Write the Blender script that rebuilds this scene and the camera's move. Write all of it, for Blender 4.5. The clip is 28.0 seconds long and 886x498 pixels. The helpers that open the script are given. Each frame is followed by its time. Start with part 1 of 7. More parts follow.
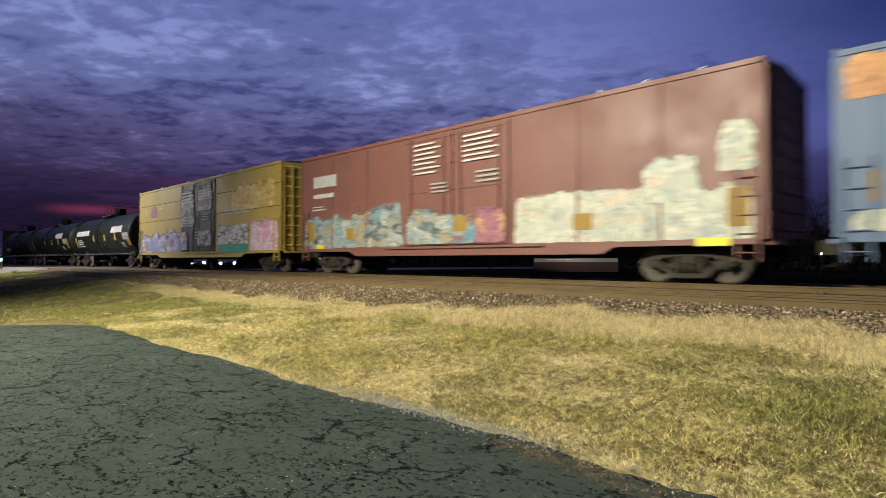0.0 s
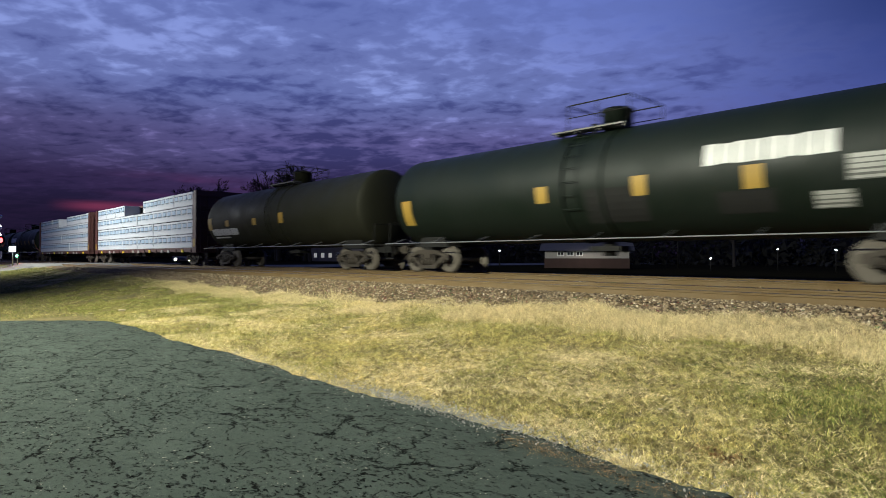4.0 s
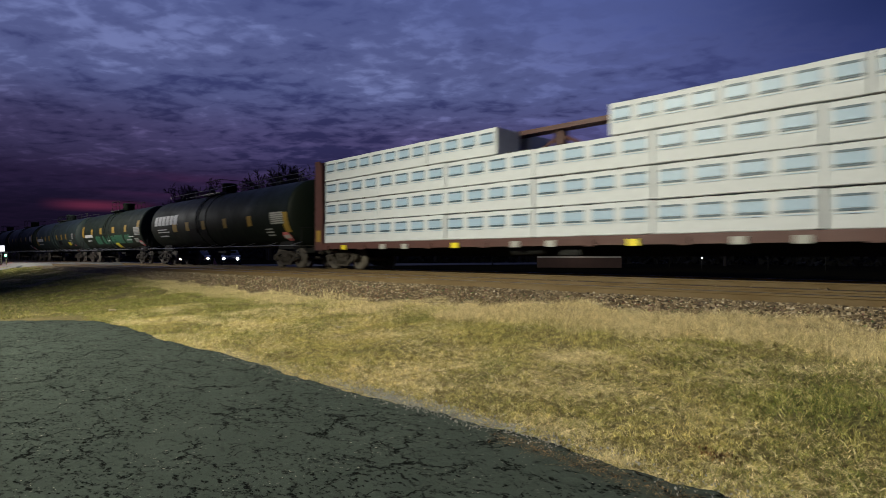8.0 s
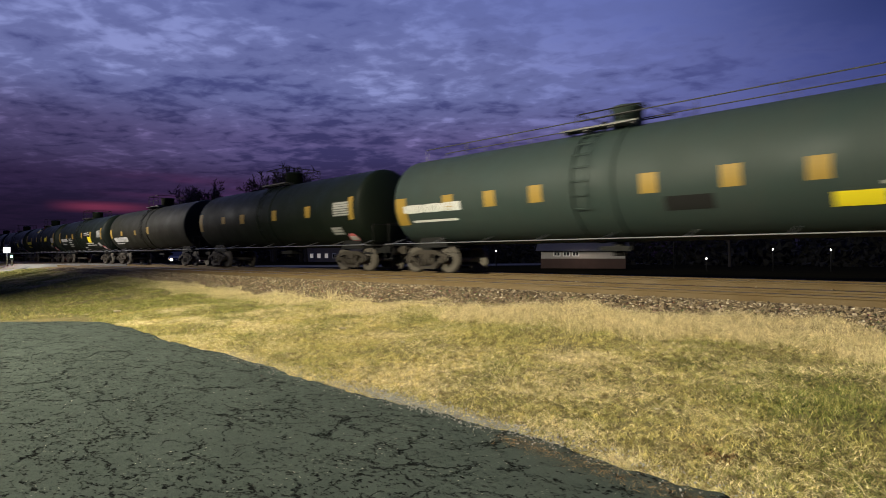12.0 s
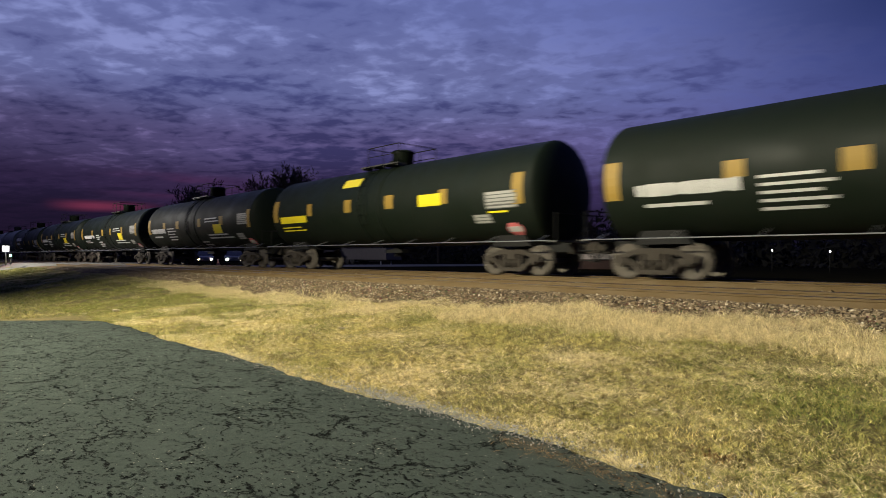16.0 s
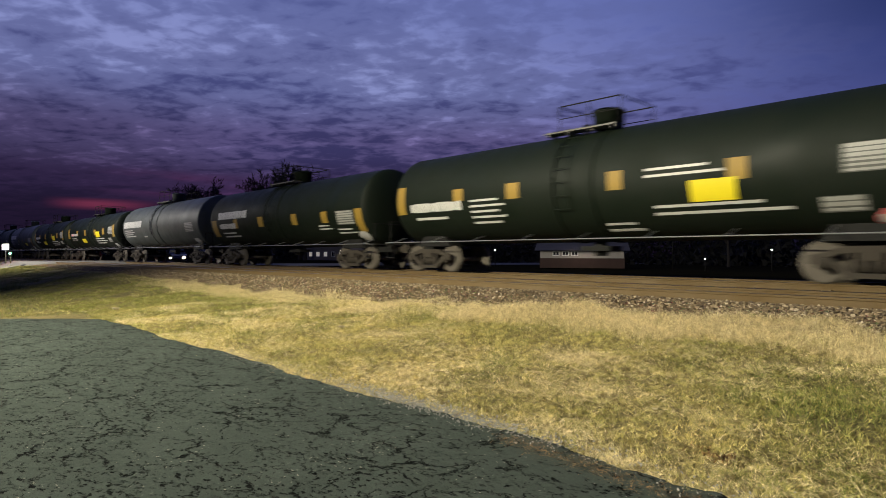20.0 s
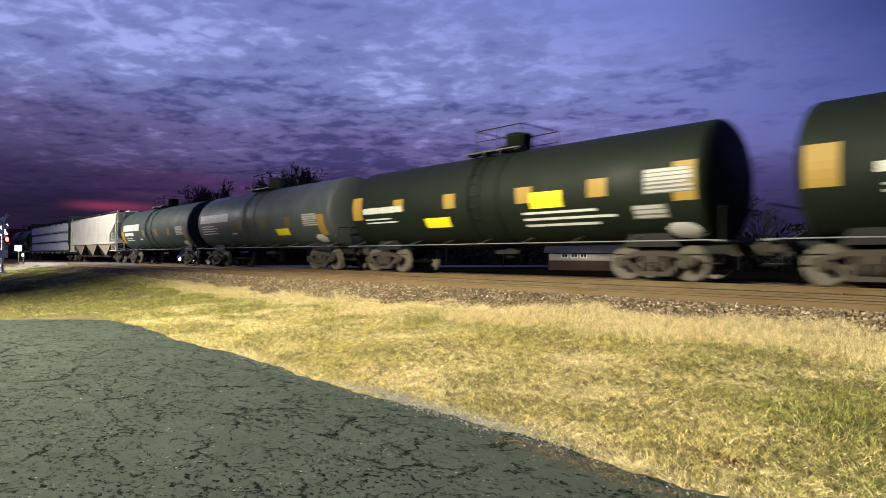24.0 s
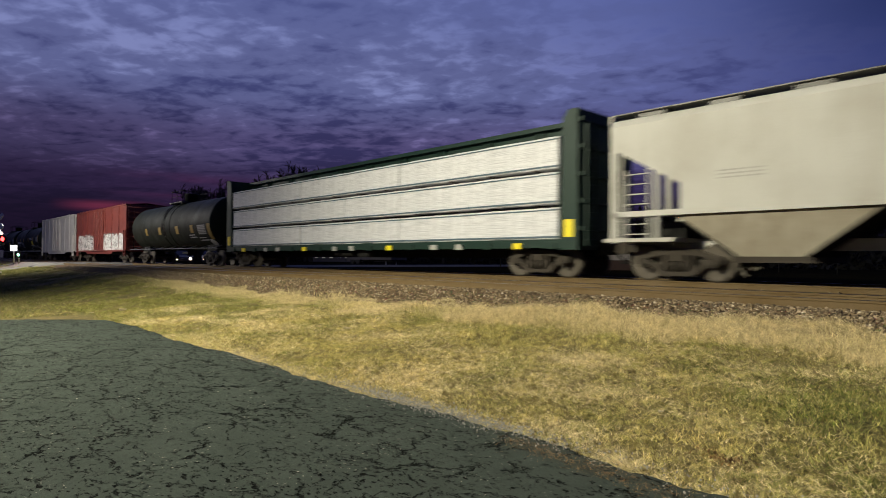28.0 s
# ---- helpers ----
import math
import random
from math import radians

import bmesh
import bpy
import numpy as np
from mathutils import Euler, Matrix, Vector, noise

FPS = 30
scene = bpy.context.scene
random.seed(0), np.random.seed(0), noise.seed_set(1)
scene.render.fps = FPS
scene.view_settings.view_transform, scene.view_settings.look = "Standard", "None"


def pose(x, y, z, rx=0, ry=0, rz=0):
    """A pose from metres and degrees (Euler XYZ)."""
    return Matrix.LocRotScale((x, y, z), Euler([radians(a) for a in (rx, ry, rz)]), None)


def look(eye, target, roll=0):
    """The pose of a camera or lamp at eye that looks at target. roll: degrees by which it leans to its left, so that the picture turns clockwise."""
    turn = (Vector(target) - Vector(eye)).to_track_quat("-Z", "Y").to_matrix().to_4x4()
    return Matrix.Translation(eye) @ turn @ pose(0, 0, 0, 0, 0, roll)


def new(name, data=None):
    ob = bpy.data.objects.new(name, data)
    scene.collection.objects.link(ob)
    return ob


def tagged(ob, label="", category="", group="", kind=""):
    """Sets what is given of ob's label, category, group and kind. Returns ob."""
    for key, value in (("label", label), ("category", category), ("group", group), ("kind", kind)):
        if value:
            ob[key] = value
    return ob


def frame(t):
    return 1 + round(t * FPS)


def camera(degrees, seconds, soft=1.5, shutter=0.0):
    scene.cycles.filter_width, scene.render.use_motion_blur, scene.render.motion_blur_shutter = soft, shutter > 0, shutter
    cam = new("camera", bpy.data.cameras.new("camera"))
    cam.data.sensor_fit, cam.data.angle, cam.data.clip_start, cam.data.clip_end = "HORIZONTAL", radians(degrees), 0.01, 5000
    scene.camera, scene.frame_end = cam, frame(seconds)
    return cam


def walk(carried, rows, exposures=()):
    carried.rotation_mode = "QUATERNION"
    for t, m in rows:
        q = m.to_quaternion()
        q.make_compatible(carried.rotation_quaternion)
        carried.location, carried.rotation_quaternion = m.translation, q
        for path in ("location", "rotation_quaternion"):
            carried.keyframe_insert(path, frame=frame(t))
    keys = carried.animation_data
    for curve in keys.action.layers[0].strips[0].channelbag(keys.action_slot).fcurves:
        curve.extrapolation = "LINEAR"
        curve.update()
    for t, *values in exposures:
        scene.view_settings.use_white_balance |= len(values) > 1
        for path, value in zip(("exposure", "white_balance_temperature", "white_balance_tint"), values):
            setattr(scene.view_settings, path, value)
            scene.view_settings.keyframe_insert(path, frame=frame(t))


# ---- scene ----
# ---- camera ----
LENS = 2 * math.degrees(math.atan(784 / 1060))
cam = camera(LENS, 28.0, soft=0.6, shutter=0.46)
EYE = (0.0, 0.0, 1.5)
# seconds, tilt, lean, turn (degrees)
TURNS = ((0, 1.06, 0.01, 45.70), (0.5, 1.04, -0.14, 46.28), (1, 0.90, 0.16, 47.06), (1.5, 0.87, 0.15, 47.12), (2, 0.85, 0.09, 47.06), (2.5, 0.84, 0.07, 46.98), (3, 0.81, 0.08, 46.86), (3.5, 0.74, 0.05, 46.77), (5.5, 0.72, 0.00, 46.45), (6, 0.65, 0.09, 46.34), (6.5, 0.62, -0.02, 46.25), (7, 0.65, 0.04, 46.16), (7.5, 0.65, 0.02, 46.06), (8, 0.65, 0.00, 45.99), (8.5, 0.59, 0.02, 45.85), (9, 0.58, 0.02, 45.78), (9.5, 0.61, 0.01, 45.70), (10, 0.75, -0.10, 45.82), (10.5, 0.92, -0.03, 46.20), (11, 0.87, 0.04, 46.30), (11.5, 0.76, 0.07, 46.30), (12, 0.74, 0.06, 46.35), (12.5, 0.72, 0.06, 46.38), (14.5, 0.76, -0.10, 46.40), (15, 0.79, -0.10, 46.41), (15.5, 0.77, -0.08, 46.37), (16, 0.76, -0.13, 46.28), (16.5, 0.79, -0.12, 46.27), (17, 0.74, -0.09, 46.24), (17.5, 0.68, -0.14, 46.18), (18, 0.62, -0.25, 46.14), (18.5, 0.55, -0.23, 46.12), (19, 0.57, -0.24, 46.20), (19.5, 0.62, -0.23, 46.24), (20, 0.64, -0.22, 46.26), (20.5, 0.68, -0.24, 46.27), (21, 0.73, -0.29, 46.30), (21.5, 0.80, -0.38, 46.45), (23.5, 0.94, -0.38, 47.20), (24, 0.84, -0.32, 47.07), (24.5, 0.83, -0.31, 47.04), (25, 0.83, -0.28, 47.00), (25.5, 0.85, -0.35, 46.99), (26, 0.87, -0.36, 46.98), (26.5, 0.83, -0.30, 46.92), (27, 0.81, -0.35, 46.86), (27.5, 0.81, -0.32, 46.78), (28, 0.80, -0.29, 46.78))
# seconds, stops, kelvin, tint
EXPOSURES = ((0, 0.15, 6500, 10.0), (0.5, 0.22, 6500, 10.0), (1, 0.25, 6500, 10.0), (1.5, 0.05, 6225, 7.5), (2, -0.1, 5950, 5.0), (2.5, 0.15, 5950, 5.0), (3, 0.3, 5950, 5.0), (3.5, 0.32, 5950, 5.0), (5.5, 0.2, 6400, 9.0), (6, 0.08, 6317, 8.0), (6.5, -0.2, 6320, 8.4), (7, -0.45, 6320, 8.5), (8, -0.45, 6330, 8.8), (9, -0.35, 6350, 9.0), (9.5, 0.1, 6500, 9.6), (10, 0.5, 6700, 10.5), (11, 0.32, 6700, 10.5), (12, 0.15, 6700, 10.4), (15, 0.1, 6700, 10.4), (21, 0.1, 6700, 10.2), (21.5, 0.18, 6700, 10.2), (23.5, 0.66, 6700, 10.1), (24, 0.7, 6700, 10.1), (26, 0.65, 6700, 10.1), (27, 0.35, 6700, 10.0), (28, -0.15, 6700, 10.0))
walk(cam, [(t, pose(*EYE, 90 + a, b, c)) for t, a, b, c in TURNS], EXPOSURES)

# ---- plan (metres; x along the track, train runs towards +x; y across it) ----
RAIL = 0.934            # rail head
NEAR_TRACK, TRAIN_TRACK = 10.75, 15.5
SPEED = 15.78
SIDE_X = 13.52          # where a point of the train's near side stands at its own time
LOT_EDGE = 3.9


# ---- node helpers ----
def material(name, rough=0.7, metal=0.0, spec=0.5):
    m = bpy.data.materials.new(name)
    m.use_nodes = True
    b = m.node_tree.nodes["Principled BSDF"]
    b.inputs["Roughness"].default_value = rough
    b.inputs["Metallic"].default_value = metal
    b.inputs["Specular IOR Level"].default_value = spec
    return m, m.node_tree, b


def node(nt, kind, **kw):
    n = nt.nodes.new(kind)
    for k, v in kw.items():
        if k in n.inputs:
            n.inputs[k].default_value = v
    return n


def coords(nt, space="Object", scale=(1, 1, 1)):
    tc = nt.nodes.new("ShaderNodeTexCoord")
    mp = nt.nodes.new("ShaderNodeMapping")
    mp.inputs["Scale"].default_value = scale
    nt.links.new(tc.outputs[space], mp.inputs["Vector"])
    return mp.outputs["Vector"]


def world_coords(nt, scale=(1, 1, 1)):
    g = nt.nodes.new("ShaderNodeNewGeometry")
    mp = nt.nodes.new("ShaderNodeMapping")
    mp.inputs["Scale"].default_value = scale
    nt.links.new(g.outputs["Position"], mp.inputs["Vector"])
    return mp.outputs["Vector"]


def noise_tex(nt, vec, scale, detail=6.0, rough=0.6, distortion=0.0):
    n = nt.nodes.new("ShaderNodeTexNoise")
    nt.links.new(vec, n.inputs["Vector"])
    n.inputs["Scale"].default_value, n.inputs["Detail"].default_value = scale, detail
    n.inputs["Roughness"].default_value, n.inputs["Distortion"].default_value = rough, distortion
    return n.outputs["Fac"]


def ramp(nt, fac, stops):
    r = nt.nodes.new("ShaderNodeValToRGB")
    nt.links.new(fac, r.inputs["Fac"])
    e = r.color_ramp.elements
    while len(e) < len(stops):
        e.new(0.5)
    for el, (p, c) in zip(e, stops):
        el.position, el.color = p, (*c, 1) if len(c) == 3 else c
    return r.outputs["Color"]


def mix(nt, fac, a, b, blend="MIX"):
    n = nt.nodes.new("ShaderNodeMix")
    n.data_type, n.blend_type = "RGBA", blend
    for sock, v in ((n.inputs[0], fac), (n.inputs[6], a), (n.inputs[7], b)):
        if isinstance(v, (int, float)):
            sock.default_value = v
        elif isinstance(v, tuple):
            sock.default_value = (*v, 1) if len(v) == 3 else v
        else:
            nt.links.new(v, sock)
    return n.outputs[2]


def bump(nt, b, height, strength=0.3, distance=0.01):
    n = nt.nodes.new("ShaderNodeBump")
    n.inputs["Strength"].default_value, n.inputs["Distance"].default_value = strength, distance
    nt.links.new(height, n.inputs["Height"])
    nt.links.new(n.outputs["Normal"], b.inputs["Normal"])


def paint(name, base, dirt=(0.06, 0.05, 0.04), amount=0.35, rough=0.5, streak=True, metal=0.0, spec=0.5):
    """Weathered paint: broad grime, vertical rain streaks and fine grain."""
    m, nt, b = material(name, rough, metal, spec)
    v = coords(nt)
    big = noise_tex(nt, v, 0.7, 5)
    st = noise_tex(nt, coords(nt, "Object", (3.2, 3.2, 0.16)), 1.6, 6, 0.65)
    f1 = ramp(nt, big, ((0.42, (0, 0, 0)), (0.78, (amount,) * 3)))
    f2 = ramp(nt, st, ((0.5, (0, 0, 0)), (0.8, (amount * (1.0 if streak else 0.3),) * 3)))
    c = mix(nt, f1, base, dirt)
    c = mix(nt, f2, c, dirt)
    fine = noise_tex(nt, v, 40, 3)
    c = mix(nt, 0.18, c, ramp(nt, fine, ((0.3, (0.25,) * 3), (0.7, (1.0,) * 3))), "MULTIPLY")
    nt.links.new(c, b.inputs["Base Color"])
    nt.links.new(ramp(nt, big, ((0.3, (rough * 0.8,) * 3), (0.8, (min(1, rough * 1.35),) * 3))), b.inputs["Roughness"])
    bump(nt, b, fine, 0.12, 0.003)
    return m


def plain(name, base, rough=0.6, metal=0.0, grain=0.25, scale=30, spec=0.5):
    m, nt, b = material(name, rough, metal, spec)
    v = coords(nt)
    n = noise_tex(nt, v, scale, 5)
    n2 = noise_tex(nt, v, scale * 0.08, 4)
    c = mix(nt, grain, base, ramp(nt, n, ((0.25, tuple(x * 0.45 for x in base)), (0.75, tuple(min(1, x * 1.35) for x in base)))))
    c = mix(nt, grain, c, ramp(nt, n2, ((0.3, tuple(x * 0.55 for x in base)), (0.75, tuple(min(1, x * 1.2) for x in base)))))
    nt.links.new(c, b.inputs["Base Color"])
    bump(nt, b, n, 0.15, 0.003)
    return m


def streaked(name, base, line):
    """Woven wrapper: fine lines along it, fainter ones across."""
    m, nt, b = material(name, 0.6)
    a = noise_tex(nt, coords(nt, "Object", (0.5, 1, 30)), 2.0, 4, 0.6)
    c = noise_tex(nt, coords(nt, "Object", (9, 1, 0.6)), 1.5, 3, 0.6)
    col = mix(nt, ramp(nt, a, ((0.46, (0, 0, 0)), (0.62, (0.8,) * 3))), base, line)
    col = mix(nt, ramp(nt, c, ((0.5, (0, 0, 0)), (0.65, (0.45,) * 3))), col, line)
    nt.links.new(col, b.inputs["Base Color"])
    bump(nt, b, a, 0.2, 0.004)
    return m


def glow(name, colour, strength):
    m, nt, b = material(name, 0.4)
    b.inputs["Base Color"].default_value = (*colour, 1)
    b.inputs["Emission Color"].default_value = (*colour, 1)
    b.inputs["Emission Strength"].default_value = strength
    return m


# ---- sky ----
def soft_ramp(nt, fac, stops):
    out = ramp(nt, fac, stops)
    out.node.color_ramp.interpolation = "EASE"
    return out


def make_sky():
    w = bpy.data.worlds.new("dusk_sky")
    scene.world = w
    w.use_nodes = True
    nt = w.node_tree
    bg = nt.nodes["Background"]
    tc = nt.nodes.new("ShaderNodeTexCoord")
    d = tc.outputs["Generated"]
    sep = nt.nodes.new("ShaderNodeSeparateXYZ")
    nt.links.new(d, sep.inputs[0])

    def calc(op, a, b=0.0, c=0.0, clamp=False):
        n = nt.nodes.new("ShaderNodeMath")
        n.operation, n.use_clamp = op, clamp
        for s, val in zip(n.inputs, (a, b, c)):
            if isinstance(val, (int, float)):
                s.default_value = val
            else:
                nt.links.new(val, s)
        return n.outputs[0]

    z = calc("MAXIMUM", sep.outputs["Z"], 0.0)
    # the cloud deck: a flat layer seen in perspective
    den = calc("ADD", z, 0.12)
    px, py = calc("DIVIDE", sep.outputs["X"], den), calc("DIVIDE", sep.outputs["Y"], den)
    com = nt.nodes.new("ShaderNodeCombineXYZ")
    nt.links.new(px, com.inputs[0]), nt.links.new(py, com.inputs[1])
    turned = nt.nodes.new("ShaderNodeMapping")
    turned.inputs["Rotation"].default_value = (0, 0, radians(SKY_TURN))
    nt.links.new(com.outputs[0], turned.inputs["Vector"])
    mp = nt.nodes.new("ShaderNodeMapping")
    mp.inputs["Scale"].default_value = SKY_SCALE
    mp.inputs["Location"].default_value = SKY_SHIFT
    nt.links.new(turned.outputs["Vector"], mp.inputs["Vector"])
    v = mp.outputs["Vector"]
    broad = noise_tex(nt, v, 0.62, 3, 0.5)
    ripple = noise_tex(nt, v, 3.2, 4, 0.48, 0.5)
    fine = noise_tex(nt, v, 9.5, 3, 0.5, 0.35)
    lumps = calc("ADD", calc("MULTIPLY", broad, 0.38), calc("ADD", calc("MULTIPLY", ripple, 0.36), calc("MULTIPLY", fine, 0.26)))
    west = calc("MULTIPLY_ADD", sep.outputs["X"], -0.5, 0.5)
    # clear air: violet blue in the west, deeper blue towards +x
    high = soft_ramp(nt, z, ((0.0, (0.002, 0.0015, 0.004)), (0.05, (0.013, 0.010, 0.030)), (0.11, (0.034, 0.028, 0.092)), (0.17, (0.080, 0.082, 0.225)), (0.26, (0.086, 0.104, 0.295)), (0.38, (0.080, 0.104, 0.295)), (1.0, (0.040, 0.052, 0.170))))
    deep = soft_ramp(nt, z, ((0.0, (0.002, 0.002, 0.005)), (0.06, (0.010, 0.010, 0.032)), (0.145, (0.024, 0.024, 0.080)), (0.165, (0.044, 0.052, 0.170)), (0.19, (0.046, 0.056, 0.185)), (0.26, (0.025, 0.036, 0.136)), (0.34, (0.013, 0.022, 0.092)), (1.0, (0.010, 0.016, 0.070))))
    clear = mix(nt, soft_ramp(nt, west, ((0.54, (0, 0, 0)), (0.76, (1, 1, 1)))), deep, high)
    # the deck: dark bellies and paler gaps, purple low down
    dark = soft_ramp(nt, z, ((0.0, (0.003, 0.002, 0.006)), (0.06, (0.009, 0.006, 0.019)), (0.11, (0.016, 0.011, 0.037)), (0.18, (0.025, 0.023, 0.078)), (0.28, (0.041, 0.048, 0.146)), (0.40, (0.053, 0.067, 0.195)), (1.0, (0.03, 0.036, 0.12))))
    bright = soft_ramp(nt, z, ((0.0, (0.02, 0.010, 0.028)), (0.06, (0.020, 0.010, 0.034)), (0.11, (0.046, 0.028, 0.086)), (0.17, (0.138, 0.112, 0.268)), (0.27, (0.180, 0.208, 0.425)), (0.40, (0.146, 0.178, 0.395)), (1.0, (0.07, 0.08, 0.24))))
    lift = calc("ADD", lumps, soft_ramp(nt, z, ((0.06, (0.0,) * 3), (0.17, (0.015,) * 3), (0.34, (0.06,) * 3))))
    c = mix(nt, soft_ramp(nt, lift, ((0.41, (0, 0, 0)), (0.54, (0.38,) * 3), (0.66, (1, 1, 1)))), dark, bright)
    cover = calc("ADD", west, calc("MULTIPLY_ADD", lumps, -0.55, 0.27))
    cover = calc("SUBTRACT", cover, soft_ramp(nt, z, ((0.26, (0, 0, 0)), (0.42, (0.06,) * 3))))
    c = mix(nt, soft_ramp(nt, cover, ((0.58, (0, 0, 0)), (0.84, (0.95,) * 3))), clear, c)
    # the far west is darker low down
    shade = mix(nt, 1.0, soft_ramp(nt, west, ((0.93, (0, 0, 0)), (0.995, (0.42,) * 3))), soft_ramp(nt, z, ((0.16, (1, 1, 1)), (0.27, (0, 0, 0)))), "MULTIPLY")
    c = mix(nt, shade, c, (0.006, 0.004, 0.012))
    # the last red low over the western horizon
    sv = nt.nodes.new("ShaderNodeMapping")
    sv.inputs["Scale"].default_value = (2.6, 2.6, 24)
    sv.inputs["Location"].default_value = (0.4, 0.1, 0.0)
    nt.links.new(d, sv.inputs["Vector"])
    stre = noise_tex(nt, sv.outputs["Vector"], 1.6, 4, 0.55)
    torn = soft_ramp(nt, stre, ((0.36, (0.1,) * 3), (0.56, (1, 1, 1))))

    def glowing(c, low, high_z, y0, y1, colour, amount):
        mid = (low + high_z) / 2
        band = soft_ramp(nt, z, ((low, (0, 0, 0)), (mid, (1, 1, 1)), (high_z, (0, 0, 0))))
        side = soft_ramp(nt, sep.outputs["Y"], ((y0, (0, 0, 0)), (y0 * 0.6 + y1 * 0.4, (amount,) * 3), (y1, (0, 0, 0))))
        w = soft_ramp(nt, west, ((0.90, (0, 0, 0)), (0.95, (1, 1, 1))))
        return mix(nt, mix(nt, 1.0, mix(nt, 1.0, band, w, "MULTIPLY"), mix(nt, 1.0, side, torn, "MULTIPLY"), "MULTIPLY"), c, colour)

    c = glowing(c, 0.078, 0.135, 0.20, 0.50, (0.080, 0.022, 0.072), 0.5)
    c = glowing(c, 0.062, 0.083, 0.165, 0.335, (0.18, 0.028, 0.062), 0.6)
    nt.links.new(c, bg.inputs["Color"])
    bg.inputs["Strength"].default_value = SKY_STRENGTH


SKY_TURN, SKY_SCALE, SKY_SHIFT, SKY_STRENGTH = -38, (1.25, 1.55, 1), (5.3, 0.4, 0), 1.3
make_sky()


# ---- lamps ----
def lamp(name, kind, m, power, colour, size=0.3, **kw):
    L = bpy.data.lights.new(name, kind)
    L.energy, L.color = power, colour
    if kind == "AREA":
        L.size = size
    else:
        L.shadow_soft_size = size
    if kind == "SPOT":
        L.spot_size, L.spot_blend = radians(kw.get("angle", 120)), kw.get("blend", 0.6)
    ob = new(name, L)
    ob.matrix_world = m
    return ob


LOT_LAMP = (-15.5, -9.0, 12.5)
lamp("lot_light", "SPOT", look((LOT_LAMP[0], LOT_LAMP[1], LOT_LAMP[2] - 0.12), (-2.5, 8.0, 0.0)), 53000, (1.0, 0.945, 0.735), 0.22, angle=150, blend=1.0)
CROSS_LAMP = (-54.0, 0.9, 10.0)
lamp("crossing_light", "SPOT", look((CROSS_LAMP[0], CROSS_LAMP[1], CROSS_LAMP[2] - 0.12), (-56.0, 15.0, 3.0)), 16000, (1.0, 0.96, 0.88), 0.2, angle=150, blend=0.7)

lamp("signal_glow", "POINT", pose(-61.0, 7.6, 2.45), 70, (1.0, 0.06, 0.05), 0.15)

# ---- materials ----
M = {}
M["asphalt"] = None
M["tank_black"] = paint("tank_black", (0.0062, 0.0108, 0.0062), (0.0115, 0.0135, 0.0085), 0.3, 0.60, spec=0.17)
M["tank_gloss"] = paint("tank_gloss", (0.0058, 0.0100, 0.0066), (0.010, 0.012, 0.009), 0.3, 0.52, spec=0.20)
M["tank_olive"] = paint("tank_olive", (0.0150, 0.0158, 0.0090), (0.025, 0.024, 0.016), 0.3, 0.62, spec=0.15)
M["tank_green"] = paint("tank_green", (0.0150, 0.0225, 0.0145), (0.025, 0.027, 0.018), 0.3, 0.62, spec=0.15)
M["tank_sage"] = paint("tank_sage", (0.029, 0.045, 0.039), (0.046, 0.048, 0.039), 0.3, 0.60, spec=0.22)
M["tank_grey"] = paint("tank_grey", (0.062, 0.075, 0.072), (0.03, 0.032, 0.028), 0.45, 0.52, spec=0.3)
M["box_brown"] = paint("box_brown", (0.190, 0.075, 0.055), (0.10, 0.05, 0.04), 0.35, 0.55)
M["box_yellow"] = paint("box_yellow", (0.46, 0.335, 0.058), (0.40, 0.32, 0.10), 0.4, 0.55)
M["box_blue"] = paint("box_blue", (0.085, 0.145, 0.26), (0.20, 0.22, 0.26), 0.4, 0.5)
M["box_red"] = paint("box_red", (0.17, 0.035, 0.025), (0.08, 0.035, 0.028), 0.35, 0.5)
M["box_white"] = paint("box_white", (0.48, 0.47, 0.45), (0.2, 0.19, 0.17), 0.4, 0.5)
M["black_door"] = paint("black_door", (0.016, 0.019, 0.020), (0.045, 0.047, 0.045), 0.5, 0.50, spec=0.42)
M["roof_zinc"] = paint("roof_zinc", (0.30, 0.30, 0.27), (0.14, 0.12, 0.1), 0.45, 0.45, metal=0.6)
M["hopper_cream"] = paint("hopper_cream", (0.44, 0.44, 0.40), (0.26, 0.23, 0.17), 0.4, 0.7)
M["hopper_grime"] = paint("hopper_grime", (0.33, 0.30, 0.23), (0.12, 0.09, 0.055), 0.7, 0.8)
M["frame_brown"] = paint("frame_brown", (0.080, 0.029, 0.022), (0.04, 0.025, 0.02), 0.4, 0.6)
M["frame_green"] = paint("frame_green", (0.011, 0.031, 0.023), (0.02, 0.03, 0.024), 0.3, 0.5, spec=0.25)
M["wrap"] = plain("lumber_wrap", (0.51, 0.535, 0.55), 0.6, grain=0.14, scale=5)
M["wrap_grey"] = streaked("lumber_wrap_grey", (0.60, 0.61, 0.62), (0.34, 0.35, 0.37))
M["print_blue"] = plain("print_blue", (0.30, 0.41, 0.52), 0.45, grain=0.2, scale=12)
M["print_dark"] = plain("print_dark", (0.06, 0.10, 0.13), 0.5, grain=0.2, scale=12)
M["bogie"] = paint("bogie_iron", (0.050, 0.043, 0.034), (0.022, 0.016, 0.012), 0.6, 0.85, streak=False, spec=0.15)
M["wheel"] = paint("wheel_steel", (0.115, 0.102, 0.083), (0.045, 0.036, 0.026), 0.5, 0.7, streak=False, spec=0.2)
M["tread"] = plain("wheel_tread", (0.42, 0.41, 0.39), 0.3, 1.0, 0.1)
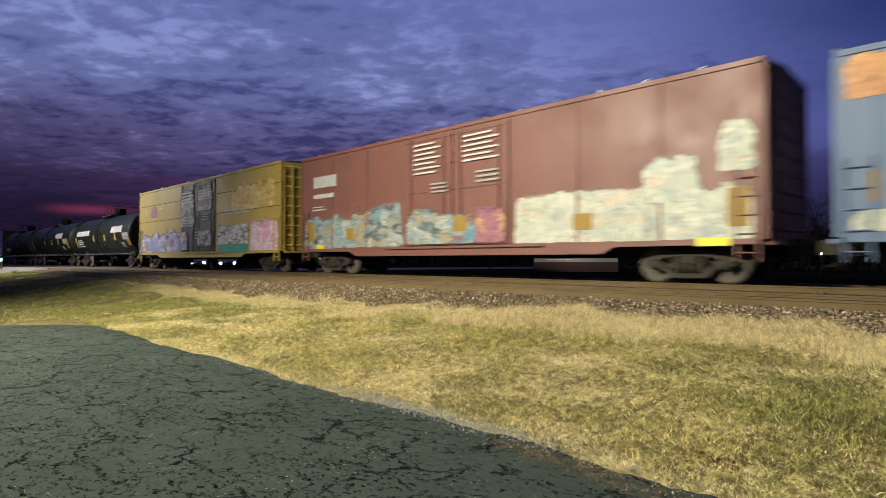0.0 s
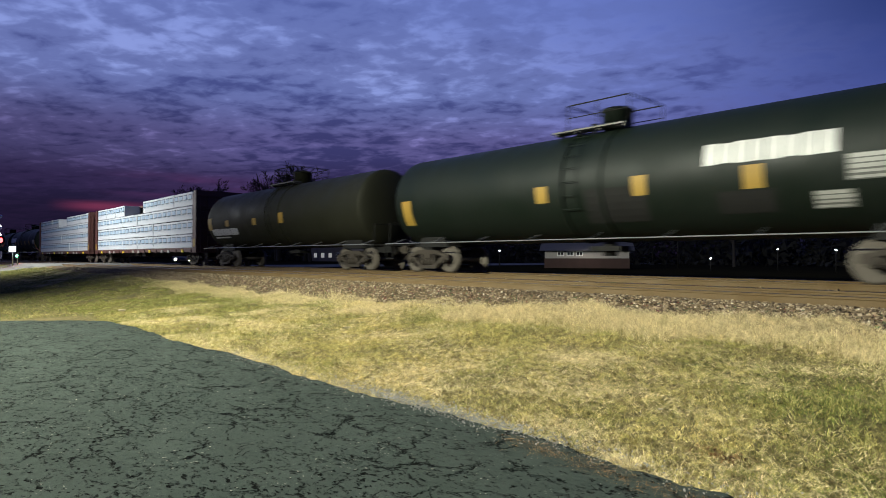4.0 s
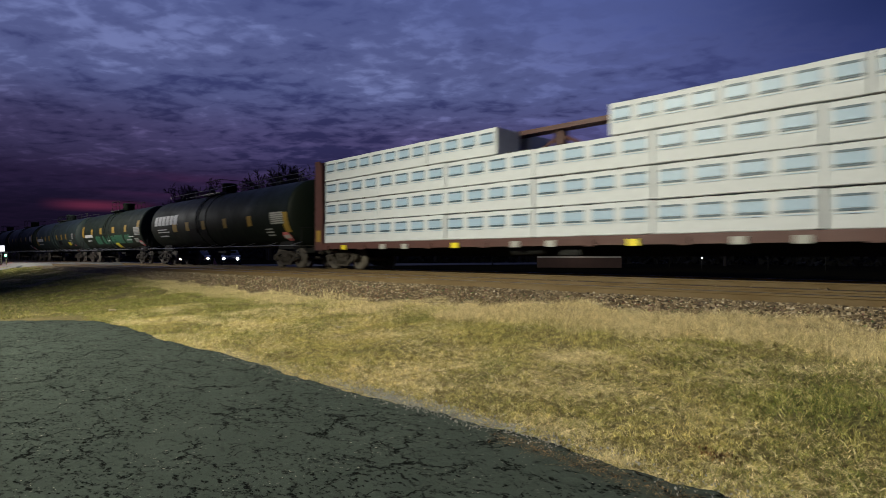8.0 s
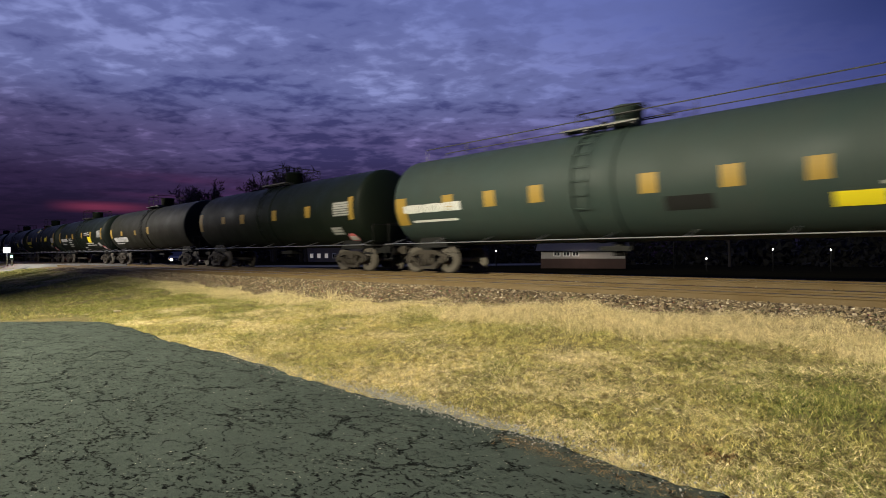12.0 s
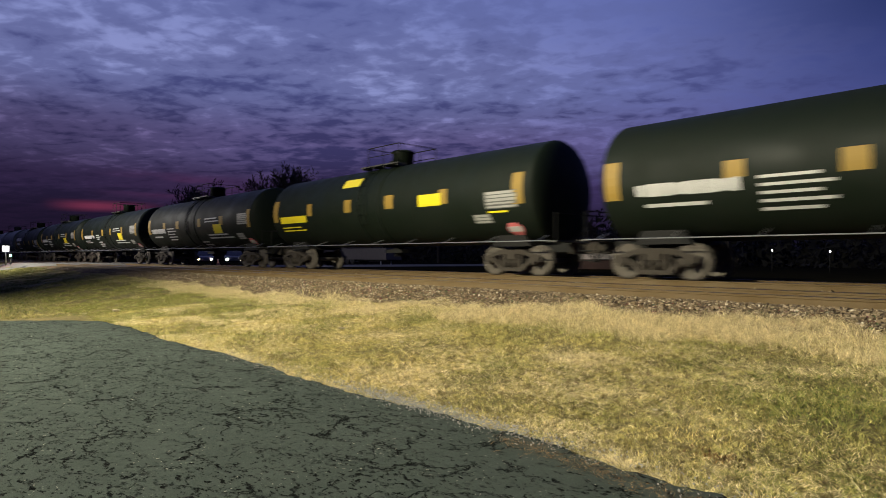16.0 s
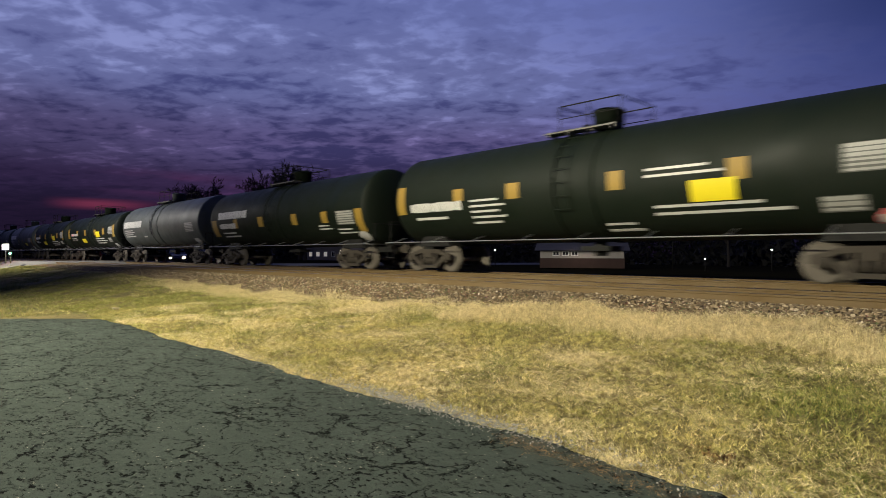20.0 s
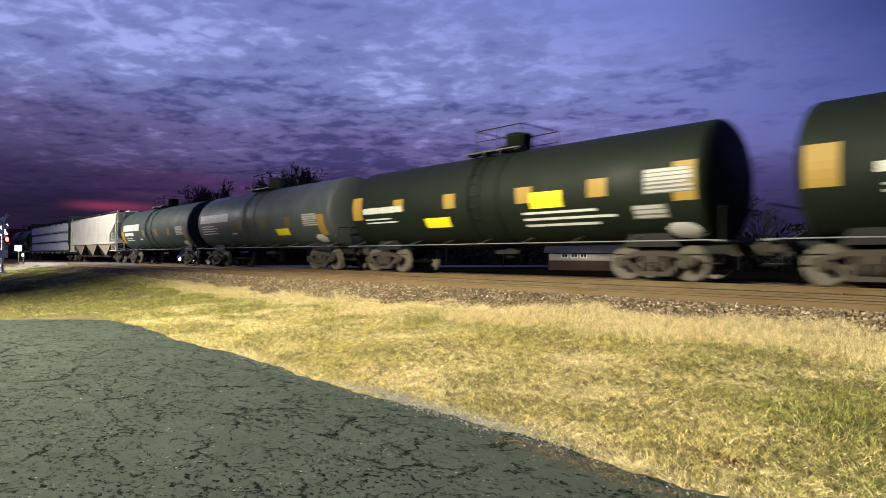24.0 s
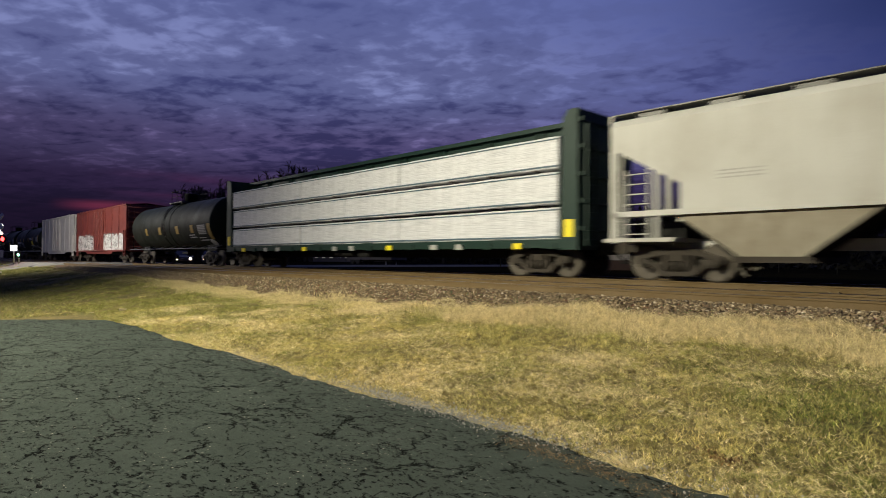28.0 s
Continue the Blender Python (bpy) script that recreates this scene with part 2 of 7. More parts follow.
M["black_iron"] = plain("black_iron", (0.014, 0.014, 0.013), 0.75, spec=0.15)
M["grey_iron"] = plain("grey_iron", (0.06, 0.06, 0.054), 0.5, 0.2)
M["reflective"] = plain("reflective_yellow", (0.28, 0.175, 0.022), 0.65, grain=0.15)
M["faded_strip"] = plain("faded_strip", (0.125, 0.088, 0.035), 0.7, grain=0.3)
M["sign_yellow"] = plain("sign_yellow", (0.75, 0.62, 0.02), 0.4, grain=0.08)
M["white"] = plain("white_lettering", (0.52, 0.52, 0.49), 0.55, grain=0.25)
M["panel_grey"] = plain("stencil_panel", (0.115, 0.118, 0.105), 0.6, grain=0.5, scale=14)
M["dim_white"] = plain("worn_lettering", (0.34, 0.34, 0.31), 0.6, grain=0.4)
M["pink"] = plain("placard_red", (0.62, 0.16, 0.16), 0.45)
M["rail_side"] = paint("rusty_rail", (0.108, 0.069, 0.022), (0.080, 0.047, 0.015), 0.5, 0.8, streak=False)
M["rail_head"] = plain("rail_head", (0.13, 0.11, 0.09), 0.30, 0.9, 0.12, 60)
M["tie"] = plain("creosote_tie", (0.06, 0.045, 0.032), 0.85, grain=0.5, scale=9)
M["galvanised"] = plain("galvanised_steel", (0.40, 0.41, 0.42), 0.4, 0.7, 0.15)


# ---- mesh helpers ----
def box(bm, x0, x1, y0, y1, z0, z1):
    v = [bm.verts.new((x, y, z)) for z in (z0, z1) for y in (y0, y1) for x in (x0, x1)]
    for f in ((0, 2, 3, 1), (4, 5, 7, 6), (0, 1, 5, 4), (2, 6, 7, 3), (0, 4, 6, 2), (1, 3, 7, 5)):
        bm.faces.new([v[i] for i in f])
    return v


def rod(bm, p, q, r, seg=6, r2=None, caps=True):
    p, q = Vector(p), Vector(q)
    d = (q - p).normalized()
    a = d.orthogonal().normalized()
    b = d.cross(a)
    rings = []
    for c, rr in ((p, r), (q, r if r2 is None else r2)):
        rings.append([bm.verts.new(c + (a * math.cos(2 * math.pi * i / seg) + b * math.sin(2 * math.pi * i / seg)) * rr) for i in range(seg)])
    for i in range(seg):
        f = bm.faces.new((rings[0][i], rings[0][(i + 1) % seg], rings[1][(i + 1) % seg], rings[1][i]))
        f.smooth = seg > 7
    if caps:
        bm.faces.new(rings[0][::-1]), bm.faces.new(rings[1])


def prism(bm, outline, y0, y1):
    """A plate of thickness y0..y1 with an outline in x, z."""
    a = [bm.verts.new((x, y0, z)) for x, z in outline]
    b = [bm.verts.new((x, y1, z)) for x, z in outline]
    bm.faces.new(a), bm.faces.new(b[::-1])
    n = len(a)
    for i in range(n):
        bm.faces.new((a[i], b[i], b[(i + 1) % n], a[(i + 1) % n]))


def lathe(bm, profile, axis="x", seg=40, smooth=True):
    """Turns (along, radius) pairs round an axis."""
    rings = []
    for s, r in profile:
        ring = []
        for i in range(seg):
            a = 2 * math.pi * i / seg
            c, d = r * math.cos(a), r * math.sin(a)
            ring.append(bm.verts.new((s, c, d) if axis == "x" else (c, s, d) if axis == "y" else (c, d, s)))
        rings.append(ring)
    for r0, r1 in zip(rings, rings[1:]):
        for i in range(seg):
            f = bm.faces.new((r0[i], r0[(i + 1) % seg], r1[(i + 1) % seg], r1[i]))
            f.smooth = smooth
    bm.faces.new(rings[0][::-1]), bm.faces.new(rings[-1])


def mesh_of(name, bm, *mats):
    bmesh.ops.recalc_face_normals(bm, faces=bm.faces)
    me = bpy.data.meshes.new(name)
    bm.to_mesh(me)
    bm.free()
    for m in mats:
        me.materials.append(m)
    return me


def soften(bm, width=0.02, seg=2):
    es = [e for e in bm.edges if len(e.link_faces) == 2 and e.calc_face_angle(0) > 0.6]
    bmesh.ops.bevel(bm, geom=es, offset=width, segments=seg, affect="EDGES", clamp_overlap=True)


def part(name, bm, mat, parent, label="", at=None):
    me = bm if isinstance(bm, bpy.types.Mesh) else mesh_of(name, bm, *(mat if isinstance(mat, tuple) else (mat,)))
    ob = new(name, me)
    ob.parent = parent
    if at is not None:
        ob.matrix_basis = at
    if label:
        ob["label"] = label
    return ob


def thing(name, bm, mat, label, category, group="", kind="", at=None):
    me = bm if isinstance(bm, bpy.types.Mesh) else mesh_of(name, bm, *(mat if isinstance(mat, tuple) else (mat,)))
    ob = new(name, me)
    if at is not None:
        ob.matrix_basis = at
    return tagged(ob, label, category, group, kind)


def empty(name, label, category, group="", at=None):
    ob = new(name)
    ob.empty_display_size = 0.3
    if at is not None:
        ob.matrix_basis = at
    return tagged(ob, label, category, group)


def np_mesh(name, verts, faces, mats=(), smooth=False):
    """A mesh from arrays; faces all of one size."""
    me = bpy.data.meshes.new(name)
    nf, k = faces.shape
    me.vertices.add(len(verts)), me.loops.add(nf * k), me.polygons.add(nf)
    me.vertices.foreach_set("co", np.asarray(verts, np.float32).ravel())
    me.loops.foreach_set("vertex_index", np.asarray(faces, np.int32).ravel())
    me.polygons.foreach_set("loop_start", np.arange(0, nf * k, k, dtype=np.int32))
    me.polygons.foreach_set("use_smooth", np.full(nf, smooth))
    me.update(calc_edges=True)
    for m in mats:
        me.materials.append(m)
    return me


# ---- ground ----
def ground_height(x, y):
    """Level lot, a bank rising to the ballast, a level roadbed, and a flat field beyond."""
    x, y = np.asarray(x, float), np.asarray(y, float)
    toe = 0.66 - 0.24 * np.exp(-((x + 16) / 9.0) ** 2)
    z = np.interp(y, [-400, LOT_EDGE, 400], [0, 0, 0]) + np.clip((y - LOT_EDGE - 0.1) / (8.6 - LOT_EDGE), 0, 1) ** 1.1 * toe
    lump = 0.035 * np.sin(1.7 * x + 0.6 * y) * np.sin(1.3 * y - 0.4 * x) + 0.02 * np.sin(4.1 * x + 1.0) * np.sin(3.7 * y)
    z = z + lump * np.clip((y - LOT_EDGE - 0.2) / 0.8, 0, 1) * np.clip((9 - y) / 0.6, 0, 1)
    bed = np.clip((y - 8.6) / 0.75, 0, 1) * np.clip((20.0 - y) / 1.6, 0, 1)
    z = z * (1 - bed) + (RAIL - 0.155) * bed
    return np.where(y > 18.4, np.maximum(z * np.clip((20.5 - y) / 2, 0, 1) + 0.55 * np.clip((y - 18.5) / 2, 0, 1), 0), z)


def grid_mesh(name, xs, ys, zf, mats):
    X, Y = np.meshgrid(xs, ys)
    Z = zf(X, Y)
    v = np.stack([X, Y, Z], -1).reshape(-1, 3)
    n, m = len(xs), len(ys)
    i = (np.arange(m - 1)[:, None] * n + np.arange(n - 1)[None, :]).ravel()
    return np_mesh(name, v, np.stack([i, i + 1, i + 1 + n, i + n], -1), mats, True)


def soil_material():
    m, nt, b = material("turf_soil", 0.95, spec=0.2)
    v = world_coords(nt)
    a = ramp(nt, noise_tex(nt, v, 0.8, 6), ((0.3, (0.07, 0.075, 0.02)), (0.5, (0.14, 0.115, 0.04)), (0.7, (0.22, 0.17, 0.065))))
    c = mix(nt, 0.6, a, ramp(nt, noise_tex(nt, v, 22, 6, 0.75), ((0.38, (0.02, 0.018, 0.006)), (0.7, (0.34, 0.28, 0.12)))))
    nt.links.new(c, b.inputs["Base Color"])
    bump(nt, b, noise_tex(nt, v, 30, 6, 0.8), 0.8, 0.04)
    return m


def asphalt_material():
    """Old oxidised asphalt: fine aggregate, wandering cracks that come and go, lost chips; dirt and shade in them
    painted near black.
    """
    m, nt, b = material("cracked_asphalt", 0.95, spec=0.03)
    v = world_coords(nt)

    def cracks(scale, width, wander, gate_scale, gate, shift):
        """Block cracks with ragged sides, kept in runs."""
        w = nt.nodes.new("ShaderNodeTexNoise")
        w.inputs["Scale"].default_value, w.inputs["Detail"].default_value, w.inputs["Roughness"].default_value = 5.0, 6, 0.7
        nt.links.new(v, w.inputs["Vector"])
        off = mix(nt, 1.0, mix(nt, 1.0, w.outputs["Color"], (0.5,) * 3, "SUBTRACT"), (wander,) * 3, "MULTIPLY")
        mp = nt.nodes.new("ShaderNodeMapping")
        mp.inputs["Rotation"].default_value = (0, 0, radians(-52))
        mp.inputs["Scale"].default_value = (0.72, 1.25, 0.0)
        mp.inputs["Location"].default_value = (shift, shift * 0.7, 0)
        nt.links.new(mix(nt, 1.0, v, off, "ADD"), mp.inputs["Vector"])
        vo = nt.nodes.new("ShaderNodeTexVoronoi")
        vo.feature, vo.voronoi_dimensions = "DISTANCE_TO_EDGE", "2D"
        vo.inputs["Scale"].default_value = scale
        nt.links.new(mp.outputs["Vector"], vo.inputs["Vector"])
        line = ramp(nt, vo.outputs["Distance"], ((width * scale * 0.35, (1, 1, 1)), (width * scale, (0, 0, 0))))
        keep = ramp(nt, noise_tex(nt, v, gate_scale, 4, 0.65), ((gate, (0, 0, 0)), (gate + 0.05, (1, 1, 1))))
        return mix(nt, 1.0, line, keep, "MULTIPLY")

    c1 = cracks(1.35, 0.017, 0.44, 2.6, 0.465, 3.0)
    c2 = cracks(2.9, 0.009, 0.38, 4.0, 0.505, 11.0)
    c3 = cracks(6.5, 0.005, 0.24, 5.0, 0.54, 21.0)
    # lost chips, drawn out along the paver's run
    mp = nt.nodes.new("ShaderNodeMapping")
    mp.inputs["Rotation"].default_value = (0, 0, radians(-52))
    mp.inputs["Scale"].default_value = (0.6, 1.0, 1.0)
    nt.links.new(v, mp.inputs["Vector"])
    run = mp.outputs["Vector"]
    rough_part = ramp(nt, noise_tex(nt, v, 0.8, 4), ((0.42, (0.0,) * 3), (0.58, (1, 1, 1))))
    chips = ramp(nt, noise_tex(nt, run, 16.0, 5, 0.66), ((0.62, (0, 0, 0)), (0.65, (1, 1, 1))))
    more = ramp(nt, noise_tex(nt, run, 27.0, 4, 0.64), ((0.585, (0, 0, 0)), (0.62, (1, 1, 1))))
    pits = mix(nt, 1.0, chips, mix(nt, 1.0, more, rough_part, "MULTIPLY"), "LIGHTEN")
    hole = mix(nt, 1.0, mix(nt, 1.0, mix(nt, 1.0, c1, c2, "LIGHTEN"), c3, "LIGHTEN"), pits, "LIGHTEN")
    fine = noise_tex(nt, v, 140, 4, 0.8)
    c = ramp(nt, noise_tex(nt, v, 1.1, 6, 0.6), ((0.3, (0.049, 0.062, 0.052)), (0.7, (0.068, 0.084, 0.071))))
    c = mix(nt, 0.45, c, ramp(nt, fine, ((0.3, (0.022, 0.029, 0.026)), (0.62, (0.082, 0.098, 0.084)), (0.8, (0.28, 0.29, 0.25)))))
    # pale grit in drifted patches; its specks also stand in for lit crack edges
    grit = mix(nt, 1.0, ramp(nt, noise_tex(nt, v, 34, 3, 0.6), ((0.66, (0, 0, 0)), (0.69, (1, 1, 1)))), ramp(nt, noise_tex(nt, v, 2.3, 3), ((0.50, (0, 0, 0)), (0.58, (1, 1, 1)))), "MULTIPLY")
    c = mix(nt, grit, c, (0.30, 0.29, 0.24))
    # near black in cracks and chips: dirt, plus their shade put into the colour
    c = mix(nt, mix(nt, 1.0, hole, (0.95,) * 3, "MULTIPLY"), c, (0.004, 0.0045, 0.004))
    nt.links.new(c, b.inputs["Base Color"])
    lumps = noise_tex(nt, run, 13, 7, 0.7)
    h = mix(nt, 1.0, mix(nt, 0.25, lumps, fine), mix(nt, 1.0, hole, (1.3,) * 3, "MULTIPLY"), "SUBTRACT")
    bump(nt, b, h, 1.0, 0.05)
    return m


M["soil"], M["asphalt"] = soil_material(), asphalt_material()
xs = np.concatenate([np.linspace(-2500, -130, 14), np.linspace(-120, -32, 45), np.linspace(-31.5, 14, 183), np.linspace(16, 60, 23), np.linspace(80, 2500, 14)])
ys = np.concatenate([np.linspace(-2500, -40, 8), np.linspace(-30, 3, 16), np.linspace(3.3, 9.6, 64), np.linspace(9.9, 22, 41), np.linspace(24, 90, 23), np.linspace(120, 3000, 14)])
def field_material():
    m, nt, b = material("unlit_field", 1.0, spec=0.0)
    v = world_coords(nt)
    # ground past the track: its lack of light is put into the colour
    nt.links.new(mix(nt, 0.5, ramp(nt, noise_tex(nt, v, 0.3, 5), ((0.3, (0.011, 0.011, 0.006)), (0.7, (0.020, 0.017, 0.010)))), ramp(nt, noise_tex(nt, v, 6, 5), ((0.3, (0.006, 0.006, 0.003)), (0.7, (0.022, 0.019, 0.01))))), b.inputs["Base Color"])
    bump(nt, b, noise_tex(nt, v, 8, 5), 0.6, 0.05)
    return m


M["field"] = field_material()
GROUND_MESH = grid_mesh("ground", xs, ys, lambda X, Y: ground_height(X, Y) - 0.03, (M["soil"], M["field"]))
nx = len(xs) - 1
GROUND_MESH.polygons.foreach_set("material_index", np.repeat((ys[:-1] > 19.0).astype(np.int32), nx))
ground = tagged(new("ground", GROUND_MESH), "mown autumn grass bank of yellow and green turf", "ground", "", "structure")

LOT_END = -17.5
axs = np.arange(-18.5, 6.0, 0.035)
ays = np.arange(-2.0, LOT_EDGE + 0.5, 0.035)


def asphalt_height(X, Y):
    """Worn surface: crazed cracks and lost chips; it dips under the turf past its ragged edge."""
    Z = np.empty_like(X)
    for j in range(X.shape[0]):
        for i in range(X.shape[1]):
            x, y = X[j, i], Y[j, i]
            p = Vector((x * 1.15, y * 1.15, 0))
            n1 = noise.noise(p * 2.3)
            w = Vector((n1 * 0.25, noise.noise(p * 2.1 + Vector((9, 4, 0))) * 0.25, 0))
            d = noise.voronoi(p * 1.5 + w)[0]
            crack = max(0.0, 1 - (d[1] - d[0]) / 0.06) * (noise.noise(p * 1.6 + Vector((1, 7, 2))) > -0.05)
            pit = max(0.0, noise.noise(p * 7.0) - 0.18)
            Z[j, i] = 0.008 * n1 - 0.004 * crack - 0.010 * pit + 0.003 * noise.noise(p * 17)
    edge = LOT_EDGE + 0.06 * np.sin(1.3 * X) + 0.03 * np.sin(4.1 * X + 1) + 0.015 * np.sin(15 * X) - np.clip((LOT_END + 2.2 - X), 0, 3) ** 1.5 * 0.8
    Z -= np.clip((Y - edge) / 0.05, 0, 1) * 0.12
    Z -= np.clip((LOT_END + 0.1 * np.sin(3 * Y) - X) / 0.08, 0, 1) * 0.12
    return Z + 0.012


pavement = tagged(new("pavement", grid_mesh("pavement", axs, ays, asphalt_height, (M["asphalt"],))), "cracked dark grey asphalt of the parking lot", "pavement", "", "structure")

# ---- track ----
RAIL_SECTION = ((-0.07, 0.0), (0.07, 0.0), (0.07, 0.012), (0.030, 0.03), (0.028, 0.125), (0.036, 0.137), (0.036, 0.168), (0.028, 0.175), (-0.028, 0.175), (-0.036, 0.168), (-0.036, 0.137), (-0.028, 0.125), (-0.030, 0.03), (-0.07, 0.012))


def rail(y, x0=-420.0, x1=160.0):
    bm = bmesh.new()
    a = [bm.verts.new((x0, dy, dz)) for dy, dz in RAIL_SECTION]
    b = [bm.verts.new((x1, dy, dz)) for dy, dz in RAIL_SECTION]
    n = len(a)
    for i in range(n):
        f = bm.faces.new((a[i], a[(i + 1) % n], b[(i + 1) % n], b[i]))
        f.material_index = 1 if i in (6, 7, 8) else 0
    bm.faces.new(a[::-1]), bm.faces.new(b)
    thing("rail", bm, (M["rail_side"], M["rail_head"]), "rusty steel rail with a worn bright head", "rail", "rails of the two tracks", "structure", pose(0, y, RAIL - 0.175))


for y in (NEAR_TRACK - 0.7525, NEAR_TRACK + 0.7525, TRAIN_TRACK - 0.7525, TRAIN_TRACK + 0.7525):
    rail(y)


# ---- rolling stock ----
GAUGE_HALF, WHEEL_R = 0.7525, 0.457
CARS, WHEELSETS = [], []


def wheelset_mesh():
    bm = bmesh.new()
    for s in (-1, 1):
        prof = ((-0.065, 0.40), (-0.065, WHEEL_R), (0.045, WHEEL_R + 0.004), (0.055, WHEEL_R + 0.025), (0.07, WHEEL_R + 0.025), (0.072, 0.38), (0.03, 0.36), (0.02, 0.16), (0.05, 0.13), (-0.08, 0.13), (-0.05, 0.17), (-0.03, 0.36))
        b2 = bmesh.new()
        lathe(b2, [(-s * GAUGE_HALF + s * p[0], p[1]) for p in prof], "y", 28)
        me = bpy.data.meshes.new("tmp")
        b2.to_mesh(me), b2.free()
        bm.from_mesh(me)
        bpy.data.meshes.remove(me)
    rod(bm, (0, -0.98, 0), (0, 0.98, 0), 0.085, 12)
    for k in range(6):
        a = k * math.pi / 3
        for s in (-1, 1):
            rod(bm, (0.07 * math.cos(a), s * 0.98, 0.07 * math.sin(a)), (0.07 * math.cos(a), s * 1.0, 0.07 * math.sin(a)), 0.018, 5)
    return mesh_of("wheelset", bm, M["wheel"])


def side_frame_mesh():
    """Cast side frame: arched top chord, bottom chord, pedestals over two axle boxes, spring window."""
    bm = bmesh.new()
    prism(bm, ((-1.12, 0.42), (-1.12, 0.60), (-0.86, 0.66), (-0.45, 0.80), (0.45, 0.80), (0.86, 0.66), (1.12, 0.60), (1.12, 0.42), (0.95, 0.42), (0.86, 0.54), (0.42, 0.66), (-0.42, 0.66), (-0.86, 0.54), (-0.95, 0.42)), -0.07, 0.07)
    prism(bm, ((-0.84, 0.52), (-0.72, 0.56), (-0.36, 0.24), (0.36, 0.24), (0.72, 0.56), (0.84, 0.52), (0.44, 0.13), (-0.44, 0.13)), -0.06, 0.06)
    for s in (-1, 1):
        box(bm, s * 0.36 - 0.05, s * 0.36 + 0.05, -0.06, 0.06, 0.20, 0.70)
        rod(bm, (s * 0.89, -0.13, 0.457), (s * 0.89, 0.10, 0.457), 0.125, 14)
        rod(bm, (s * 0.89, -0.16, 0.457), (s * 0.89, -0.13, 0.457), 0.075, 10)
    for k in (-0.2, 0.0, 0.2):
        rod(bm, (k, 0, 0.25), (k, 0, 0.52), 0.075, 10)
    return mesh_of("side_frame", bm, M["bogie"])


def bolster_mesh():
    bm = bmesh.new()
    box(bm, -0.22, 0.22, -1.08, 1.08, 0.50, 0.72)
    soften(bm, 0.03, 1)
    rod(bm, (0, 0, 0.7), (0, 0, 0.86), 0.2, 14)
    return mesh_of("bogie", bm, M["bogie"])


def brake_mesh():
    bm = bmesh.new()
    for s in (-1, 1):
        box(bm, s * 0.40 - 0.04, s * 0.40 + 0.04, -0.85, 0.85, 0.36, 0.46)
        for t in (-1, 1):
            box(bm, s * 0.40 - 0.05, s * 0.40 + 0.09, t * 0.76 - 0.05, t * 0.76 + 0.05, 0.30, 0.55)
    return mesh_of("brake_beam", bm, M["black_iron"])


STOCK = {"wheelset": wheelset_mesh(), "side_frame": side_frame_mesh(), "bolster": bolster_mesh(), "brake": brake_mesh()}


def bogie(car, x):
    b = part("bogie", STOCK["bolster"], None, car, "", pose(x, 0, 0))
    for s in (-1, 1):
        f = part("side_frame", STOCK["side_frame"], None, b, "", pose(0, s * 1.0, 0, 0, 0, 0 if s < 0 else 180))
        w = part("wheelset", STOCK["wheelset"], None, b, "steel wheel pair on one axle")
        w.matrix_parent_inverse = pose(s * 0.89, 0, 0)
        w.matrix_basis = pose(0, 0, WHEEL_R)
        WHEELSETS.append(w)
    part("brake_beam", STOCK["brake"], None, b)


def coupler_mesh():
    bm = bmesh.new()
    box(bm, -0.55, 0.30, -0.09, 0.09, -0.10, 0.10)
    prism(bm, ((0.30, -0.16), (0.30, 0.16), (0.62, 0.16), (0.62, -0.16)), -0.17, 0.12)
    box(bm, -0.25, 0.0, -0.28, 0.28, -0.18, 0.2)
    soften(bm, 0.02, 1)
    return mesh_of("coupler", bm, M["bogie"])


def hose_mesh():
    bm = bmesh.new()
    pts = [Vector((0.0, 0.42, 0.80)), Vector((0.2, 0.40, 0.62)), Vector((0.42, 0.32, 0.46)), Vector((0.62, 0.22, 0.42))]
    for p, q in zip(pts, pts[1:]):
        rod(bm, p, q, 0.03, 6)
    return mesh_of("brake_hose", bm, M["black_iron"])


STOCK["coupler"], STOCK["hose"] = coupler_mesh(), hose_mesh()


def couplers(car, half):
    """half: from the car's middle to the coupling plane."""
    for s in (-1, 1):
        part("coupler", STOCK["coupler"], None, car, "", pose(s * (half - 0.46), 0, 0.84, 0, 0, 0 if s > 0 else 180))
        part("brake_hose", STOCK["hose"], None, car, "", pose(s * (half - 0.62), 0, 0, 0, 0, 0 if s > 0 else 180))


RUNGS = {}


def rung_mesh(width, along, mat, r=0.016):
    key = (round(width, 2), along, mat.name)
    if key not in RUNGS:
        bm = bmesh.new()
        h = width / 2
        rod(bm, (-h, 0, 0) if along == "x" else (0, -h, 0), (h, 0, 0) if along == "x" else (0, h, 0), r, 5)
        RUNGS[key] = mesh_of("rung", bm, mat)
    return RUNGS[key]


def ladder(car, x, y, z0, z1, width, rungs, mat, along="x", name="ladder"):
    bm = bmesh.new()
    for s in (-1, 1):
        if along == "x":
            box(bm, x + s * width / 2 - 0.02, x + s * width / 2 + 0.02, y - 0.015, y + 0.06, z0, z1)
        else:
            box(bm, x - 0.03, x + 0.03, y + s * width / 2 - 0.02, y + s * width / 2 + 0.02, z0, z1)
    frame_ob = part(name, bm, mat, car)
    for k in range(rungs):
        part("rung", rung_mesh(width, along, mat), None, frame_ob, "", pose(x, y, z0 + (z1 - z0) * (k + 0.5) / rungs))


def new_car(name, label, category, ta, tb):
    """ta, tb: the seconds at which its two coupling planes pass the reference."""
    car = empty(name, label, category, "cars of the freight train")
    half = (tb - ta) * SPEED / 2
    CARS.append((car, (ta + tb) / 2))
    couplers(car, half)
    return car, half


# ---- tank cars ----
TANK_R, TANK_Z = 1.61, 2.59


